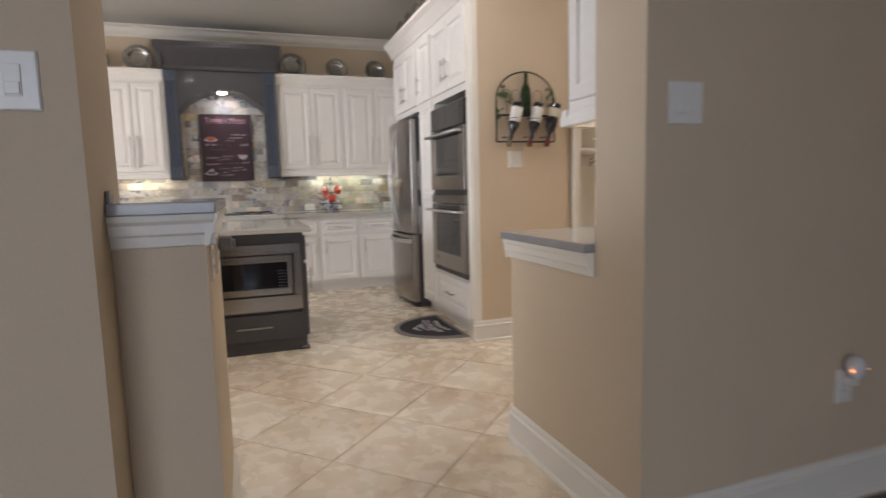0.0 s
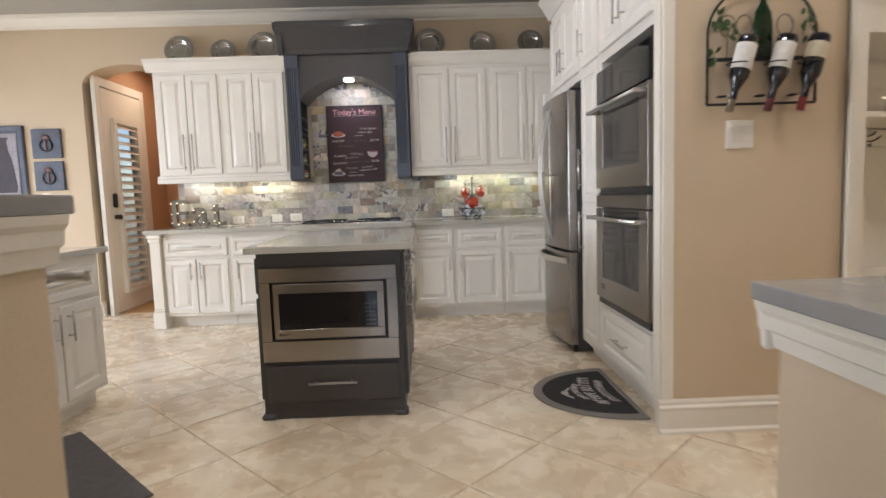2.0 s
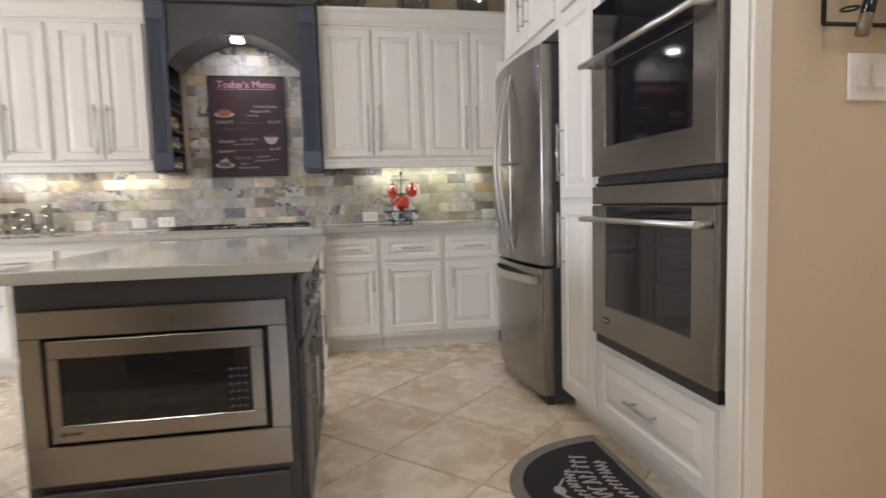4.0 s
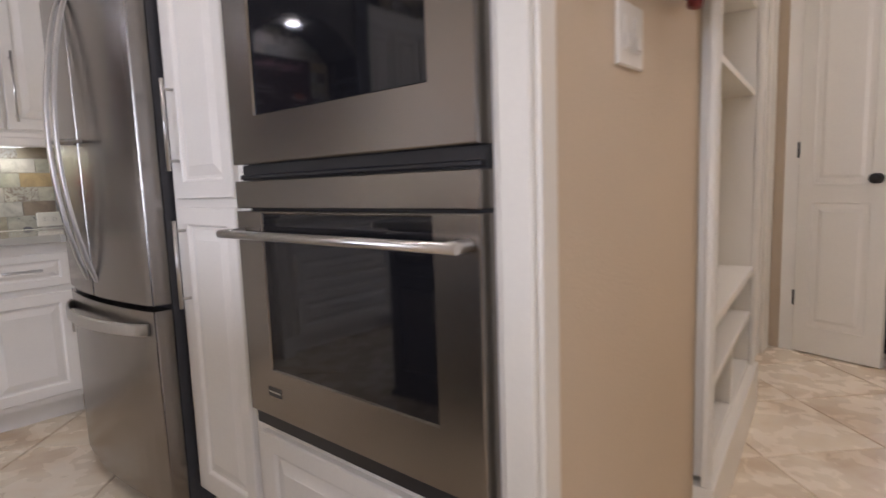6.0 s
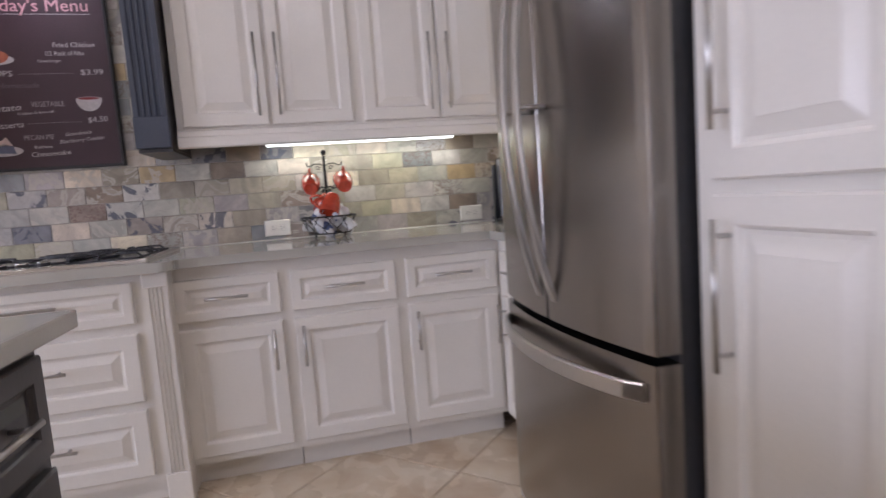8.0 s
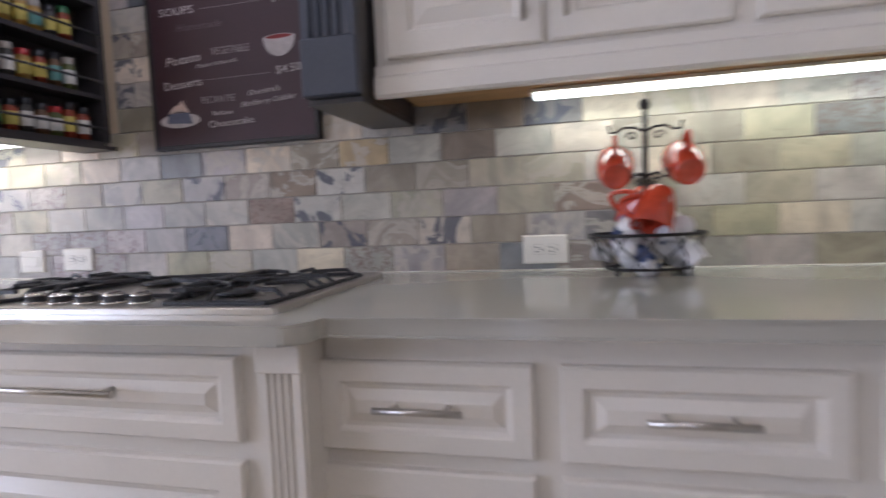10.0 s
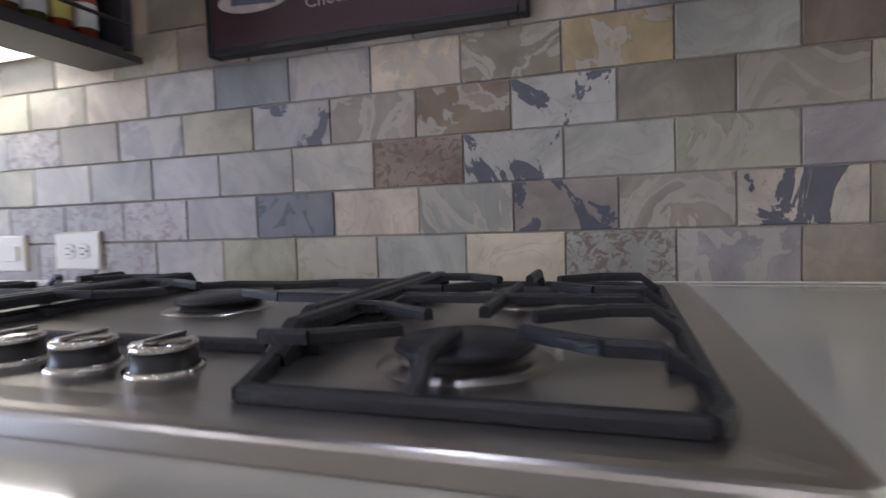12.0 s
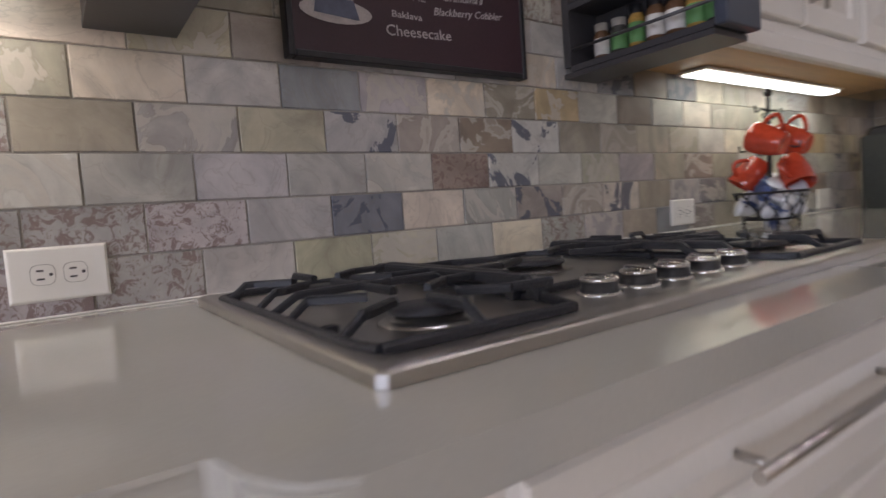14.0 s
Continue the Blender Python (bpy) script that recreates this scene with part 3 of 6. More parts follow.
def wall_cabinet(label, x0, x1, y, z0, z1, doors, rail_ends=(0, 0), top=True, group="wall cabinets"):
    t = thing("wall_cabinet", label, "cabinet", facing(x0, y), group)
    w = x1 - x0
    bm = bmesh.new()
    box(bm, 0, w, 0, BACK - 0.002 - y, z0 + 0.045, z1 - 0.002)
    part("body", bm, WHITE, t)
    n = len(doors)
    for a, b2, side in doors:
        hx = b2 - 0.035 if side == "r" else a + 0.035
        front(t, "door", a, b2, z0 + 0.085, z1 - 0.075, None, (hx, z0 + 0.29, True), 0.34)
    r = bmesh.new()
    L0, L1 = rail_ends
    prism(r, [(0.002, z0 + 0.075), (-0.014, z0 + 0.070), (-0.014, z0 + 0.05), (-0.024, z0 + 0.042), (-0.024, z0 + 0.006), (-0.018, z0), (0.002, z0)], -L0, w + L1, "x")
    part("light_rail", r, WHITE, t)
    c = bmesh.new()
    s = 0.105
    prism(c, [(0.002, z1 - 0.045), (-0.012, z1 - 0.045), (-0.016, z1 - 0.03), (-0.03, z1 - 0.01), (-0.05, z1 + 0.03), (-0.066, z1 + 0.045), (-0.072, z1 + 0.05), (-0.072, z1 + 0.068), (0.002, z1 + 0.068)], -L0 * 3, w + L1 * 3, "x")
    box(c, 0.0, w, 0.002, BACK - 0.004 - y, z1 + 0.0, z1 + 0.066)
    part("cornice", c, WHITE, t)
    u = bmesh.new()
    box(u, 0.004, w - 0.004, 0.022, BACK - 0.004 - y, z0 + 0.038, z0 + 0.044)
    part("underside", u, WOOD, t, "bare maple underside")
    return t


UY, UZ0, UZ1 = 6.51, 1.345, 2.44
wall_cabinet("white four-door wall cabinet with cornice between arch and dark hood", -2.14, -0.87, UY, UZ0, UZ1,
             [(0.022, 0.30, "r"), (0.31, 0.60, "l"), (0.645, 0.93, "r"), (0.94, 1.225, "l")], (0.02, 0))
wall_cabinet("white four-door wall cabinet with cornice above the mug tree", 0.285, 1.80, UY, UZ0, UZ1,
             [(0.03, 0.375, "r"), (0.39, 0.735, "l"), (0.785, 1.125, "r"), (1.14, 1.48, "l")], (0, 0))
t = thing("wall_cabinet", "white wall cabinet on the return wall above the coffee maker", "cabinet", pose(1.80, 6.508, 0, 0, 0, -90), "wall cabinets")
bm = bmesh.new()
box(bm, 0, 0.77, 0, 0.39, UZ0 + 0.045, UZ1)
part("body", bm, WHITE, t)
front(t, "door", 0.03, 0.70, UZ0 + 0.085, UZ1 - 0.075)
bm = bmesh.new()
box(bm, 0.0, 0.77, -0.022, 0, UZ0, UZ0 + 0.05, 0.004)
part("light_rail", bm, WHITE, t)


def strip(label, x0, x1, y, z, turn=0):
    t = thing("under_cabinet_light", label, "lamp", pose(x0, y, z, 0, 0, turn), "under-cabinet lights")
    bm = bmesh.new()
    w = x1 - x0
    prism(bm, [(-0.045, 0), (-0.045, -0.008), (0.045, -0.008), (0.045, 0)], 0, w, "x")
    part("housing", bm, PLASTIC, t)
    g = bmesh.new()
    prism(g, [(-0.036, -0.009), (-0.036, -0.013), (-0.02, -0.018), (0.02, -0.018), (0.036, -0.013), (0.036, -0.009)], 0.01, w - 0.01, "x")
    part("lens", g, STRIPL, t, "lit white diffuser")


SY, SZ = 6.765, UZ0 + 0.036
for x0, x1, watts, tone in ((0.61, 1.55, 1.2, COOL), (-1.42, -0.92, 1.0, (1, 0.88, 0.66)), (-2.02, -1.55, 0.9, (1, 0.93, 0.74))):
    strip("lit linear lamp under the white wall cabinet", x0, x1, SY, SZ)
    area("strip_lamp", ((x0 + x1) / 2, SY - 0.02, UZ0 - 0.008), ((x0 + x1) / 2, SY - 0.01, 0.9), x1 - x0, 0.05, watts, tone)
strip("lit linear lamp under the return wall cabinet", 1.95, 2.3, 6.45, SZ)
bpy.data.objects["under_cabinet_light.003"].matrix_world = pose(1.95, 6.45, SZ, 0, 0, -90)
area("strip_lamp", (1.97, 6.3, UZ0 - 0.008), (1.97, 6.3, 0), 0.06, 0.35, 2.2, (1, 0.8, 0.5))

# the hood
HX0, HX1, HZ0, HY = -0.872, 0.272, 1.345, 6.42


def hood():
    t = thing("range_hood_surround", "charcoal wooden hood surround with fluted pilasters and an arched opening", "range hood", Matrix.Identity(4))
    bm = bmesh.new()
    n, a0, a1 = 28, HX0 + 0.125, HX1 - 0.125
    spring, top = 2.08, 2.31
    pts = [(a0 + (a1 - a0) * i / n, spring + (top - spring) * math.sin(math.pi * i / n) ** 0.75) for i in range(n + 1)]
    for (a, c), (b2, d) in zip(pts, pts[1:]):
        prism(bm, [(a, c), (b2, d), (b2, 2.77), (a, 2.77)], HY + 0.02, HY + 0.045, "y")
    bmesh.ops.remove_doubles(bm, verts=bm.verts, dist=0.0001)
    part("front_panel", bm, CHAR, t)
    liner = bmesh.new()
    for (a, c), (b2, d) in zip(pts, pts[1:]):
        prism(liner, [(a, c + 0.004), (b2, d + 0.004), (b2, d + 0.02), (a, c + 0.02)], HY + 0.05, BACK - 0.02, "y")
    bmesh.ops.remove_doubles(liner, verts=liner.verts, dist=0.0001)
    part("arch_liner", liner, CHAR, t)
    for x in (HX0, HX1 - 0.125):
        p = bmesh.new()
        outer = x if x == HX0 else HX1 - 0.018
        inner = x + 0.127 if x == HX0 else x
        back_panel = 0
        box(p, outer, outer + 0.018, HY + 0.022, BACK - 0.012, HZ0, 2.77)
        # racks face the cooktop
        pil = part("side_panel", p, CHAR, t)
        q = bmesh.new()
        w = 0.115
        prof = [(x + 0.0, HY + 0.02), (x + 0.0, HY)]
        fl = [(0.018, 0), (0.024, 0.007), (0.034, 0.007), (0.040, 0), (0.046, 0.007), (0.056, 0.007), (0.062, 0), (0.068, 0.007), (0.078, 0.007), (0.084, 0), (0.09, 0.007), (0.10, 0.007), (0.106, 0)]
        s = 0.125 / 0.124
        prof += [(x + u * s, HY + v) for u, v in fl]
        prof += [(x + 0.125, HY), (x + 0.125, HY + 0.02)]
        prism(q, prof, HZ0 + 0.125, 2.38, "z")
        part("fluted_pilaster", q, CROSSM, t)
        for za, zb in ((HZ0, HZ0 + 0.125), (2.38, 2.50)):
            r = bmesh.new()
            box(r, x - 0.003, x + 0.128, HY - 0.006, HY + 0.021, za, zb, 0.003)
            part("pilaster_block", r, CROSSM, t)
        # spice shelves in the side
        for z in (HZ0, 1.493, 1.641, 1.789, 1.937):
            sh = bmesh.new()
            box(sh, x + (0.019 if x == HX0 else 0.0), x + 0.106, HY + 0.022, BACK - 0.034, z, z + 0.014)
            part("spice_shelf", sh, CHAR, t, "dark painted spice shelf")
        sh = bmesh.new()
        box(sh, x + (0.019 if x == HX0 else 0.0), x + 0.106, BACK - 0.034, BACK - 0.014, HZ0 + 0.014, 2.2)
        part("shelf_back", sh, CHAR, t)
        rx = x + 0.118 if x == HX0 else x + 0.008
        for z in (HZ0 + 0.014, 1.507, 1.655, 1.803):
            rail = bmesh.new()
            tube(rail, (rx, HY + 0.022, z + 0.04), (rx, BACK - 0.03, z + 0.04), 0.004, 8)
            part("guard_rail", rail, CHAR, t)
        trim = bmesh.new()
        for z in (HZ0 - 0.002,):
            box(trim, x - 0.001, x + 0.126, HY + 0.0215, BACK - 0.012, z - 0.012, z)
        part("bottom_board", trim, CHAR, t)
    c = bmesh.new()
    steps = [(0, 2.50), (0.012, 2.505), (0.016, 2.54), (0.03, 2.58), (0.048, 2.64), (0.068, 2.70), (0.075, 2.73), (0.08, 2.73), (0.08, 2.785), (0, 2.785)]
    prism(c, [(HY - u, z) for u, z in steps], HX0 - 0.05, HX1 + 0.05, "x")
    prism(c, [(HX0 - u, z) for u, z in steps], HY - 0.06, BACK - 0.13, "y")
    prism(c, [(HX1 + u, z) for u, z in steps], HY - 0.06, BACK - 0.13, "y")
    part("cornice", c, CHAR, t)
    b3 = bmesh.new()
    box(b3, HX0, HX1, HY + 0.046, BACK - 0.13, 2.3, 2.775)
    part("chimney_box", b3, CHAR, t)
    lamp = bmesh.new()
    tube(lamp, ((HX0 + HX1) / 2, 6.60, 2.30), ((HX0 + HX1) / 2, 6.60, 2.285), 0.045, 20)
    part("hood_lamp", lamp, LENS, t, "lit round lamp lens")


hood()
area("hood_light", (-0.30, 6.60, 2.275), (-0.30, 6.70, 1.2), 0.08, 0.08, 1.8, (0.95, 0.97, 1))

# island
t = thing("kitchen_island", "charcoal painted island with quartz top and a microwave in its end", "kitchen island", pose(-0.47, 3.885, 0))
IW, ID = 0.735, 1.22
bm = bmesh.new()
box(bm, 0, IW, 0, ID, 0.03, 0.30)
box(bm, 0, IW, 0, ID, 0.803, 0.878)
box(bm, 0, IW, 0.36, ID, 0.30, 0.803)
box(bm, 0, 0.045, 0, 0.36, 0.30, 0.803)
box(bm, IW - 0.045, IW, 0, 0.36, 0.30, 0.803)
part("body", bm, CHAR, t)
bm = bmesh.new()
box(bm, -0.045, IW + 0.06, -0.06, ID + 0.05, 0.879, 0.914, 0.005, 2)
part("worktop", bm, QUARTZ, t, "pale polished quartz slab")
bm = bmesh.new()
for x in (-0.016, IW - 0.06):
    box(bm, x, x + 0.075, -0.018, 0.06, 0, 0.029, 0.008)
    box(bm, x, x + 0.075, ID - 0.06, ID + 0.018, 0, 0.029, 0.008)
box(bm, 0.059, IW - 0.061, 0.0, 0.03, 0.001, 0.0295)
box(bm, 0.0, 0.03, 0.061, ID - 0.061, 0.001, 0.0295)
box(bm, IW - 0.03, IW, 0.061, ID - 0.061, 0.001, 0.0295)
part("foot_moulding", bm, CHAR, t)
bm = bmesh.new()
box(bm, 0.03, IW - 0.03, -0.02, -0.001, 0.095, 0.285, 0.003)
dr = part("drawer_front", bm, CHAR, t)
bm = bmesh.new()
bar_handle(bm, (IW / 2, -0.02, 0.20), 0.25, False)
part("handle", bm, NICKEL, dr, "satin nickel bar handle")
for side, x, turn in (("east", IW + 0.001, 90), ("west", -0.001, -90)):
    for k in range(3):
        y0 = 0.03 + k * 0.395
        for z0, z1, up in ((0.10, 0.64, True), (0.665, 0.85, False)):
            bm = bmesh.new()
            ring_panel(bm, 0, 0.375, z0, z1, door_levels(0.375, z1 - z0))
            d = part("drawer_front" if not up else "door", bm, CHAR, t)
            d.matrix_local = pose(x, y0 if side == "east" else y0 + 0.375, 0, 0, 0, turn)
            hb = bmesh.new()
            bar_handle(hb, (0.05 if up else 0.1875, -0.02, 0.52 if up else 0.76), 0.16, up)
            part("handle", hb, NICKEL, d, "satin nickel bar handle")

# microwave in the island's end
m = thing("microwave", "stainless built-in microwave with black window in a steel trim frame", "microwave", pose(-0.47 + 0.015, 3.883, 0.31))
MW, MH = 0.70, 0.492
bm = bmesh.new()
ow, oz0, oz1 = 0.052, 0.112, 0.415
box(bm, 0, MW, -0.022, 0, oz1, MH, 0.003)
box(bm, 0, MW, -0.022, 0, 0, oz0, 0.003)
box(bm, 0, ow, -0.022, 0, oz0 + 0.0, oz1, 0)
box(bm, MW - ow, MW, -0.022, 0, oz0, oz1, 0)
part("trim_frame", bm, STEELH, m, "brushed steel trim frame")
bm = bmesh.new()
box(bm, ow, MW - ow, 0.005, 0.33, oz0, oz1)
part("cavity", bm, BLACK, m)
bm = bmesh.new()
x0, x1, z0, z1 = ow + 0.016, MW - ow - 0.016, oz0 + 0.012, oz1 - 0.006
box(bm, x0, x1, -0.030, 0.004, z1 - 0.05, z1, 0.002)
box(bm, x0, x1, -0.030, 0.004, z0, z0 + 0.048, 0.002)
box(bm, x0, x0 + 0.028, -0.030, 0.004, z0 + 0.048, z1 - 0.05)
box(bm, x1 - 0.034, x1, -0.030, 0.004, z0 + 0.048, z1 - 0.05)
part("door_frame", bm, STEELH, m, "brushed steel door frame")
bm = bmesh.new()
box(bm, x0 + 0.028, x1 - 0.034, -0.024, 0.0, z0 + 0.048, z1 - 0.05)
part("window", bm, BLACKGLASS, m, "black glass window")
bm = bmesh.new()
for i in range(6):
    for j in range(3):
        box(bm, x1 - 0.098 + j * 0.019, x1 - 0.086 + j * 0.019, -0.0255, -0.0242, z0 + 0.06 + i * 0.022, z0 + 0.066 + i * 0.022)
part("button", bm, CROSSM, m, "small dim touch keys", "stuff")
bm = bmesh.new()
tube(bm, (x0 + 0.03, -0.0305, z0 + 0.024), (x0 + 0.03, -0.032, z0 + 0.024), 0.007, 12)
box(bm, x0 + 0.042, x0 + 0.075, -0.0315, -0.0303, z0 + 0.021, z0 + 0.027)
part("badge", bm, SLOT, m)

# tall units on the east side
TX = 1.49


def tall_front(parent, name, y_hi, y_lo, z0, z1, handle=None, hl=0.3):
    """A front facing west, from y_hi down to y_lo; local x runs south."""
    return front(parent, name, y_hi, y_lo, z0, z1, None, handle, hl)


OY1, OY0 = 4.412, 3.617
t = thing("oven_cabinet", "white tall cabinet around the double oven, drawer below, doors above", "cabinet", pose(TX, OY1 + 0.03, 0, 0, 0, -90))
W = OY1 - OY0 + 0.036
for nm, q in (("lower_box", (0, W, 0, 0.66, 0.10, 0.452)), ("side_panel", (0.0, 0.028, 0, 0.66, 0.452, 1.90)), ("side_panel", (W - 0.007, W, 0, 0.66, 0.452, 1.90)),
              ("upper_box", (0, W, 0, 0.66, 1.90, 2.56)), ("back_panel", (0.028, W - 0.007, 0.6, 0.66, 0.452, 1.90)), ("plinth", (0.002, W - 0.002, 0.07, 0.66, 0, 0.099))):
    bm = bmesh.new()
    box(bm, *q)
    part(nm, bm, WHITE, t)
front(t, "drawer_front", 0.03, W - 0.035, 0.145, 0.43, None, (W / 2, 0.29, False), 0.20)
front(t, "door", 0.03, W / 2 - 0.005, 1.955, 2.50, None, (W / 2 - 0.045, 2.11, True), 0.17)
front(t, "door", W / 2 + 0.005, W - 0.035, 1.955, 2.50, None, (W / 2 + 0.045, 2.11, True), 0.17)

t = thing("pantry_cabinet", "white narrow pull-out pantry cabinet between oven and fridge", "cabinet", pose(TX, 4.865, 0, 0, 0, -90))
W = 4.865 - (OY1 + 0.031)
bm = bmesh.new()
box(bm, 0, W, 0, 0.66, 0.10, 2.56)
box(bm, 0.002, W - 0.002, 0.07, 0.66, 0, 0.099)
part("body", bm, WHITE, t)
front(t, "door", 0.06, W - 0.02, 0.14, 1.045, None, (0.10, 0.87, True), 0.27)
front(t, "door", 0.06, W - 0.02, 1.07, 1.93, None, (0.10, 1.29, True), 0.27)
front(t, "door", 0.06, W - 0.02, 1.955, 2.50, None, (0.10, 2.11, True), 0.17)

FR0, FR1 = 4.87, 5.70
t = thing("fridge_cabinet", "white cabinet above the refrigerator with two doors and a side panel", "cabinet", pose(TX, FR1 + 0.03, 0, 0, 0, -90))
W = FR1 + 0.03 - FR0 + 0.004
bm = bmesh.new()
box(bm, 0, W, 0, 0.66, 1.90, 2.56)
box(bm, 0, 0.034, -0.075, 0.66, 0, 1.95, 0.003)
part("body", bm, WHITE, t)
front(t, "door", 0.03, W / 2 - 0.005, 1.955, 2.50, None, (W / 2 - 0.045, 2.11, True), 0.17)
front(t, "door", W / 2 + 0.005, W - 0.03, 1.955, 2.50, None, (W / 2 + 0.045, 2.11, True), 0.17)


def tall_crown(bm):
    prism(bm, [(TX + 0.001, 2.56), (TX - 0.012, 2.56), (TX - 0.016, 2.58), (TX - 0.035, 2.61), (TX - 0.06, 2.655), (TX - 0.085, 2.68), (TX - 0.09, 2.685), (TX - 0.09, 2.715), (TX + 0.6, 2.715), (TX + 0.6, 2.561)], 3.53, 5.79, "y")


struct("trim_tall_cornice", tall_crown, WHITE)


def corner_post(bm):
    box(bm, 1.475, 1.53, 3.515, 3.603, 0.0, 2.56, 0.006, 2)
    box(bm, 1.462, 1.475, 3.525, 3.59, 0.165, 2.56, 0.004)


struct("trim_corner_post", corner_post, TRIM)


def oven():
    t = thing("double_oven", "stainless steel double wall oven with black glass windows and bar handles", "oven", pose(1.478, OY1, 0, 0, 0, -90))
    W = OY1 - OY0 - 0.002
    bm = bmesh.new()
    box(bm, 0.002, W - 0.002, 0.014, 0.55, 0.458, 1.845)
    part("body", bm, BLACK, t)
    for nm, z0, z1, hz in (("lower_door", 0.502, 1.037, 0.983), ("upper_door", 1.155, 1.64, 1.60)):
        d = bmesh.new()
        wx0, wx1 = 0.112, W - 0.108
        wz0, wz1 = z0 + (0.128 if z0 < 1 else 0.113), z1 - 0.004
        o = [(0, z0), (W, z0), (W, z1), (0, z1)]
        i_ = [(wx0, wz0), (wx1, wz0), (wx1, wz1), (wx0, wz1)]
        e = 0.003
        rings = [[d.verts.new((x, 0.012, z)) for x, z in o], [d.verts.new((x, -0.027, z)) for x, z in o],
                 [d.verts.new((x + (e if x == 0 else -e), -0.030, z + (e if z == z0 else -e))) for x, z in o],
                 [d.verts.new((x, -0.030, z)) for x, z in i_],
                 [d.verts.new((x + (0.004 if x == wx0 else -0.004), -0.0245, z + (0.004 if z == wz0 else -0.004))) for x, z in i_]]
        for u, v in zip(rings, rings[1:]):
            for k in range(4):
                d.faces.new((u[k], u[(k + 1) % 4], v[(k + 1) % 4], v[k]))
        ob = part(nm, d, STEEL, t, "brushed steel oven door")
        g = bmesh.new()
        box(g, wx0 + 0.002, wx1 - 0.002, -0.0255, 0.010, wz0 + 0.002, wz1 - 0.002)
        part("window", g, BLACKGLASS, ob, "black glass oven window")
        g = bmesh.new()
        box(g, wx0 + 0.004, wx1 - 0.004, -0.0262, -0.0258, wz1 - 0.065, wz1 - 0.060)
        part("glass_seam", g, SLOT, ob, "dark seam across the glass")
        h = bmesh.new()
        tube(h, (0.008, -0.085, hz), (W - 0.006, -0.085, hz), 0.0105, 16)
        part("handle", h, NICKEL, ob, "steel bar handle")
        for x in (0.028, W - 0.026):
            h = bmesh.new()
            tube(h, (x, -0.029, hz), (x, -0.085, hz), 0.0115, 14)
            part("handle_post", h, NICKEL, ob)
    c = bmesh.new()
    box(c, 0, W, -0.028, 0.012, 1.044, 1.113, 0.002)
    part("control_panel", c, STEEL, t, "brushed steel panel")
    c = bmesh.new()
    box(c, 0, W, -0.024, 0.012, 1.65, 1.835, 0.003)
    part("control_glass", c, BLACKGLASS, t, "black glass control panel")
    e = bmesh.new()
    box(e, 0.002, W - 0.002, -0.004, 0.012, 1.1145, 1.1535)
    part("vent", e, BLACK, t)
    e = bmesh.new()
    box(e, 0.004, W - 0.004, -0.016, -0.0045, 1.117, 1.129, 0.003)
    part("vent_lip", e, BLACK, t)
    e = bmesh.new()
    box(e, 0.0, W, -0.014, 0.0135, 0.459, 0.497, 0.002)
    part("lower_vent", e, BLACK, t)
    b = bmesh.new()
    box(b, 0.094, 0.150, -0.0315, -0.0302, 0.561, 0.585)
    b = part("badge", b, SLOT, t, "small dark badge")
    c = bmesh.new()
    box(c, 0.097, 0.147, -0.0322, -0.0317, 0.571, 0.575)
    part("badge_bar", c, NICKEL, b)


oven()


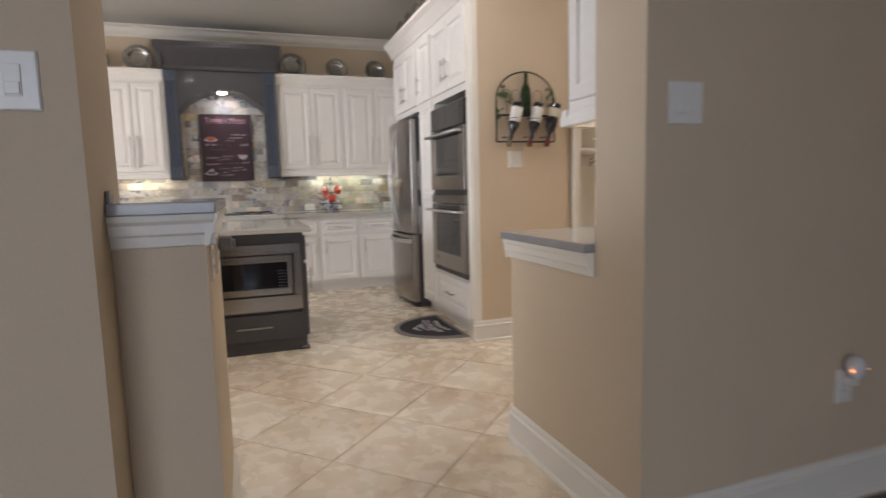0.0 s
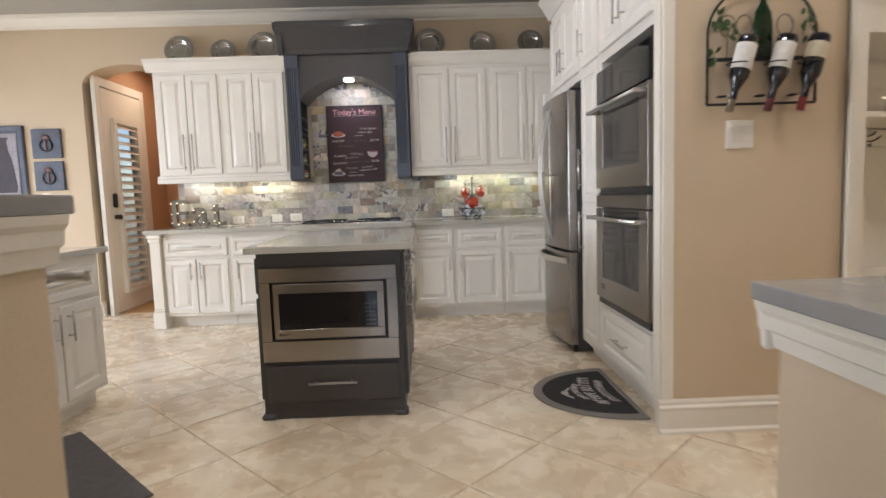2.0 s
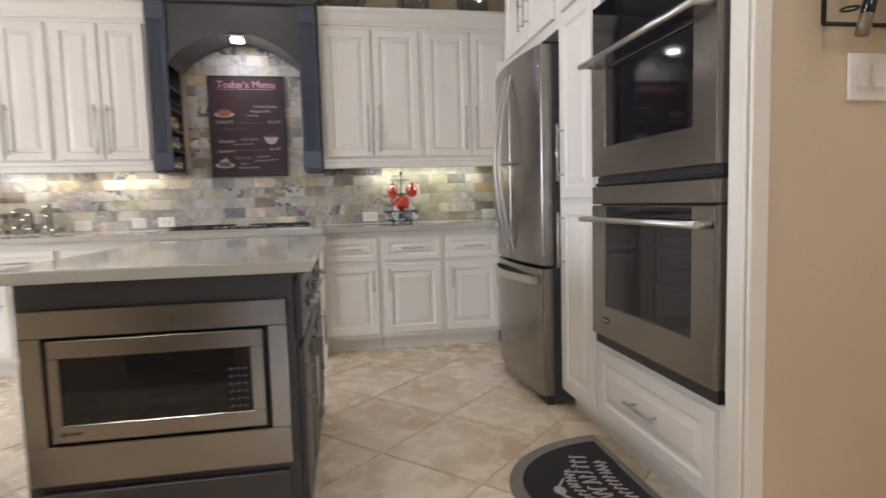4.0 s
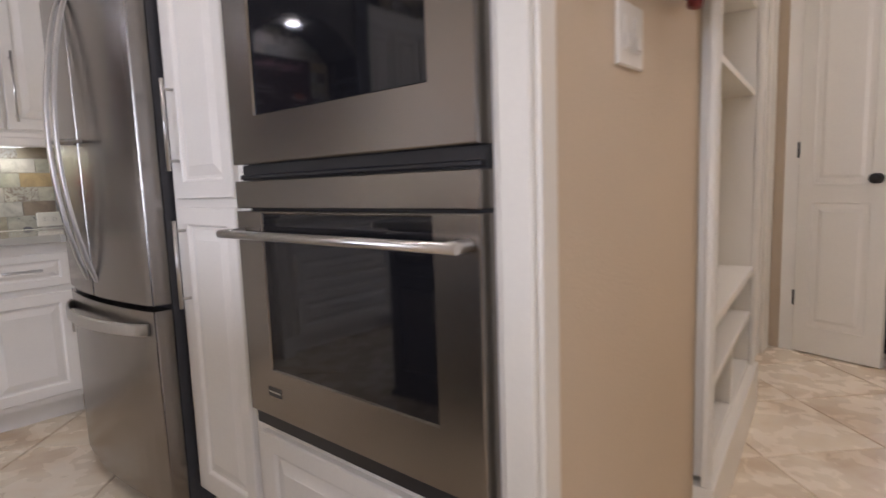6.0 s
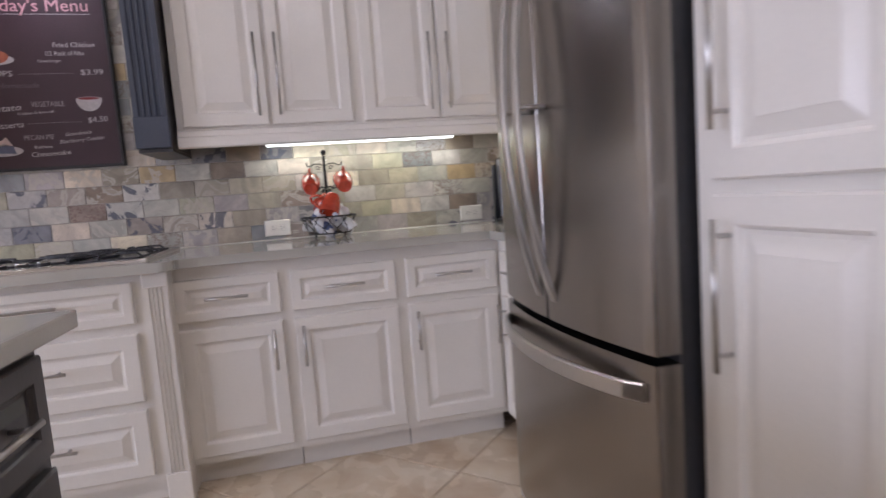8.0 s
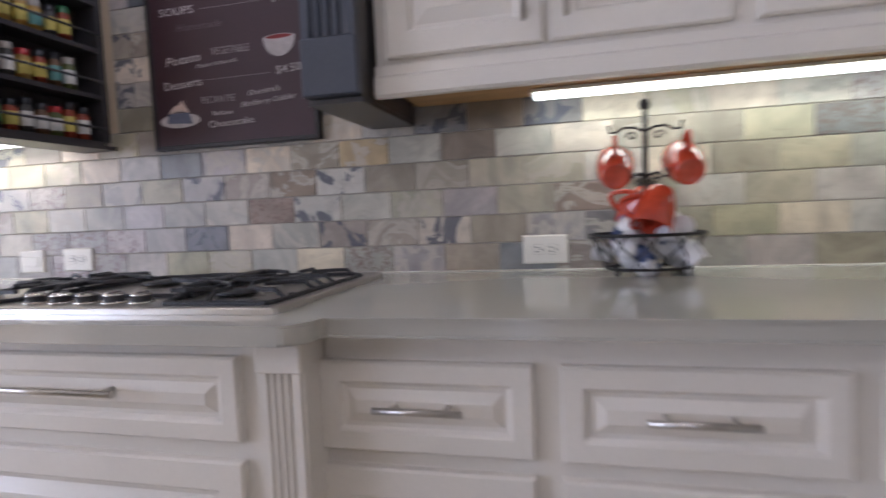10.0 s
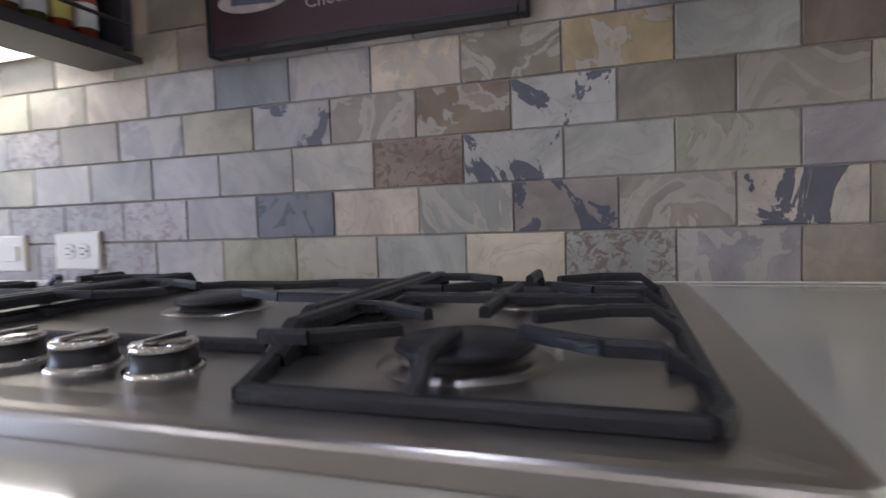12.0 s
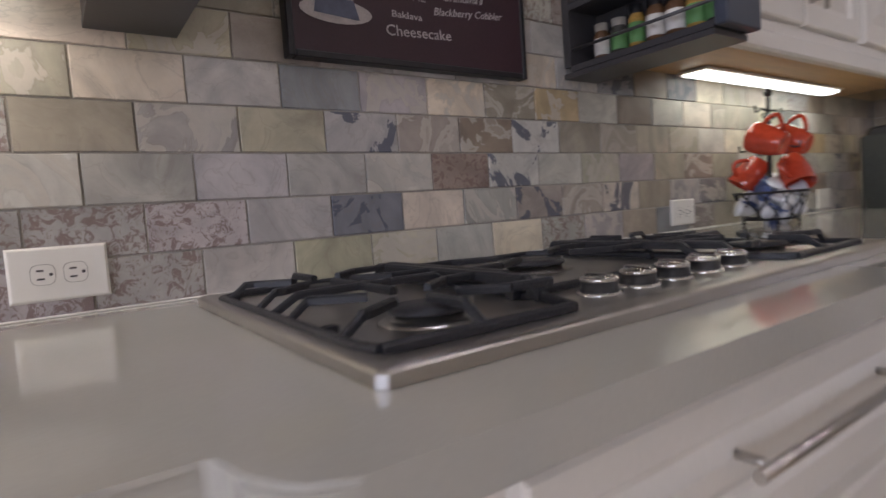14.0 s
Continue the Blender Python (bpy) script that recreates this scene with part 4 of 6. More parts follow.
def fridge():
    F0, F1 = 4.885, 5.70
    t = thing("refrigerator", "stainless French-door refrigerator with bowed doors and a bottom freezer drawer", "refrigerator", pose(1.46, F1, 0, 0, 0, -90))
    W = F1 - F0
    bm = bmesh.new()
    box(bm, 0.004, W - 0.004, 0.002, 0.70, 0.02, 1.83, 0.003)
    part("body", bm, mat("fridge_side_grey", (0.07, 0.07, 0.075), 0.45, 0.4), t, "dark grey side")

    def bowed(x0, x1, z0, z1):
        b = bmesh.new()
        n = 14
        pts = []
        for i in range(n + 1):
            x = x0 + (x1 - x0) * i / n
            pts.append((x, -0.060 - 0.040 * (1 - (2 * x / W - 1) ** 2)))
        q = 0.007
        (ax, ay), (bx, by) = pts[0], pts[-1]
        lo = [(ax + q * (1 - math.cos(a)), ay + q * (1 - math.sin(a))) for a in (0, 0.52, 1.05)]
        hi = [(bx - q * (1 - math.cos(a)), by + q * (1 - math.sin(a))) for a in (1.05, 0.52, 0)]
        pts = lo + [p for p in pts[1:-1] if ax + q < p[0] < bx - q] + hi
        prism(b, pts + [(x1, -0.003), (x0, -0.003)], z0, z1, "z")
        return b
    dl = part("door", bowed(0.0, W / 2 - 0.003, 0.735, 1.83), STEEL, t, "bowed brushed steel door")
    dr = part("door", bowed(W / 2 + 0.003, W, 0.735, 1.83), STEEL, t, "bowed brushed steel door")
    fz = part("freezer_drawer", bowed(0.0, W, 0.055, 0.715), STEEL, t, "bowed brushed steel freezer drawer")
    def strap(bm, pts, wide, thick, across):
        """A flat bar with rounded edges along a line of points."""
        rows = []
        for k, p in enumerate(pts):
            p = Vector(p)
            d = (Vector(pts[min(k + 1, len(pts) - 1)]) - Vector(pts[max(k - 1, 0)])).normalized()
            a = Vector(across)
            o = d.cross(a).normalized()
            rows.append([bm.verts.new(p + a * u * wide / 2 + o * v * thick / 2) for u, v in ((-1, -0.4), (-0.8, -1), (0.8, -1), (1, -0.4), (1, 0.4), (0.8, 1), (-0.8, 1), (-1, 0.4))])
        for u, v in zip(rows, rows[1:]):
            for k in range(8):
                bm.faces.new((u[k], u[(k + 1) % 8], v[(k + 1) % 8], v[k]))
        bm.faces.new(rows[0][::-1])
        bm.faces.new(rows[-1])
    for d, x in ((dl, W / 2 - 0.045), (dr, W / 2 + 0.045)):
        h = bmesh.new()
        strap(h, [(x, -0.098 - 0.075 * math.sin(math.pi * i / 20) ** 0.8, 0.79 + 0.97 * i / 20) for i in range(21)], 0.026, 0.012, (1, 0, 0))
        part("handle", h, NICKEL, d, "arched satin steel handle")
        h = bmesh.new()
        tube(h, (x, -0.098, 1.275), (x, -0.17, 1.275), 0.006, 12)
        part("handle_post", h, NICKEL, d)
    h = bmesh.new()
    strap(h, [(0.03 + (W - 0.06) * i / 20, -0.068 - 0.085 * math.sin(math.pi * i / 20) ** 0.7, 0.655) for i in range(21)], 0.040, 0.012, (0, 0, 1))
    part("handle", h, NICKEL, fz, "arched satin steel handle")
    g = bmesh.new()
    box(g, 0.02, W - 0.02, -0.03, 0, 0.0, 0.054)
    part("kick_grille", g, BLACK, t)
    for x in (0.01, W - 0.10):
        g = bmesh.new()
        box(g, x, x + 0.09, -0.04, 0.05, 1.832, 1.85, 0.004)
        part("hinge_cover", g, BLACK, t)


fridge()

# cooktop
CX0, CX1, CY0, CY1 = -0.775, 0.198, 6.165, 6.724


def cooktop():
    t = thing("gas_cooktop", "stainless five-burner gas cooktop with black cast-iron grates and five knobs", "cooktop", pose(CX0, CY0, CT))
    W, D = CX1 - CX0, CY1 - CY0
    bm = bmesh.new()
    ring_z = [(0.0, 0.0005), (0.0, 0.0105), (0.0015, 0.0128), (0.004, 0.0138), (0.012, 0.0138), (0.040, 0.0102), (0.044, 0.0095)]
    rings = []
    for ins, z in ring_z:
        c = 0.006
        x0, x1, y0, y1 = ins, W - ins, ins, D - ins
        pts = [(x0 + c, y0), (x1 - c, y0), (x1, y0 + c), (x1, y1 - c), (x1 - c, y1), (x0 + c, y1), (x0, y1 - c), (x0, y0 + c)]
        rings.append([bm.verts.new((x, y, z)) for x, y in pts])
    for u, v in zip(rings, rings[1:]):
        for i in range(8):
            bm.faces.new((u[i], u[(i + 1) % 8], v[(i + 1) % 8], v[i]))
    bm.faces.new(rings[-1])
    part("tray", bm, STEELT, t, "brushed steel tray")
    burners = [(0.128, 0.135, 0.040), (0.128, 0.392, 0.034), (0.457, 0.330, 0.050), (0.795, 0.150, 0.046), (0.795, 0.392, 0.036)]
    for x, y, r in burners:
        b = bmesh.new()
        lathe(b, [(r * 1.25, 0.0098), (r * 1.22, 0.0112), (r * 0.98, 0.0125), (r * 0.90, 0.013), (r * 0.86, 0.0185), (0, 0.0185)], 28, (x, y, 0))
        bo = part("burner", b, STEELT, t, "steel burner ring")
        k = bmesh.new()
        lathe(k, [(0, 0.0188), (r * 0.94, 0.0188), (r, 0.0205), (r * 0.95, 0.0245), (0, 0.0255)], 28, (x, y, 0))
        part("burner_cap", k, IRON, bo, "black iron cap")
        g = bmesh.new()
        tube(g, (x + r * 1.3, y, 0.0135), (x + r * 1.3, y, 0.024), 0.0018, 8)
        part("igniter", g, PLASTIC, bo)

    def bar(bm, p, q, w=0.0088, h=0.0088):
        p, q = Vector(p), Vector(q)
        d = (q - p)
        side = Vector((-d.y, d.x, 0)).normalized() * w / 2
        c = h * 0.28
        rows = []
        for o in (p, q):
            up = Vector((0, 0, 1))
            rows.append([bm.verts.new(o + side * sx + up * sz) for sx, sz in ((-1, -h), (1, -h), (1, -c), (0.55, 0), (-0.55, 0), (-1, -c))])
        for i in range(6):
            bm.faces.new((rows[0][i], rows[0][(i + 1) % 6], rows[1][(i + 1) % 6], rows[1][i]))
        bm.faces.new(rows[0][::-1])
        bm.faces.new(rows[1])

    def grate(x0, x1, y0, y1, spots, cut, high):
        """A low outer frame with raised fingers; high names the sides (-1, 1) that stand up as a thick divider."""
        bm = bmesh.new()
        lo, hi = 0.0185, 0.0365
        c = 0.035
        loop = [(x0 + cut[0] * 0.4, y0), (x1 - cut[1] * 0.4, y0), (x1, y0 + cut[1]), (x1, y1 - c), (x1 - c, y1), (x0 + c, y1), (x0, y1 - c), (x0, y0 + cut[0])]
        for a, b2 in zip(loop, loop[1:] + loop[:1]):
            bar(bm, (*a, lo), (*b2, lo), 0.011, 0.0085)
        for s in high:
            ex = x1 if s > 0 else x0
            ya = y0 + cut[1 if s > 0 else 0]
            bar(bm, (ex, ya, lo), (ex, ya + 0.026, hi), 0.017, 0.012)
            bar(bm, (ex, ya + 0.026, hi), (ex, y1 - c - 0.012, hi), 0.017, 0.012)
            bar(bm, (ex, y1 - c - 0.012, hi), (ex, y1 - c, lo), 0.017, 0.012)
        for cx, cy, r in spots:
            for sx in (-1, 1):
                ex = x0 if sx < 0 else x1
                for dy in (-0.062, 0.062):
                    tip = (cx + sx * r * 0.78, cy + dy * 0.42)
                    knee = (cx + sx * r * 1.75, cy + dy * 0.95)
                    if sx in high:
                        bar(bm, (ex, cy + dy, hi), (*knee, hi))
                    else:
                        bar(bm, (ex, cy + dy, lo), (ex - sx * 0.022, cy + dy, hi))
                        bar(bm, (ex - sx * 0.022, cy + dy, hi), (*knee, hi))
                    bar(bm, (*knee, hi), (*tip, hi))
            for sy in (-1, 1):
                ey = y0 if sy < 0 else y1
                if abs(ey - cy) < 0.16:
                    bar(bm, (cx, ey, lo), (cx, ey - sy * 0.026, hi))
                    bar(bm, (cx, ey - sy * 0.026, hi), (cx, cy + sy * r * 0.7, hi))
        if len(spots) > 1:
            ym = (spots[0][1] + spots[1][1]) / 2
            bar(bm, (x0, ym, lo), (x0 + 0.03, ym, hi))
            bar(bm, (x0 + 0.03, ym, hi), (x1 - 0.03, ym, hi))
            bar(bm, (x1 - 0.03, ym, hi), (x1, ym, lo))
            for cx, cy, r in spots:
                bar(bm, (cx, ym, hi), (cx, cy + (r if cy < ym else -r) * 0.8, hi))
        for fx in (x0 + 0.012, x1 - 0.012):
            for fy in (y0 + 0.10, y1 - 0.05):
                box(bm, fx - 0.006, fx + 0.006, fy - 0.006, fy + 0.006, 0.0098, 0.0185)
        part("grate", bm, IRON, t, "black cast-iron grate")

    y0, y1 = 0.050, 0.522
    grate(0.020, 0.262, y0, y1, [(0.128, 0.165, 0.046), (0.128, 0.392, 0.042)], (0.02, 0.065), (1,))
    grate(0.280, 0.655, 0.150, y1, [(0.457, 0.330, 0.068)], (0.02, 0.02), (-1, 1))
    grate(0.674, 0.934, y0, y1, [(0.795, 0.165, 0.050), (0.795, 0.392, 0.042)], (0.065, 0.02), (-1,))
    for i in range(5):
        x, y = 0.328 + i * 0.0695, 0.094
        k = bmesh.new()
        lathe(k, [(0.022, 0.0093), (0.022, 0.013), (0.0205, 0.015), (0.0205, 0.024), (0.0, 0.024)], 24, (x, y, 0))
        ko = part("knob", k, BLACK, t, "black knob with polished cap")
        k = bmesh.new()
        lathe(k, [(0.0255, 0.0092), (0.0255, 0.012), (0.0225, 0.0125)], 24, (x, y, 0))
        lathe(k, [(0.0212, 0.0242), (0.0218, 0.0255), (0.021, 0.028), (0.018, 0.0292), (0, 0.0295)], 24, (x, y, 0))
        box(k, x - 0.003, x + 0.003, y - 0.019, y + 0.019, 0.0293, 0.032, 0.001)
        part("knob_cap", k, CHROME, ko, "polished cap")


cooktop()

# wall plates


def wall_plate(label, m, kind="outlet", w=0.118, h=0.076, cat="outlet", group="wall plates"):
    """Faces local -y; centre at the origin."""
    t = thing("switch_plate" if kind != "outlet" else "electric_outlet", label, cat, m, group)
    bm = bmesh.new()
    ring_panel(bm, -w / 2, w / 2, -h / 2, h / 2, [(0, -0.002), (0.003, -0.006), (0.005, -0.0065)])
    part("plate", bm, PLASTIC, t)
    if kind == "outlet":
        for s in (-1, 1):
            bm = bmesh.new()
            cx = s * 0.0195 if w > h else 0
            cz = 0 if w > h else s * 0.0195
            n = 16
            pts = []
            for i in range(n):
                a = 2 * math.pi * i / n
                pts.append((cx + 0.0165 * max(-0.85, min(0.85, math.cos(a))), cz + 0.0165 * max(-0.85, min(0.85, math.sin(a)))))
            prism(bm, pts, -0.0085, -0.0066, "y")
            so = part("socket", bm, PLASTIC, t)
            bm = bmesh.new()
            for u, v in ((-0.003, 0.006), (-0.003, -0.006)) if w > h else ((0.006, 0.003), (-0.006, 0.003)):
                if w > h:
                    box(bm, cx + u - 0.0045, cx + u + 0.0045, -0.0091, -0.0086, v - 0.0013, v + 0.0013)
                else:
                    box(bm, u - 0.001, u + 0.001, -0.0091, -0.0086, cz + v - 0.004, cz + v + 0.004)
            if w > h:
                tube(bm, (cx + 0.0095, -0.0086, 0), (cx + 0.0095, -0.0091, 0), 0.0024, 10)
            part("slot", bm, SLOT, so, kind="stuff")
            bm = bmesh.new()
            pts = [(cx + 0.0176 * max(-0.85, min(0.85, math.cos(2 * math.pi * i / n))), cz + 0.0176 * max(-0.85, min(0.85, math.sin(2 * math.pi * i / n)))) for i in range(n)]
            prism(bm, pts, -0.0067, -0.0063, "y")
            part("socket_gap", bm, GROUT, so, "shadow line round the socket")
    else:
        n = int(kind)
        for i in range(n):
            x = (i - (n - 1) / 2) * 0.046
            bm = bmesh.new()
            if w > h and n == 1:
                box(bm, -0.033, 0.033, -0.011, -0.0067, -0.016, 0.016, 0.001)
            else:
                box(bm, x - 0.016, x + 0.016, -0.010, -0.0067, -0.033, 0.033, 0.001)
                box(bm, x - 0.013, x + 0.013, -0.014, -0.0101, -0.029, -0.004, 0.001)
            part("rocker", bm, PLASTIC, t)
    return t


for x, z in ((0.631, 0.971), (1.632, 0.967), (-0.935, 0.977), (-1.525, 0.967)):
    wall_plate("ivory double outlet on the slate backsplash", pose(x, BACK - 0.0135, z), w=0.122, h=0.078)
wall_plate("ivory rocker switch plate on the slate backsplash", pose(-1.132, BACK - 0.0135, 0.974), "1", 0.105, 0.078, "light switch")
wall_plate("ivory two-gang switch plate below the wine rack", pose(1.823, 3.519, 1.37), "2", 0.125, 0.125, "light switch")
wall_plate("small white switch plate beside the arch", pose(-3.45, BACK - 0.001, 1.245), "1", 0.075, 0.118, "light switch")
wall_plate("beige two-gang switch plate on the beige wall", pose(1.15, 1.059, 1.41), "2", 0.125, 0.125, "light switch")
wall_plate("ivory rocker switch plate on the beige wall", pose(-0.545, 1.124, 1.425), "1", 0.095, 0.125, "light switch")
wall_plate("ivory outlet plate on the end of the half wall", pose(-0.209, 1.44, 0.985, 0, 0, 90), "outlet", 0.072, 0.115)
wall_plate("ivory outlet plate on the end of the half wall", pose(-0.209, 1.72, 0.975, 0, 0, 90), "outlet", 0.078, 0.125)


def adapter(bm):
    box(bm, -0.03, 0.03, -0.052, -0.010, 0.012, 0.056, 0.006, 2)
    tube(bm, (0.0, -0.0515, 0.034), (0.0, -0.062, 0.034), 0.014, 16)


solid("plug_adapter", "grey plug-in adapter in the outlet on the half wall", "adapter", pose(-0.209, 1.72, 0.975, 0, 0, 90), adapter, mat("grey_plug_plastic", (0.22, 0.21, 0.22), 0.4, vary=0.1, bump=0.02))
wall_plate("ivory outlet low on the beige wall", pose(1.89, 1.059, 0.43), "outlet", 0.078, 0.125)

t = thing("night_light", "cloudy plug-in night light glowing orange in a low outlet", "night light", pose(1.89, 1.05, 0.47))
bm = bmesh.new()
box(bm, -0.022, 0.022, -0.032, 0.0, -0.03, 0.0, 0.004)
part("plug_body", bm, PLASTIC, t)
bm = bmesh.new()
lathe(bm, [(0.018, 0.001), (0.030, 0.02), (0.034, 0.05), (0.024, 0.075), (0.0, 0.085)], 18, (0, -0.03, 0))
part("shade", bm, mat("cloudy_glass", (0.75, 0.72, 0.70), 0.1, bump=0), t, "cloudy glass shade")
bm = bmesh.new()
for s in (-1, 1):
    lathe(bm, [(0, 0.03), (0.006, 0.034), (0, 0.04)], 8, (s * 0.036, -0.045, 0))
part("bulb", bm, NIGHT, t, "orange glowing bulb")

# menu board


def disc(bm, cx, cz, rx, rz, y0, y1, n=24, lo=-1.0):
    pts = []
    for i in range(n):
        a = 2 * math.pi * i / n
        pts.append((cx + rx * math.cos(a), cz + rz * max(lo, math.sin(a))))
    prism(bm, pts, y0, y1, "y")


t = thing("menu_board", "dark plum menu board with chalk-style lettering, hung on the slate tiles", "sign", pose(-0.29, 6.829, 1.318))
SW, SH = 0.56, 0.765
bm = bmesh.new()
box(bm, -SW / 2, SW / 2, -0.026, 0, 0, SH, 0.004)
part("board", bm, SIGN, t, "plum painted board")
bm = bmesh.new()
for x0, x1, z0, z1 in ((-SW / 2 - 0.003, -SW / 2 + 0.01, -0.003, SH + 0.003), (SW / 2 - 0.01, SW / 2 + 0.003, -0.003, SH + 0.003), (-SW / 2 + 0.0105, SW / 2 - 0.0105, -0.003, 0.01), (-SW / 2 + 0.0105, SW / 2 - 0.0105, SH - 0.01, SH + 0.003)):
    box(bm, x0, x1, -0.029, -0.001, z0, z1, 0.002)
part("rim", bm, BLACK, t, "black rim")
FYY = -0.0268


def words(txt, size, x, z, m=CHALK, w=None, al="LEFT", shear=0.0, tilt=0):
    return text_part("lettering", txt, size, m, t, (x, FYY, z), 0.0006, al, shear, (90, 0, tilt) if not tilt else (90, -tilt, 0), w)


words("Today's Menu", 0.075, 0, 0.678, PINK, 0.43, "CENTER")
words("Fried Chicken", 0.030, 0.055, 0.525, CHALK, 0.165)
words("1/2 Rack of Ribs", 0.027, 0.02, 0.490, CHALK, 0.15)
words("Cheeseburger", 0.017, -0.01, 0.462, CHALK, 0.09)
words("SOUPS", 0.034, -0.235, 0.405, CHALK, 0.12)
words("$3.99", 0.034, 0.15, 0.405, CHALK, 0.09)
words("Homemade", 0.030, -0.18, 0.355, mat("faded_chalk", (0.12, 0.09, 0.10), 0.8), 0.16, shear=0.3)
words("Potato", 0.038, -0.225, 0.252, CHALK, 0.125, shear=0.2, tilt=4)
words("VEGETABLE", 0.032, -0.06, 0.272, mat("dull_chalk", (0.30, 0.26, 0.26), 0.8), 0.13)
words("Chicken & Broccoli", 0.016, -0.115, 0.238, CHALK, 0.14, tilt=3)
words("Desserts", 0.036, -0.235, 0.180, CHALK, 0.135, tilt=3)
words("$4.50", 0.034, 0.155, 0.195, CHALK, 0.08, tilt=3)
words("PECAN PIE", 0.030, -0.105, 0.130, bpy.data.materials["dull_chalk"], 0.115)
words("Grandma's", 0.022, 0.055, 0.140, CHALK, 0.105, shear=0.3, tilt=4)
words("Blackberry Cobbler", 0.022, 0.03, 0.108, CHALK, 0.185, shear=0.3, tilt=4)
words("Baklava", 0.018, -0.07, 0.092, CHALK, 0.07)
words("Cheesecake", 0.030, -0.085, 0.055, CHALK, 0.155, tilt=2)
bm = bmesh.new()
for z, x0, x1 in ((0.665, -0.22, 0.22), (0.412, -0.09, 0.13), (0.200, -0.08, 0.14)):
    n = int((x1 - x0) / 0.012)
    for i in range(n):
        x = x0 + (x1 - x0) * i / n
        box(bm, x, x + (0.012 if z > 0.6 else 0.004), FYY - 0.0004, FYY + 0.0004, z, z + 0.002)
part("dotted_line", bm, CHALK, t, kind="stuff")
for nm, cx, cz, kind in (("burger", -0.17, 0.475, 0), ("soup_bowl", 0.17, 0.30, 1), ("pie_slice", -0.185, 0.085, 2)):
    bm = bmesh.new()
    if kind == 1:
        disc(bm, cx, cz, 0.052, 0.055, FYY - 0.0005, FYY + 0.0005, lo=-1)
        g = [v for v in bm.verts if v.co.z > cz]
        for v in g:
            v.co.z = cz + (v.co.z - cz) * 0.18
    else:
        disc(bm, cx, cz, 0.072, 0.022, FYY - 0.0005, FYY + 0.0005)
    part(nm, bm, CHALK, t, "chalk drawing of a dish")
    bm = bmesh.new()
    if kind == 0:
        disc(bm, cx, cz + 0.012, 0.052, 0.028, FYY - 0.0012, FYY - 0.0006)
        part("filling", bm, mat("rust_paint", (0.35, 0.10, 0.05), 0.7, vary=0.3, scale=40), t)
    elif kind == 1:
        disc(bm, cx, cz + 0.002, 0.042, 0.006, FYY - 0.0012, FYY - 0.0006)
        part("filling", bm, mat("dark_red_paint", (0.20, 0.02, 0.02), 0.7), t)
    else:
        prism(bm, [(cx - 0.045, cz - 0.006), (cx + 0.045, cz - 0.012), (cx + 0.035, cz + 0.022), (cx + 0.005, cz + 0.030), (cx - 0.040, cz + 0.022)], FYY - 0.0012, FYY - 0.0006, "y")
        part("filling", bm, mat("grey_blue_paint", (0.10, 0.11, 0.16), 0.7, vary=0.2, scale=40), t)
        bm = bmesh.new()
        prism(bm, [(cx - 0.040, cz + 0.023), (cx + 0.035, cz + 0.023), (cx + 0.018, cz + 0.05), (cx + 0.012, cz + 0.062), (cx - 0.004, cz + 0.047), (cx - 0.02, cz + 0.045)], FYY - 0.0012, FYY - 0.0006, "y")
        part("cream", bm, mat("cream_paint", (0.55, 0.42, 0.36), 0.7, vary=0.2, scale=50), t)

# spice jars on the hood shelves
SPICE = [mat("spice_" + n, c, 0.5, vary=0.35, scale=60, fine=400) for n, c in (("green", (0.10, 0.12, 0.03)), ("red", (0.30, 0.05, 0.02)), ("ochre", (0.42, 0.25, 0.05)), ("brown", (0.14, 0.07, 0.03)), ("pepper", (0.05, 0.045, 0.04)))]
CAPS = [BLACK, mat("green_cap", (0.03, 0.14, 0.05), 0.4), mat("red_cap", (0.40, 0.02, 0.02), 0.4), GROUT]
TAGS = [LABEL, LABEL, mat("yellow_label", (0.60, 0.50, 0.12), 0.6), mat("green_label", (0.12, 0.30, 0.10), 0.6), mat("teal_label", (0.12, 0.30, 0.28), 0.6)]
srng = random.Random(5)
for side, x in (("left", -0.795), ("right", 0.205)):
    for z in (1.3595, 1.5075, 1.6555):
        y = 6.468
        while y < 6.76:
            r = srng.uniform(0.018, 0.022)
            h = srng.uniform(0.085, 0.108)
            col, cap, tag = srng.choice(SPICE), CAPS[srng.choice((0, 0, 0, 3, 3, 1, 2))], srng.choice(TAGS)
            j = thing("spice_jar", "small spice jar with a paper label on the dark shelf", "spice jar", pose(x, y, z + 0.0005), "spice jars")
            bm = bmesh.new()
            lathe(bm, [(0, 0), (r, 0.0), (r, h * 0.72), (r * 0.72, h * 0.80), (r * 0.72, h * 0.82), (0, h * 0.82)], 12)
            part("jar", bm, col, j)
            bm = bmesh.new()
            lathe(bm, [(r * 0.86, h * 0.80), (r * 0.88, h), (0, h)], 12)
            part("lid", bm, cap, j)
            bm = bmesh.new()
            lathe(bm, [(r + 0.0004, h * 0.18), (r + 0.0006, h * 0.19), (r + 0.0006, h * 0.60), (r + 0.0004, h * 0.61)], 12)
            part("label", bm, tag, j)
            y += 2 * r + srng.uniform(0.004, 0.012)

# mug tree with basket


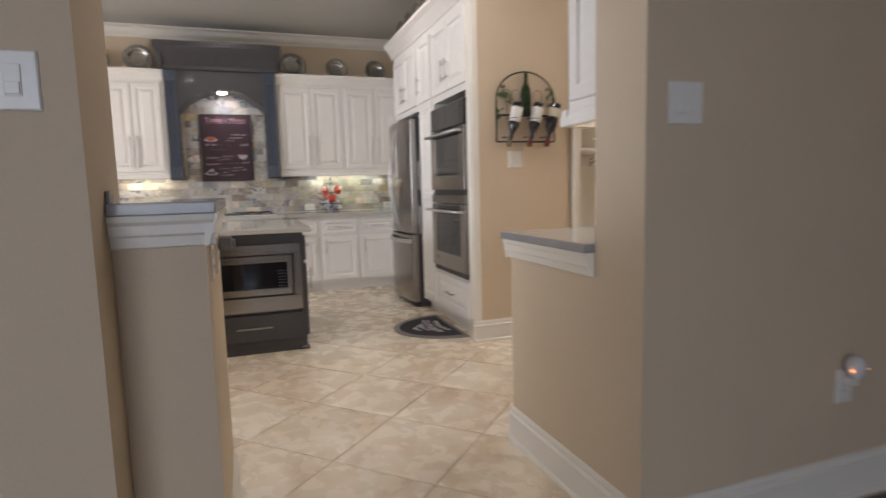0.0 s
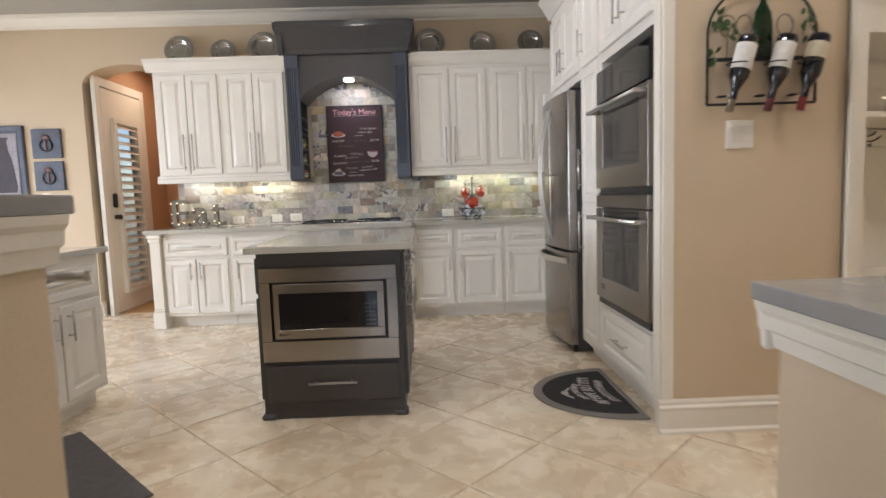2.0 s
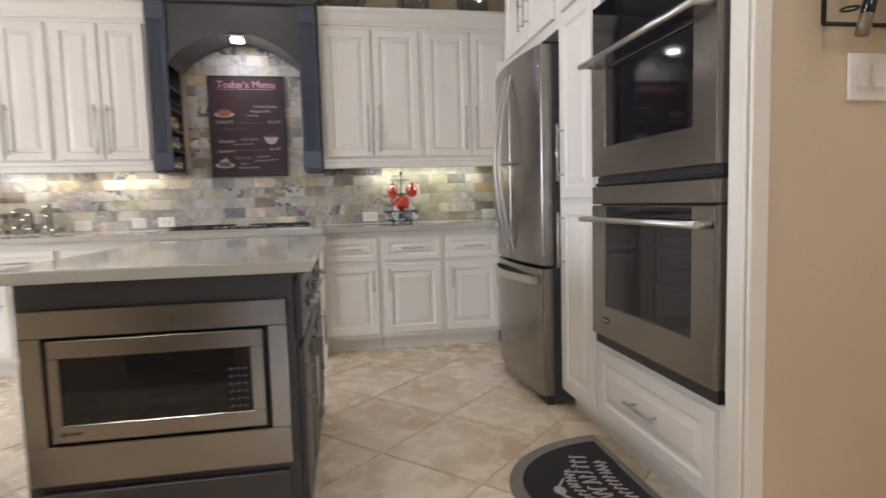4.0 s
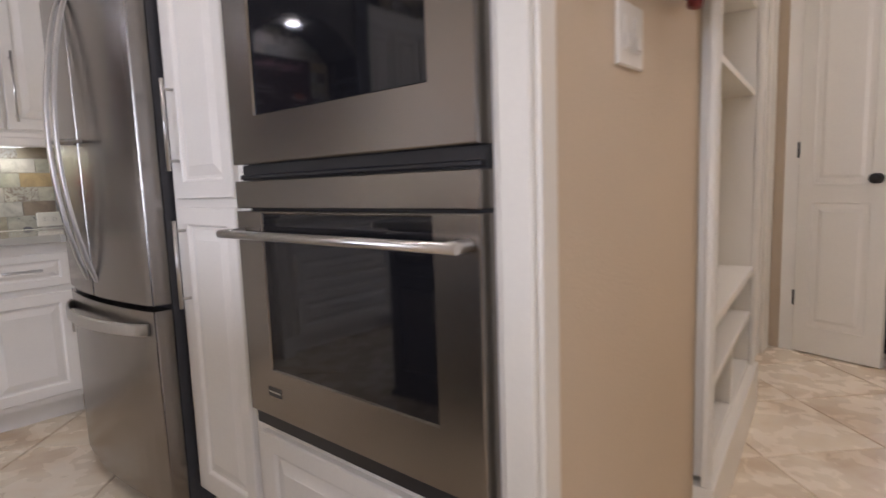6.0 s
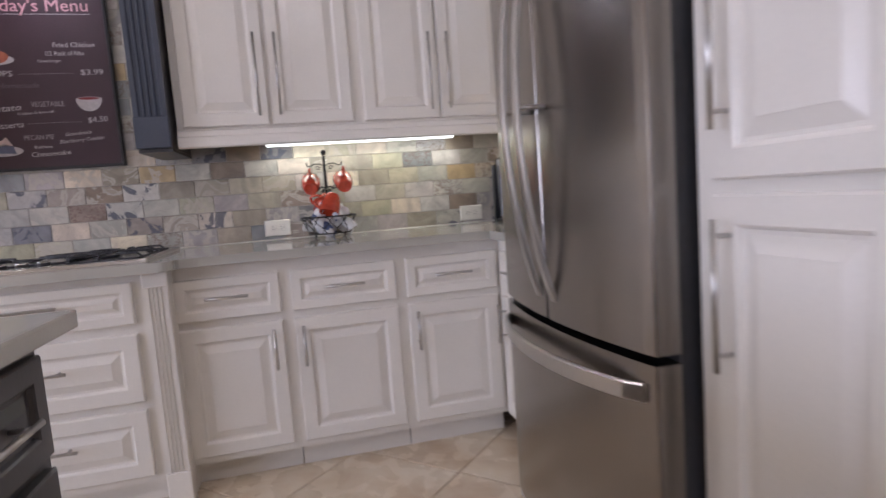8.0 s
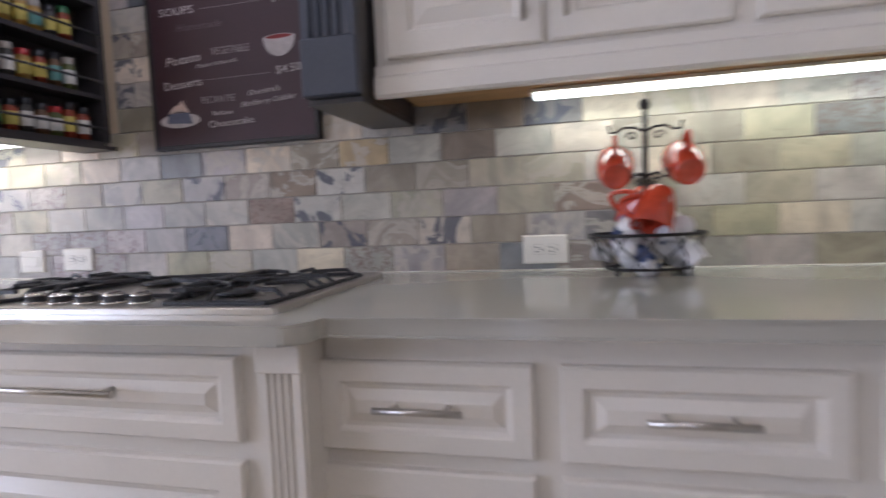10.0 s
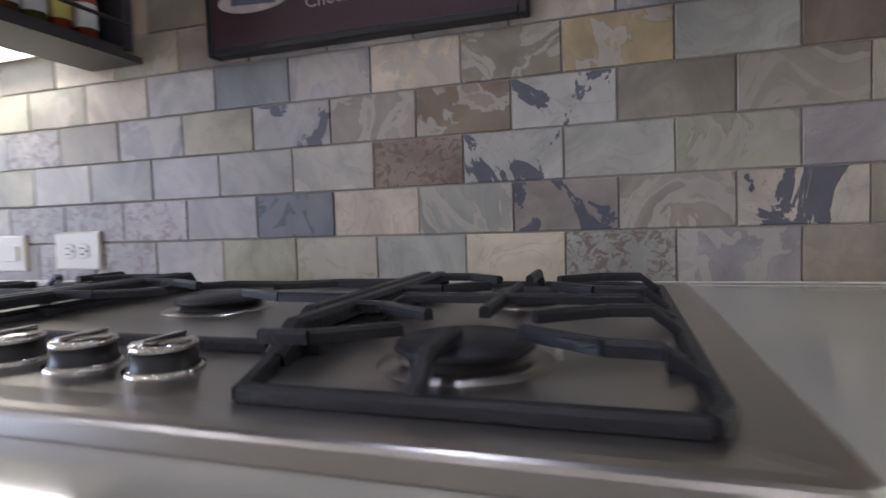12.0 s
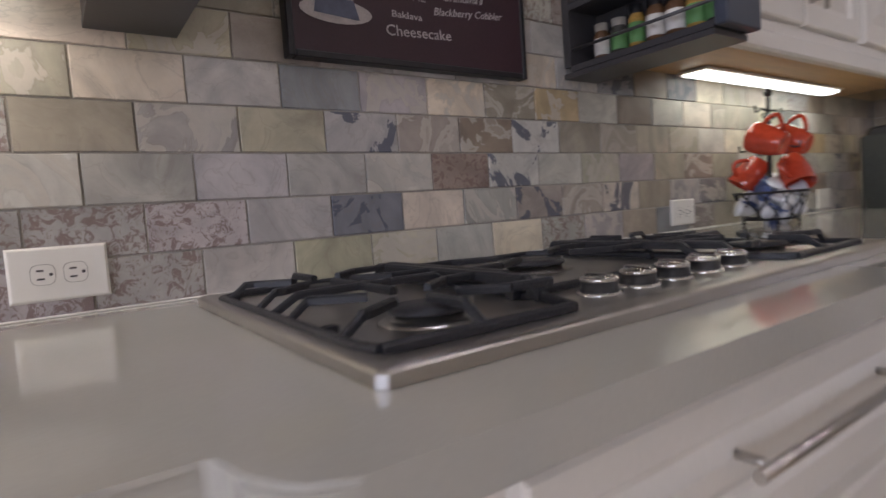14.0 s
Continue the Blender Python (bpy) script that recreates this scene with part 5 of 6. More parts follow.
def mug_mesh(bm, m):
    r, h = 0.046, 0.098
    prof = [(0, 0.004), (r * 0.52, 0.004), (r * 0.58, 0.0), (r * 0.66, 0.001), (r * 0.70, 0.006), (r * 0.84, h * 0.22), (r * 0.95, h * 0.5), (r, h * 0.8), (r * 1.01, h * 0.97), (r * 0.985, h), (r * 0.94, h * 0.97), (r * 0.90, h * 0.6), (r * 0.6, 0.012), (0, 0.010)]
    lathe(bm, prof, 24, m=m)
    pts = [m @ Vector((r * (0.80 + 0.14 * i / 12) + 0.036 * math.sin(math.pi * i / 12) ** 0.8, 0, h * (0.22 + 0.60 * i / 12))) for i in range(13)]
    path_tube(bm, pts, 0.0062, 10)


MTX, MTY = 0.877, 6.682
t = thing("mug_tree", "black wire mug tree standing in a scrolled wire basket", "mug tree", pose(MTX, MTY, CT))
bm = bmesh.new()
path_tube(bm, [(0, 0, 0.02), (0, 0, 0.385)], 0.0065, 8)
lathe(bm, [(0, 0.385), (0.010, 0.39), (0.013, 0.40), (0.009, 0.41), (0, 0.414)], 12)
part("pole", bm, WIRE, t)
for a in (0, 120, 180, 240, 300, 60):
    bm = bmesh.new()
    ca, sa = math.cos(radians(a)), math.sin(radians(a))
    zt = 0.345 if a in (0, 180) else 0.235
    pts = [(0.0, 0.0), (0.02, 0.012), (0.045, 0.014), (0.065, 0.004), (0.078, 0.004), (0.082, 0.022)]
    path_tube(bm, [(u * ca, u * sa, zt - 0.01 + v) for u, v in pts], 0.003, 6)
    sp = [(0.030 + 0.012 * (1 - i / 14) * math.cos(i * 0.6), -0.008 + 0.012 * (1 - i / 14) * math.sin(i * 0.6)) for i in range(12)]
    path_tube(bm, [(u * ca, u * sa, zt - 0.01 + v) for u, v in sp], 0.0022, 5)
    part("hook_arm", bm, WIRE, t)
bm = bmesh.new()


def hoop(bm, rx, ry, z, r, n=36):
    pts = [(rx * math.cos(2 * math.pi * i / n), ry * math.sin(2 * math.pi * i / n), z) for i in range(n + 1)]
    path_tube(bm, pts, r, 6)


hoop(bm, 0.128, 0.092, 0.098, 0.0042)
hoop(bm, 0.095, 0.068, 0.018, 0.0035)
for i in range(4):
    a = math.pi / 4 + i * math.pi / 2
    path_tube(bm, [(0.095 * math.cos(a), 0.068 * math.sin(a), 0.018), (0.098 * math.cos(a), 0.071 * math.sin(a), 0.002)], 0.005, 6)
part("basket", bm, WIRE, t, "black wire basket hoops")
bm = bmesh.new()
for i in range(22):
    a = 2 * math.pi * i / 22
    pts = []
    for k in range(17):
        f = k / 16
        sw = 0.13 * math.sin(f * 2 * math.pi) * (1 if i % 2 else -1)
        pts.append(((0.096 + 0.031 * f) * math.cos(a + sw), (0.069 + 0.022 * f) * math.sin(a + sw), 0.018 + 0.077 * f))
    path_tube(bm, pts, 0.0022, 5)
part("scroll_wire", bm, WIRE, t, kind="stuff")
POD = mat("white_pod_foil", (0.78, 0.78, 0.80), 0.4, vary=0.06)
BLUEP = mat("blue_pod", (0.10, 0.14, 0.30), 0.4)
prng = random.Random(3)
for i in range(52):
    a, q = prng.uniform(0, 6.28), prng.uniform(0.1, 0.84)
    z = prng.uniform(0.03, 0.112)
    def pod(bm):
        lathe(bm, [(0, 0), (0.016, 0), (0.021, 0.038), (0.0245, 0.039), (0.0245, 0.042), (0, 0.042)], 14)
    solid("coffee_pod", "small white coffee pod in the wire basket", "coffee pod",
          pose(MTX + 0.118 * q * math.cos(a), MTY + 0.08 * q * math.sin(a), CT + z, prng.uniform(40, 140), 0, prng.uniform(0, 360)), pod, BLUEP if i % 6 == 0 else POD, "coffee pods")
def mg(bm):
    mug_mesh(bm, pose(0, 0, 0))


def hung(x, y, z, ax, handle):
    """A mug whose middle is at x, y, z; ax points from foot to mouth, handle to the side of the grip."""
    ax = Vector(ax).normalized()
    h = Vector(handle)
    h = (h - ax * h.dot(ax)).normalized()
    side = ax.cross(h)
    o = Vector((x, y, z)) - ax * 0.049
    return Matrix(((h.x, side.x, ax.x, o.x), (h.y, side.y, ax.y, o.y), (h.z, side.z, ax.z, o.z), (0, 0, 0, 1)))


MUGS = [hung(MTX - 0.070, MTY - 0.030, CT + 0.250, (0.05, 0.90, 0.36), (0, 0, 1)), hung(MTX + 0.082, MTY - 0.030, CT + 0.252, (-0.05, 0.90, 0.36), (0, 0, 1)),
        hung(MTX + 0.012, MTY - 0.064, CT + 0.155, (-0.30, -0.42, -0.85), (0, 0.5, 1)),
        hung(MTX - 0.008, MTY + 0.054, CT + 0.160, (-0.35, 0.45, -0.80), (0, -0.4, 1))]
for m in MUGS:
    solid("mug", "glossy red-orange ceramic mug hanging on the wire mug tree", "mug", m, mg, RED, "mugs on the tree")

# coffee maker in the corner
t = thing("coffee_maker", "dark grey pod coffee maker with a lit blue screen", "coffee maker", pose(1.80, 6.52, CT, 0, 0, -32))
DG = mat("dark_silver_plastic", (0.10, 0.10, 0.11), 0.25, 0.5, vary=0.1, bump=0.01, coat=0.4)
TANK = mat("blue_grey_plastic", (0.10, 0.14, 0.24), 0.15, vary=0.1, bump=0, coat=0.4)


def egg(bm, x0, x1, y0, y1, z0, z1, k=0.04, top=1.0):
    pts = []
    n = 28
    for i in range(n):
        a = 2 * math.pi * i / n
        c, s = math.cos(a), math.sin(a)
        e = 0.55
        pts.append(((x0 + x1) / 2 + (x1 - x0) / 2 * math.copysign(abs(c) ** e, c), (y0 + y1) / 2 + (y1 - y0) / 2 * math.copysign(abs(s) ** e, s)))
    cx, cy = (x0 + x1) / 2, (y0 + y1) / 2
    lv = [(1.0, z0), (1.0, z1 - k), (0.985 * top, z1 - k * 0.4), (0.93 * top, z1 - k * 0.1), (0.80 * top, z1)]
    rings = [[bm.verts.new((cx + (x - cx) * s, cy + (y - cy) * s, z)) for x, y in pts] for s, z in lv]
    for u, v in zip(rings, rings[1:]):
        for i in range(n):
            f = bm.faces.new((u[i], u[(i + 1) % n], v[(i + 1) % n], v[i]))
            f.smooth = True
    bm.faces.new(rings[0][::-1])
    bm.faces.new(rings[-1])


bm = bmesh.new()
egg(bm, -0.135, 0.135, 0.0, 0.20, 0.0, 0.325)
part("body", bm, DG, t, "dark silver body")
bm = bmesh.new()
egg(bm, -0.085, 0.085, -0.13, 0.02, 0.0, 0.035, 0.01)
part("drip_tray", bm, BLACK, t, "black drip tray")
bm = bmesh.new()
egg(bm, -0.072, 0.072, -0.10, 0.02, 0.215, 0.325, 0.03)
part("brew_head", bm, DG, t, "rounded brew head")
bm = bmesh.new()
box(bm, -0.052, 0.052, -0.018, -0.0005, 0.04, 0.21)
part("recess", bm, TANK, t, "blue-grey recess")
bm = bmesh.new()
lathe(bm, [(0, 0.0), (0.056, 0.0), (0.060, 0.006), (0.060, 0.016), (0.050, 0.024), (0.034, 0.020), (0.030, 0.018), (0, 0.018)], 28, m=pose(0, -0.093, 0.252, 78))
cf = part("control_face", bm, NICKEL, t, "round silver control face")
bm = bmesh.new()
tube(bm, (0, -0.112, 0.256), (0, -0.121, 0.258), 0.017, 20)
part("button", bm, BLACK, cf)
bm = bmesh.new()
box(bm, -0.046, 0.046, -0.008, 0.008, -0.028, 0.028, 0.006, 2)
bm.transform(pose(0, -0.098, 0.305, -24))
sf = part("screen_frame", bm, NICKEL, t, "silver frame round the screen")
bm = bmesh.new()
box(bm, -0.037, 0.037, -0.0098, -0.0084, -0.019, 0.019)
bm.transform(pose(0, -0.098, 0.305, -24))
part("screen", bm, DISPLAY, sf, "lit blue screen")
bm = bmesh.new()
egg(bm, -0.140, 0.140, -0.01, 0.205, 0.0, 0.022, 0.008)
part("base", bm, BLACK, t, "black base")
bm = bmesh.new()
egg(bm, -0.152, -0.130, 0.03, 0.17, 0.0, 0.29, 0.02)
part("water_tank", bm, mat("smoky_tank_plastic", (0.06, 0.065, 0.065), 0.12, vary=0.1, bump=0, coat=0.4), t, "smoky grey water tank")
for x, m in ((-0.098, DG), (0.062, NICKEL)):
    bm = bmesh.new()
    box(bm, x, x + 0.036, -0.012, -0.0005, 0.035, 0.245, 0.005, 2)
    part("front_pillar", bm, m, t, "dark front strip" if m == DG else "bright silver front strip")

# marquee sign
t = thing("letter_sign", "rustic metal marquee letters spelling Eat, lit by small bulbs", "sign", pose(-1.905, 6.74, CT))
bm = bmesh.new()
box(bm, -0.20, 0.20, -0.03, 0.03, 0.0, 0.008)
part("base", bm, BRONZE, t)
for ch, x, s in (("E", -0.265, 0.385), ("a", -0.055, 0.41), ("t", 0.145, 0.40)):
    lt = text_part("letter", ch, s, LETTER, t, (x, -0.012, 0.010), 0.022, "LEFT")
bm = bmesh.new()
for bx, bz in ((-0.215, 0.04), (-0.215, 0.12), (-0.215, 0.21), (-0.16, 0.215), (-0.11, 0.205), (-0.16, 0.125), (-0.16, 0.03), (-0.11, 0.04), (-0.02, 0.05), (0.03, 0.10), (-0.02, 0.15), (0.06, 0.04), (0.06, 0.13), (0.16, 0.05), (0.165, 0.12), (0.165, 0.18), (0.20, 0.03)):
    lathe(bm, [(0.005, 0), (0.006, 0.006), (0, 0.011)], 8, m=pose(bx * 1.13, -0.036, bz * 1.14, 90))
part("bulb", bm, BULB, t, "small glowing beads: sign bulbs, jar glints", "stuff")

# pewter plates on the cabinets


def plate(label, x, y, z, r, lean=14):
    t = thing("silver_plate", label, "plate", pose(x, y, z, -lean), "plates on the cabinets")
    bm = bmesh.new()
    prof = [(0, 0.0), (r * 0.52, 0.0), (r * 0.60, 0.006), (r * 0.66, 0.022), (r * 0.70, 0.025), (r * 0.97, 0.030), (r, 0.029), (r * 0.99, 0.025), (r * 0.68, 0.018), (r * 0.58, -0.004), (0, -0.004)]
    lathe(bm, prof, 40, m=pose(0, 0, r, 90))
    part("dish", bm, PEWTER, t)
    bm = bmesh.new()
    for i in range(26):
        a = 2 * math.pi * i / 26
        lathe(bm, [(0.0, 0.0), (r * 0.06, 0.001), (r * 0.045, 0.004), (0, 0.006)], 8, m=pose(0, -0.027, r, 90) @ pose(r * 0.84 * math.cos(a), r * 0.84 * math.sin(a), 0))
    part("beading", bm, PEWTER, t, "raised beaded rim", "stuff")
    return t


TOPZ = UZ1 + 0.0675
for x, r in ((-1.955, 0.145), (-1.53, 0.12), (-1.135, 0.155)):
    plate("embossed silver plate leaning on the white wall cabinet", x, 6.70, TOPZ, r)
for x, r in ((0.50, 0.15), (1.02, 0.13), (1.50, 0.13)):
    plate("scalloped silver plate leaning on the white wall cabinet", x, 6.70, TOPZ, r)

# scrolled iron ornament on the tall cabinets
t = thing("iron_ornament", "dark scrolled iron letters standing on the tall white cabinets", "ornament", pose(1.50, 5.05, 2.716))
for k, y in enumerate((-0.62, -0.48, -0.34, -0.20, -0.06, 0.08, 0.22, 0.36, 0.50)):
    bm = bmesh.new()
    s = 1 if k % 2 else -1
    pts = [(0, y + s * 0.05 * math.cos(i * 0.42) * (1 - i / 34), 0.07 + 0.06 * math.sin(i * 0.42) * (1 - i / 34) + i * 0.0015) for i in range(26)]
    path_tube(bm, pts, 0.008, 6)
    path_tube(bm, [(0, y, 0.0), (0, y, 0.12), (0, y + s * 0.03, 0.17)], 0.007, 6)
    part("scroll", bm, BRONZE, t)

# wine rack
t = thing("wine_rack", "arched black iron wine rack with vines on the beige wall", "wine rack", pose(1.905, 3.518, 1.50))
bm = bmesh.new()
RW = 0.242
arc = [(-RW, -0.02, 0.0)] + [(-RW * math.cos(math.pi * i / 20), -0.02, 0.30 + 0.21 * math.sin(math.pi * i / 20)) for i in range(21)] + [(RW, -0.02, 0.0)]
path_tube(bm, arc, 0.006, 8)
path_tube(bm, [(-RW, -0.02, 0), (RW, -0.02, 0)], 0.006, 8)
part("frame", bm, WIRE, t, "black iron frame")
bm = bmesh.new()
box(bm, -RW, RW, -0.026, -0.014, 0.185, 0.20)
part("shelf_bar", bm, WIRE, t)
bm = bmesh.new()
lathe(bm, [(0, 0), (0.042, 0), (0.043, 0.14), (0.036, 0.19), (0.014, 0.23), (0.014, 0.30), (0, 0.30)], 18, m=pose(0, -0.024, 0.2) @ Matrix.Diagonal((1, 0.3, 1, 1)))
part("bottle_silhouette", bm, GREEN, t, "flat green glass bottle")
for x in (-0.155, -0.08, 0.10):
    bm = bmesh.new()
    path_tube(bm, [(x + 0.036 * math.cos(2 * math.pi * i / 20), -0.02, 0.335 + 0.045 * math.sin(2 * math.pi * i / 20)) for i in range(21)], 0.003, 6)
    path_tube(bm, [(x, -0.02, 0.29), (x, -0.02, 0.20)], 0.003, 6)
    part("goblet", bm, BRONZE, t, "wire goblet")
lr = random.Random(9)
bm = bmesh.new()
for cx, cz, n in ((-0.20, 0.36, 16), (-0.14, 0.31, 10), (0.205, 0.35, 16), (-0.22, 0.20, 10), (0.20, 0.28, 6)):
    for i in range(n):
        px, pz = cx + lr.uniform(-0.03, 0.03), cz + lr.uniform(-0.04, 0.04)
        m = pose(px, -0.026 + lr.uniform(-0.01, 0.006), pz, lr.uniform(50, 120), lr.uniform(-40, 40), lr.uniform(0, 360))
        pts = [(0, -0.018), (0.009, -0.005), (0.010, 0.006), (0, 0.02), (-0.010, 0.006), (-0.009, -0.005)]
        vs = [bm.verts.new(m @ Vector((u, v, 0))) for u, v in pts] + [bm.verts.new(m @ Vector((0, 0, 0.004)))]
        for q in range(6):
            bm.faces.new((vs[q], vs[(q + 1) % 6], vs[6]))
part("leaf", bm, LEAF, t, "dull green metal vine leaves", "stuff")
for i, x in enumerate((-0.115, 0.055, 0.20)):
    bm = bmesh.new()
    hx = x - 0.02
    path_tube(bm, [(hx + 0.042 * math.cos(a / 12 * 2 * math.pi), -0.065 + 0.042 * math.sin(a / 12 * 2 * math.pi), 0.165) for a in range(13)], 0.003, 6)
    path_tube(bm, [(hx, -0.02, 0.165), (hx, -0.025, 0.163)], 0.004, 6)
    part("bottle_ring", bm, WIRE, t)
    bm = bmesh.new()
    path_tube(bm, [(hx - 0.055 + 0.02 * math.cos(a / 12 * 2 * math.pi), -0.045 + 0.02 * math.sin(a / 12 * 2 * math.pi), 0.03) for a in range(13)], 0.003, 6)
    part("bottle_ring", bm, WIRE, t)
WINE = [("cream label and gold foil", LABEL, BRONZE), ("white label and dark foil", LABEL, mat("wine_foil", (0.10, 0.01, 0.02), 0.4)), ("cream band and red cap", mat("cream_label", (0.62, 0.57, 0.42), 0.6), mat("red_foil", (0.16, 0.012, 0.012), 0.4))]
for (lab, lm, fm), x in zip(WINE, (1.79, 1.96, 2.105)):
    m = pose(x - 0.045, 3.465, 1.465, 0, 15, 0) @ Matrix.Scale(1.1, 4)
    b = thing("wine_bottle", "dark wine bottle, %s, hung neck-down" % lab, "wine bottle", m, "wine bottles in the rack")
    bm = bmesh.new()
    lathe(bm, [(0, 0.0), (0.0145, 0.0), (0.0145, 0.085), (0.020, 0.10), (0.036, 0.14), (0.0375, 0.16), (0.0375, 0.285), (0.034, 0.295), (0.0, 0.29)], 20)
    part("glass", bm, DARKBOTTLE, b, "dark glass")
    bm = bmesh.new()
    z0, z1 = (0.165, 0.265) if "band" not in lab else (0.20, 0.262)
    lathe(bm, [(0.0377, z0), (0.0381, z0 + 0.001), (0.0381, z1 - 0.001), (0.0377, z1)], 20)
    part("label", bm, lm, b)
    bm = bmesh.new()
    lathe(bm, [(0, -0.002), (0.0152, -0.001), (0.0152, 0.045), (0.0146, 0.046)], 16)
    part("foil", bm, fm, b)

# half-round kitchen mat
t = thing("kitchen_mat", "half-round dark kitchen mat with grey border and white writing", "mat", pose(1.485, 4.08, 0.0012))


def half(bm, rx, ry, z0, z1, x0=0.0, n=30):
    pts = [(x0 - rx * math.sin(math.pi * i / n), -ry * math.cos(math.pi * i / n)) for i in range(n + 1)]
    prism(bm, pts, z0, z1, "z")


bm = bmesh.new()
half(bm, 0.50, 0.41, 0, 0.007)
part("border", bm, MATG, t, "grey border")
bm = bmesh.new()
half(bm, 0.42, 0.345, 0.0072, 0.0085, -0.03)
part("field", bm, MATB, t, "black field")
bm = bmesh.new()
wr = random.Random(4)
for x0, y0, y1, big in ((-0.235, -0.12, 0.11, 0.034), (-0.165, -0.20, 0.20, 0.058), (-0.085, -0.17, 0.17, 0.040)):
    y = y0
    while y < y1:
        wide = big * wr.uniform(0.5, 0.8)
        bow = 0.03 * (1 - (2 * (y - y0) / (y1 - y0) - 1) ** 2)
        pts = [(x0 - bow + big * wr.uniform(-0.5, 0.5), y + wide * u, 0.0086) for u in (0.0, 0.3, 0.6, 0.9)]
        pts[0] = (x0 - bow + big * 0.55, y, 0.0086)
        pts[2] = (x0 - bow - big * 0.55, y + wide * 0.6, 0.0086)
        path_tube(bm, pts, 0.0028 + big * 0.03, 5)
        y += wide * 1.15
path_tube(bm, [(-0.300 - 0.035 * math.sin(i * 0.5), -0.10 + i * 0.022, 0.0086) for i in range(8)], 0.006, 5)
path_tube(bm, [(-0.03, -0.12 + i * 0.024, 0.0086) for i in range(11)], 0.0022, 4)
part("writing", bm, CHALK, t, "white script too worn to read", "stuff")
bm = bmesh.new()
disc(bm, -0.33, 0.02, 0.022, 0.03, 0, 0.001, 14)
bm.transform(pose(0, 0, 0.0098, 90))
part("cup_print", bm, CHALK, t)

# lockers beyond the column
LX0, LX1, LY = 2.302, 3.60, 3.50
t = thing("hall_locker", "cream built-in locker bench with shelves, hooks and shoe cubbies", "locker", pose(LX0, LY, 0, 0, 0, 6.5))
LW = LX1 - LX0
for nm, q in (("side_panel", (0.02, 0.07, 0.002, 0.50, 0.22, 2.36)), ("side_panel", (LW - 0.07, LW - 0.02, 0.002, 0.50, 0.22, 2.36)), ("back_panel", (0.071, LW - 0.071, 0.475, 0.495, 0.22, 2.36)),
              ("seat", (0.071, LW - 0.071, -0.01, 0.474, 0.635, 0.665)), ("shelf", (0.071, LW - 0.071, 0.01, 0.474, 1.43, 1.455)), ("shelf", (0.071, LW - 0.071, 0.01, 0.474, 1.80, 1.825)),
              ("shoe_shelf", (0.071, LW - 0.071, 0.0, 0.474, 0.43, 0.455)), ("bottom_shelf", (0.071, LW - 0.071, 0.0, 0.474, 0.20, 0.22)),
              ("divider", (LW / 2 - 0.012, LW / 2 + 0.013, 0.002, 0.474, 0.2205, 0.4295)), ("base", (0.0, LW, -0.035, 0.494, 0.0, 0.199)), ("top_panel", (0.0, LW, 0.0, 0.494, 2.361, 3.025))):
    bm = bmesh.new()
    box(bm, *q, 0.002)
    part(nm, bm, TRIM, t)
for x in (0, LW - 0.075):
    bm = bmesh.new()
    box(bm, x, x + 0.075, -0.02, 0.0, 0.2, 2.40, 0.003)
    box(bm, x + 0.012, x + 0.022, -0.024, -0.0205, 0.2, 2.40)
    part("face_frame", bm, TRIM, t)
bm = bmesh.new()
box(bm, 0.071, LW - 0.071, 0.455, 0.474, 1.33, 1.42, 0.002)
part("hook_rail", bm, TRIM, t)
for i in range(6):
    x = 0.16 + i * 0.2
    bm = bmesh.new()
    path_tube(bm, [(x, 0.453, 1.36), (x, 0.43, 1.355), (x + 0.012, 0.41, 1.365), (x + 0.03, 0.40, 1.385)], 0.004, 6)
    path_tube(bm, [(x, 0.45, 1.385), (x, 0.42, 1.39), (x, 0.405, 1.405)], 0.004, 6)
    path_tube(bm, [(x, 0.45, 1.34), (x - 0.004, 0.43, 1.33), (x - 0.01, 0.425, 1.345)], 0.004, 6)
    part("coat_hook", bm, WIRE, t, "black double coat hook")
t = thing("candle_jar", "mercury glass jar catching coloured light, on the locker shelf", "jar", pose(2.74, 3.74, 1.4555))
bm = bmesh.new()
lathe(bm, [(0, 0), (0.055, 0), (0.058, 0.01), (0.058, 0.11), (0.052, 0.115), (0.050, 0.105), (0.048, 0.01), (0, 0.008)], 20)
part("jar", bm, CHROME, t)
# glowing beads stand in for the glints of light on the jar
bm = bmesh.new()
for i in range(7):
    a = i * 0.9
    lathe(bm, [(0.0, 0), (0.007, 0.004), (0, 0.010)], 8, (0.059 * math.cos(a), 0.059 * math.sin(a), 0.04 + 0.05 * (i % 2)))
part("bulb", bm, BULB, t, "small glowing beads: sign bulbs, jar glints", "stuff")

# upper cabinet over the east ledge
t = thing("wall_cabinet", "white wall cabinet with a lit underside above the grey ledge", "cabinet", pose(1.95, 1.665, 0, 0, 0, 180), "wall cabinets")
bm = bmesh.new()
box(bm, 0, 0.82, 0.0, 0.352, 1.47, 2.6)
part("body", bm, WHITE, t)
front(t, "door", 0.02, 0.405, 1.50, 2.55)
front(t, "door", 0.415, 0.80, 1.50, 2.55)
bm = bmesh.new()
prism(bm, [(0.02, 1.47), (-0.014, 1.465), (-0.014, 1.45), (-0.024, 1.44), (-0.024, 1.41), (-0.018, 1.405), (0.02, 1.405)], -0.01, 0.845, "x")
prism(bm, [(0.82, 1.47), (0.834, 1.465), (0.834, 1.45), (0.844, 1.44), (0.844, 1.41), (0.838, 1.405), (0.82, 1.405)], 0.0, 0.352, "y")
part("light_rail", bm, WHITE, t)
bm = bmesh.new()
ring_panel(bm, 0.03, 0.32, 1.50, 2.55, door_levels(0.29, 1.05))
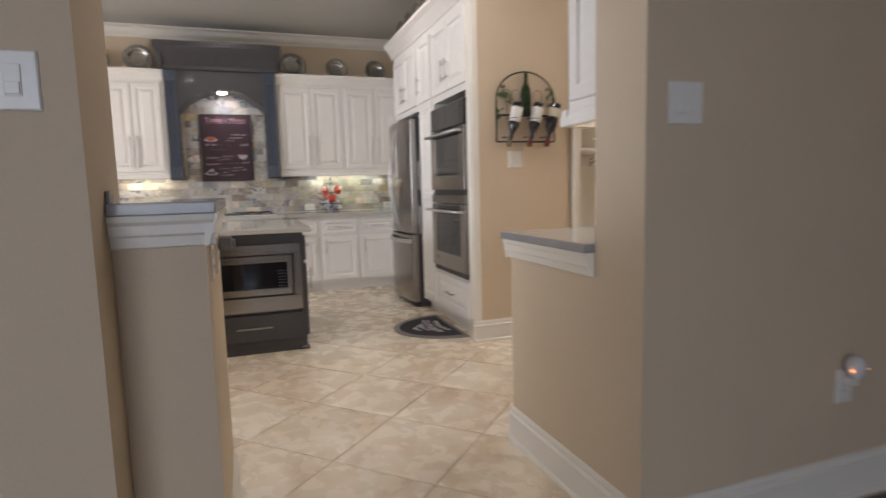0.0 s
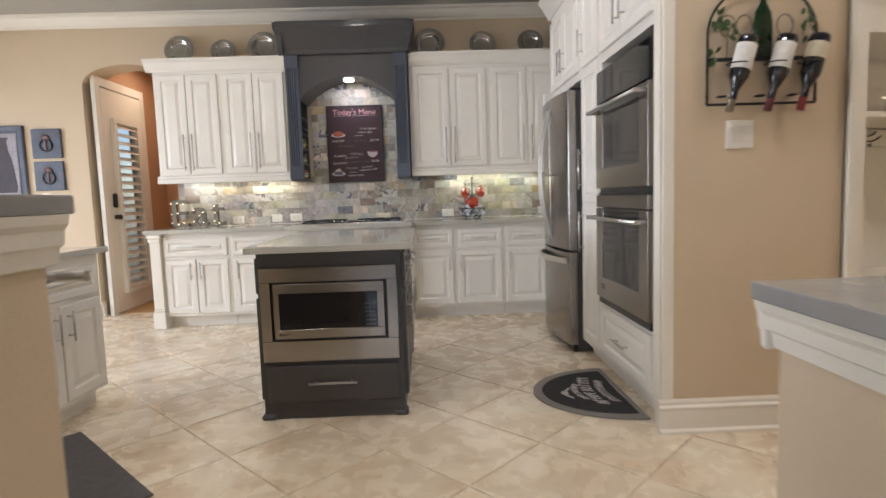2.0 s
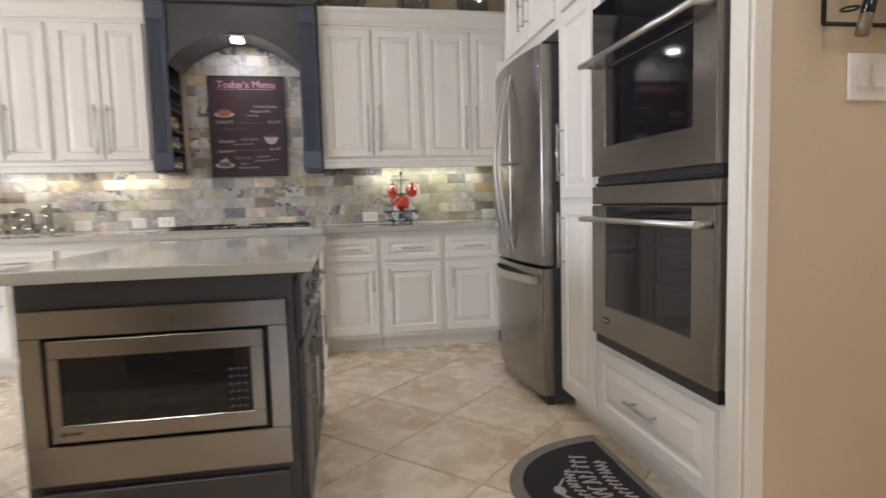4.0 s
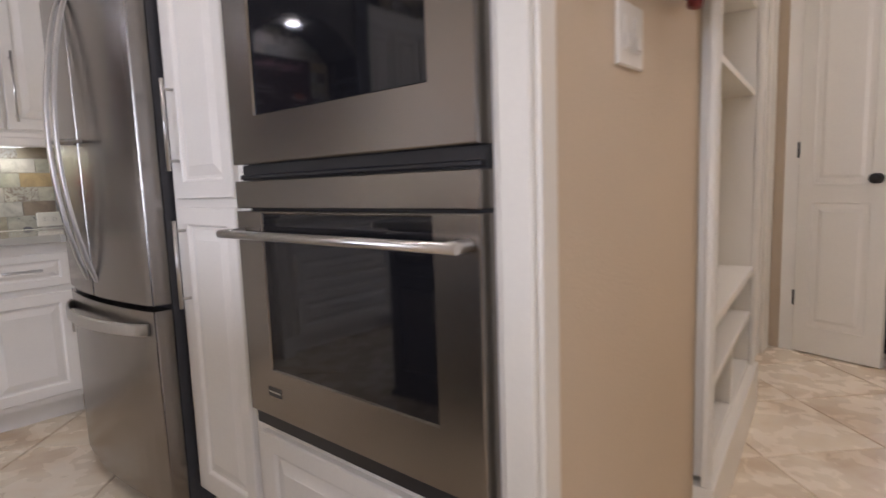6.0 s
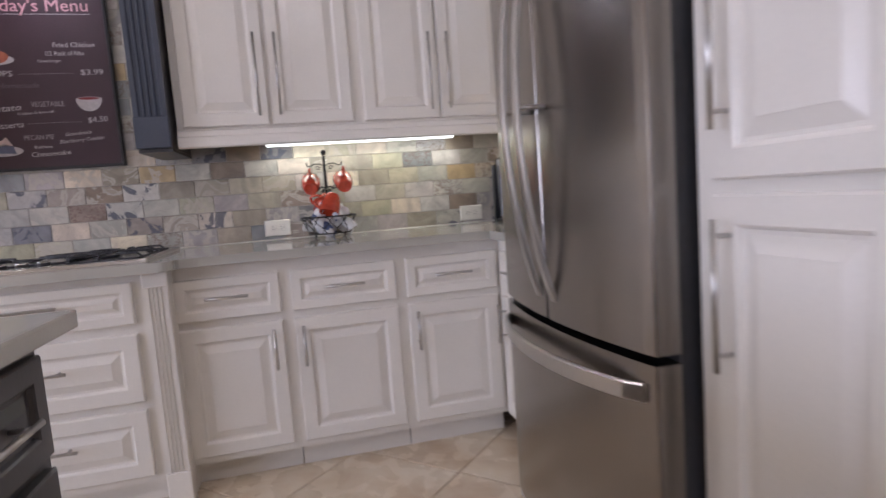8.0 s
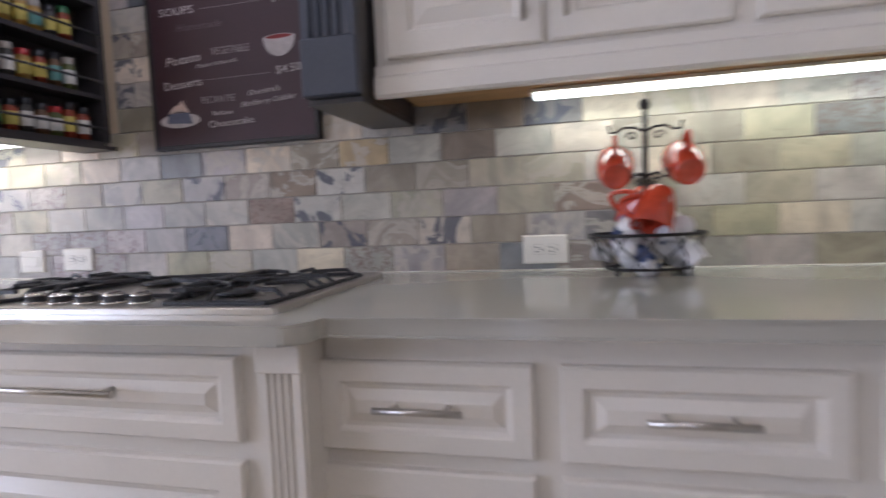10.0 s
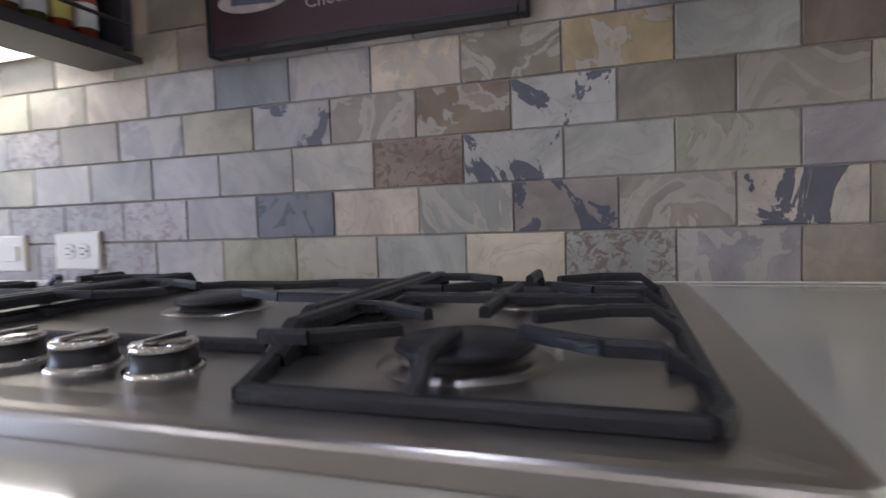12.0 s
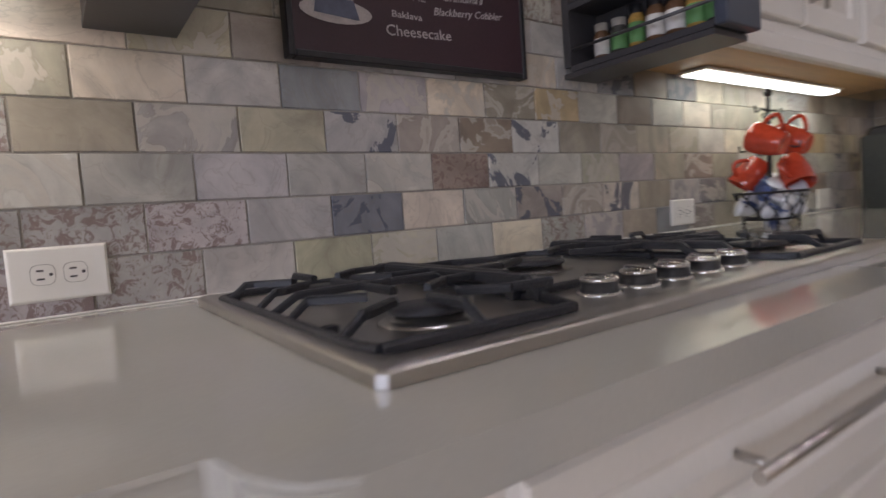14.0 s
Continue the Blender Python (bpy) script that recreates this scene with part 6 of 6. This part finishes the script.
bm.transform(pose(0.82, 0, 0, 0, 0, 90))
part("side_panel", bm, WHITE, t)
strip("lit linear lamp under the white wall cabinet", 0, 0.4, 1.5, 1.45)
bpy.data.objects["under_cabinet_light.004"].matrix_world = pose(1.3, 1.50, 1.466)
area("strip_lamp", (1.5, 1.50, 1.42), (1.5, 1.50, 0), 0.4, 0.05, 3.5, (1, 0.9, 0.7))

# west counter, dishwasher
t = base_cabinet("white two-door base cabinet with a wide drawer above", pose(-1.50, 3.50, 0, 0, 0, 90), 0.78, 0.6,
                 [("drawer_front", 0.04, 0.745, DRZ0, DRZ1, (0.40, 0.755, False), 0.42), ("door", 0.04, 0.385, DZ0, DZ1, (0.34, 0.53, True)), ("door", 0.40, 0.745, DZ0, DZ1, (0.445, 0.53, True))])
t = base_cabinet("white base cabinet with two tall doors beside the charcoal mat", pose(-1.50, 2.60, 0, 0, 0, 90), 0.90, 0.6,
                 [("door", 0.03, 0.44, DZ0, DRZ1, (0.40, 0.62, True)), ("door", 0.45, 0.87, DZ0, DRZ1, (0.49, 0.62, True))])


def wtop(bm):
    box(bm, -2.16, -1.47, 1.985, 4.35, CT - SLAB, CT, 0.004, 2)


t = thing("worktop", "pale grey-beige quartz worktop on the sink-side cabinets", "countertop")
bm = bmesh.new()
wtop(bm)
part("slab", bm, QUARTZ, t)
t = thing("travel_mug", "black tapered cup with a handle on the quartz worktop", "cup", pose(-1.85, 4.16, CT + 0.0005))
bm = bmesh.new()
lathe(bm, [(0, 0), (0.085, 0), (0.095, 0.15), (0.09, 0.15), (0.08, 0.01), (0, 0.008)], 28)
part("cup_body", bm, BLACK, t)
bm = bmesh.new()
path_tube(bm, [(0.088 + 0.035 * math.sin(math.pi * i / 10), 0, 0.03 + 0.09 * i / 10) for i in range(11)], 0.006, 8)
part("handle", bm, BLACK, t)
t = thing("dishwasher", "dark stainless dishwasher with a round bar handle behind the bar", "dishwasher", pose(-0.285, 1.985, 0, 0, 0, 180))
bm = bmesh.new()
box(bm, 0, 0.60, -0.035, -0.002, 0.10, 1.06, 0.004)
part("door", bm, STEEL, t)
bm = bmesh.new()
tube(bm, (-0.03, -0.145, 1.005), (0.60, -0.145, 1.005), 0.011, 12)
for x in (0.03, 0.56):
    tube(bm, (x, -0.036, 1.005), (x, -0.145, 1.005), 0.010, 10)
part("handle", bm, NICKEL, t, "steel bar handle")
solid("floor_mat", "flat charcoal mat laid askew on the tiles by the cabinets", "mat", pose(-1.385, 3.82, 0.0012, 0, 0, -44), lambda bm: box(bm, 0, 0.95, -0.55, 0, 0, 0.008, 0.003), mat("charcoal_rubber", (0.09, 0.085, 0.085), 0.8, vary=0.25, scale=25, fine=200, bump=0.4))

# pictures
FRB = mat("slate_blue_frame", (0.07, 0.08, 0.11), 0.5, vary=0.3, scale=12, bump=0.15)
ART = mat("grey_canvas", (0.30, 0.28, 0.30), 0.7, vary=0.35, scale=5, bump=0.1)
URN = mat("dark_urn_paint", (0.035, 0.025, 0.03), 0.6, vary=0.4, scale=9, bump=0.1)
t = thing("framed_picture", "framed picture of a dark urn in a slate blue frame", "picture", pose(-3.90, BACK - 0.002, 1.59))
bm = bmesh.new()
ring_panel(bm, -0.29, 0.29, -0.395, 0.395, [(0, -0.03), (0.01, -0.035), (0.045, -0.028), (0.06, -0.016), (0.065, -0.014)])
part("frame", bm, FRB, t)
bm = bmesh.new()
box(bm, -0.215, 0.215, -0.020, -0.0145, -0.32, 0.32)
part("canvas", bm, ART, t)
bm = bmesh.new()
u = [(-0.11, -0.27), (0.11, -0.27), (0.12, -0.2), (0.09, 0.05), (0.055, 0.16), (0.05, 0.25), (0.075, 0.28), (-0.075, 0.28), (-0.05, 0.25), (-0.055, 0.16), (-0.09, 0.05), (-0.12, -0.2)]
prism(bm, [(x + 0.07, z) for x, z in u], -0.0225, -0.0205, "y")
part("painted_urn", bm, URN, t)
for z in (1.80, 1.475):
    t = thing("wall_plaque", "square slate blue wall plaque with a ring-shaped knocker relief", "plaque", pose(-3.385, BACK - 0.002, z), "wall plaques")
    bm = bmesh.new()
    box(bm, -0.145, 0.145, -0.03, 0, -0.145, 0.145, 0.004)
    part("panel", bm, FRB, t)
    bm = bmesh.new()
    path_tube(bm, [(0.06 * math.cos(2 * math.pi * i / 20), -0.036, -0.02 + 0.06 * math.sin(2 * math.pi * i / 20)) for i in range(21)], 0.009, 8)
    part("ring", bm, IRON, t)
    bm = bmesh.new()
    for i in range(9):
        a = math.pi * i / 8
        path_tube(bm, [(0, -0.036, 0.04), (0.045 * math.cos(a), -0.036, 0.045 + 0.045 * math.sin(a))], 0.007, 6)
    path_tube(bm, [(0, -0.036, 0.04), (0, -0.036, -0.06)], 0.011, 8)
    part("ornament", bm, mat("dusty_rose_metal", (0.20, 0.13, 0.12), 0.5, 0.3) if z > 1.7 else bpy.data.materials["dusty_rose_metal"], t)

# arch door with shutter
t = thing("door_patio", "cream patio door with a louvred shutter, closed, with dark handle", "door", pose(-2.93, 6.99, 0.015, 0, 0, 90))
t["kind"] = "structure"
DW = 0.80
bm = bmesh.new()
gx0, gx1, gz0, gz1 = 0.20, 0.62, 0.24, 2.02
box(bm, 0, gx0, -0.02, 0.02, 0, 2.36)
box(bm, gx1, DW, -0.02, 0.02, 0, 2.36)
box(bm, gx0, gx1, -0.02, 0.02, 0, gz0)
box(bm, gx0, gx1, -0.02, 0.02, gz1, 2.36)
part("leaf", bm, TRIM, t)
bm = bmesh.new()
for q in ((gx0 - 0.05, gx0 - 0.0, gz0 - 0.05, gz1 + 0.05), (gx1, gx1 + 0.05, gz0 - 0.05, gz1 + 0.05), (gx0 + 0.0005, gx1 - 0.0005, gz0 - 0.05, gz0), (gx0 + 0.0005, gx1 - 0.0005, gz1, gz1 + 0.05)):
    box(bm, q[0], q[1], -0.06, -0.0205, q[2], q[3], 0.002)
part("shutter_frame", bm, TRIM, t)
n = 21
for i in range(n):
    z = gz0 + 0.03 + (gz1 - gz0 - 0.06) * i / (n - 1)
    bm = bmesh.new()
    box(bm, gx0 + 0.002, gx1 - 0.002, -0.034, 0.034, -0.004, 0.004, 0.003)
    bm.transform(pose(0, -0.035, z, 38))
    part("louvre", bm, TRIM, t)
bm = bmesh.new()
box(bm, gx0, gx1, 0.0, 0.004, gz0, gz1)
pn = part("pane", bm, PANE, t)
pn.visible_shadow = False
bm = bmesh.new()
tube(bm, (0.09, -0.021, 1.02), (0.09, -0.05, 1.02), 0.024, 16)
lathe(bm, [(0.010, 0), (0.014, 0.01), (0.028, 0.025), (0.026, 0.045), (0, 0.052)], 16, m=pose(0.09, -0.04, 1.02, 90))
part("door_handle", bm, WIRE, t, "dark bronze knob")
bm = bmesh.new()
box(bm, 0.055, 0.125, -0.045, -0.0205, 1.12, 1.27, 0.01)
part("lock", bm, WIRE, t, "dark electronic lock")
skirting("trim_arch_door", [("y", -2.90, 6.84, 6.85, 1)], 0.01)
struct("trim_door_casing", lambda bm: (box(bm, -2.95, -2.91, 6.90, 6.985, 0, 2.39), box(bm, -2.95, -2.91, 7.795, 7.88, 0, 2.39), box(bm, -2.95, -2.91, 6.90, 7.88, 2.39, 2.48), box(bm, -2.52, -2.43, 8.37, 8.40, 0, 2.1), box(bm, -2.43, -2.2, 8.37, 8.40, 2.02, 2.1)), TRIM)

# french doors to the study
for hy, s, lab in ((3.62, -1, "white two-panel door leaf standing ajar, with a dark knob"), (2.68, 1, "white two-panel door leaf standing ajar, with a dark knob")):
    ang = -90 - 18 if s < 0 else 90 + 18
    t = thing("door_study", lab, "door", pose(4.60, hy, 0.008, 0, 0, ang))
    t["kind"] = "structure"
    bm = bmesh.new()
    w = 0.455
    side = -1 if s < 0 else 1
    box(bm, 0, w, -0.017, 0.017, 0, 2.40)
    part("leaf", bm, TRIM, t)
    for z0, z1 in ((0.16, 0.90), (1.00, 2.25)):
        for f in (1, -1):
            bm = bmesh.new()
            ring_panel(bm, 0.08, w - 0.08, z0, z1, [(0.0, -0.006), (0.010, -0.001), (0.035, -0.001), (0.055, -0.007)], -0.0)
            if f < 0:
                bm.transform(pose(w, 0, 0, 0, 0, 180))
            bm.transform(Matrix.Translation((0, -0.0172 * f, 0)))
            part("panel", bm, TRIM, t)
    for z in (0.28, 1.16, 2.05):
        bm = bmesh.new()
        tube(bm, (-0.004, 0.020 * side, z), (-0.004, 0.020 * side, z + 0.09), 0.006, 10)
        part("hinge", bm, WIRE, t, "dark bronze hinge")
    for f in (-1, 1):
        bm = bmesh.new()
        lathe(bm, [(0.028, 0), (0.028, 0.005), (0.010, 0.010), (0.011, 0.022), (0.028, 0.035), (0.027, 0.052), (0, 0.060)], 18, m=pose(w - 0.055, 0.017 * f, 1.03, -90 * f))
        part("door_knob", bm, WIRE, t, "dark bronze knob")
struct("trim_study_casing", lambda bm: (box(bm, 4.595, 4.62, 3.625, 3.70, 0, 2.45), box(bm, 4.595, 4.62, 2.60, 2.675, 0, 2.45), box(bm, 4.595, 4.62, 2.60, 3.70, 2.45, 2.53)), TRIM)


def closet(bm):
    w = 0.62
    box(bm, 0, w, -0.03, 0, 0, 2.40)


t = thing("door_closet", "white two-panel closet door beside the lockers, closed", "door", pose(3.80, 3.795, 0.008))
t["kind"] = "structure"
bm = bmesh.new()
box(bm, 0, 0.62, -0.02, 0.0, 0, 2.4)
part("leaf", bm, TRIM, t)
for z0, z1 in ((0.16, 0.90), (1.00, 2.25)):
    bm = bmesh.new()
    ring_panel(bm, 0.10, 0.52, z0, z1, [(0.0, -0.006), (0.010, -0.001), (0.035, -0.001), (0.055, -0.007)])
    bm.transform(Matrix.Translation((0, -0.0202, 0)))
    part("panel", bm, TRIM, t)
struct("trim_closet_casing", lambda bm: (box(bm, 3.64, 3.795, 3.755, 3.798, 0, 2.45), box(bm, 4.425, 4.592, 3.755, 3.798, 0, 2.45), box(bm, 3.64, 4.592, 3.755, 3.798, 2.451, 2.53)), TRIM)

# study window with blinds
SLAT = mat("dark_blind_slat", (0.10, 0.075, 0.06), 0.5, vary=0.1)
t = thing("window_study", "dark study window with pale horizontal blinds, daylight behind", "window", pose(6.28, 3.0, 0.9, 0, 0, -90))
t["kind"] = "structure"
bm = bmesh.new()
for q in ((-0.45, -0.38, 0, 1.3), (0.38, 0.45, 0, 1.3), (-0.379, 0.379, 0, 0.07), (-0.379, 0.379, 1.23, 1.3)):
    box(bm, q[0], q[1], -0.03, 0.03, q[2], q[3])
part("window_frame", bm, WOODF, t)
for i in range(24):
    bm = bmesh.new()
    box(bm, -0.375, 0.375, -0.02, 0.02, -0.0015, 0.0015)
    bm.transform(pose(0, -0.045, 0.09 + i * 0.048, 25))
    part("slat", bm, SLAT, t)
area("window_light_study", (6.26, 3.0, 1.55), (0, 3.0, 1.5), 0.7, 1.1, 4, DAY)

# recessed lamps, with the added ones over the corridor and in the hall
for lx, ly, lz in [(a, b2, CEILZ) for a, b2 in LAMPS] + [(-2.5, 7.65, 2.75)]:
    t = thing("recessed_light", "white recessed ceiling lamp, lit", "ceiling light", pose(lx, ly, lz - 0.0005), "recessed ceiling lights")
    bm = bmesh.new()
    lathe(bm, [(0.075, -0.002), (0.10, -0.004), (0.102, -0.001), (0.075, 0.0)], 28)
    part("trim_ring", bm, TRIM, t)
    bm = bmesh.new()
    lathe(bm, [(0.0, -0.0015), (0.074, -0.0015)], 24)
    ln = part("lens", bm, LENS, t, "lit lens")

# floor tiles, laid diagonally
def floor_tiles():
    t, g = TREC - 0.0045, 0.0
    bm = bmesh.new()
    h = t / 2
    box(bm, -h, h, -h, h, -0.02, 0.0)
    bmesh.ops.bevel(bm, geom=[e for e in bm.edges if e.verts[0].co.z > -0.001 and e.verts[1].co.z > -0.001], offset=0.0025, segments=1, affect="EDGES")
    me = finish(bm, "tile", TRAV)
    fl = bpy.data.objects["floor"]
    D = TDIAG
    cells = []
    for i in range(-14, 15):
        for j in range(-14, 20):
            x, y = 0.54 + (i - j) * D / 2, 3.12 + D / 2 + (i + j) * D / 2
            if -4.2 < x < 4.9 and 0.9 < y < 7.4 and not (x < -3.1 and y > 7.0):
                cells.append((x, y))
    rest = bmesh.new()
    near = sorted(cells, key=lambda c: (c[0] - 0.4) ** 2 + (c[1] - 3.5) ** 2)
    for n, (x, y) in enumerate(near):
        if n < 290:
            ob = new("tile", me)
            ob.parent = fl
            ob.matrix_local = pose(x, y, random.uniform(-0.0006, 0.0006), 0, 0, 45 + 90 * random.randrange(4))
        else:
            c = bmesh.new()
            box(c, -h, h, -h, h, -0.02, 0.0)
            c.transform(pose(x, y, 0, 0, 0, 45))
            tm = bpy.data.meshes.new("t")
            c.to_mesh(tm)
            c.free()
            rest.from_mesh(tm)
    part("far_tiles", rest, TRAV, fl, kind="stuff")


floor_tiles()

# slate tiles of the backsplash
TONES = {"cream": (0.60, 0.54, 0.45), "grey": (0.38, 0.37, 0.345), "taupe": (0.32, 0.285, 0.24), "blue": (0.23, 0.24, 0.255), "lilac": (0.43, 0.405, 0.395), "gold": (0.44, 0.34, 0.20), "sage": (0.42, 0.40, 0.31), "brown": (0.25, 0.205, 0.165), "pale": (0.48, 0.465, 0.43), "slate": (0.19, 0.185, 0.18)}
PICK = ["cream", "pale", "pale", "pale", "grey", "grey", "grey", "taupe", "taupe", "blue", "lilac", "lilac", "sage", "brown", "gold", "pale"]
# the rows that the walk passes close by: from the first column, tone and figure (plain, blot, swirl, crackle)
FIGURE = {"": 0.2, "*": 0.5, "~": 0.75, "^": 1.0}
ROWS = {0: (-8, "grey lilac^ lilac^ pale sage sage~ grey cream grey^ lilac~ taupe blue taupe~ taupe grey lilac"),
        1: (-8, "pale grey^ grey^ lilac^ lilac blue* cream grey~ taupe* taupe~ cream* taupe grey~ slate~ sage sage"),
        2: (-8, "sage pale~ grey lilac grey pale~ brown^ pale* pale sage~ lilac sage brown~ sage pale sage"),
        3: (-8, "pale* pale^ taupe grey~ sage grey* taupe~ brown~ pale* taupe taupe~ sage sage~ pale cream taupe"),
        4: (-8, "sage sage~ cream pale blue lilac~ cream~ taupe~ gold~ pale brown pale cream sage~ sage sage"),
        5: (-8, "sage* taupe cream sage~ taupe grey pale lilac cream~ grey~ blue* brown slate* cream sage~ cream")}
KNOWN = {(r, k0 + n): (w.rstrip("*~^"), FIGURE[w[-1] if w[-1] in "*~^" else ""]) for r, (k0, line) in ROWS.items() for n, w in enumerate(line.split())}


def slate_tiles():
    rng = random.Random(11)
    P, Z, G = 0.1555, 0.0785, 0.0028
    host = struct("backsplash", lambda bm: (box(bm, -2.12, 2.19, BACK - 0.0085, BACK - 0.001, 0.9145, 1.388), box(bm, -0.735, 0.165, BACK - 0.0085, BACK - 0.001, 1.3885, 2.30)), GROUT)
    side = struct("backsplash_return", lambda bm: box(bm, 2.191, 2.199, 5.75, 6.83, 0.9145, 1.388), GROUT)
    cache = {}

    def tile_mesh(w, h):
        k = (round(w, 3), round(h, 3))
        if k not in cache:
            bm = bmesh.new()
            a, b2 = w / 2, h / 2
            ring_panel(bm, -a, a, -b2, b2, [(0, -0.0085), (0.0012, -0.0098)])
            cache[k] = finish(bm, "tile", SLATE)
        return cache[k]

    def lay(host, x, y, z, w, h, turn, tone, figure=0.2):
        ob = new("tile", tile_mesh(w, h))
        ob.parent = host
        ob.matrix_local = pose(x, y, z, rng.uniform(-0.25, 0.25), 0, turn)
        c = TONES[tone]
        k = rng.uniform(0.92, 1.10)
        ob.color = (c[0] * k, c[1] * k * rng.uniform(0.97, 1.03), c[2] * k * rng.uniform(0.94, 1.06), figure)

    for r in range(18):
        z0 = 0.9155 + r * Z
        lo, hi = (-2.12, 2.185) if r < 6 else (-0.73, 0.16)
        shift = -0.04 + (0 if r % 2 else P / 2)
        for k in range(-15, 16):
            a, b2 = max(lo, shift + k * P), min(hi, shift + (k + 1) * P)
            if b2 - a < 0.02:
                continue
            guess = (rng.choice(PICK), rng.choice((0.2, 0.2, 0.2, 0.5, 0.75, 0.75, 1.0)))
            tone, figure = KNOWN.get((r, k), guess)
            lay(host, (a + b2) / 2, BACK - 0.0025 + rng.uniform(-0.001, 0.001), z0 + (Z - G) / 2, b2 - a - G, Z - G, 0, tone, figure)
        if r < 6:
            for k in range(8):
                a, b2 = max(5.76, 5.70 + (r % 2) * P / 2 + k * P), min(6.825, 5.70 + (r % 2) * P / 2 + (k + 1) * P)
                if b2 - a > 0.03:
                    lay(side, 2.1945, (a + b2) / 2, z0 + (Z - G) / 2, b2 - a - G, Z - G, -90, rng.choice(["gold", "taupe", "sage", "brown"]), rng.choice((0.2, 0.75)))


slate_tiles()
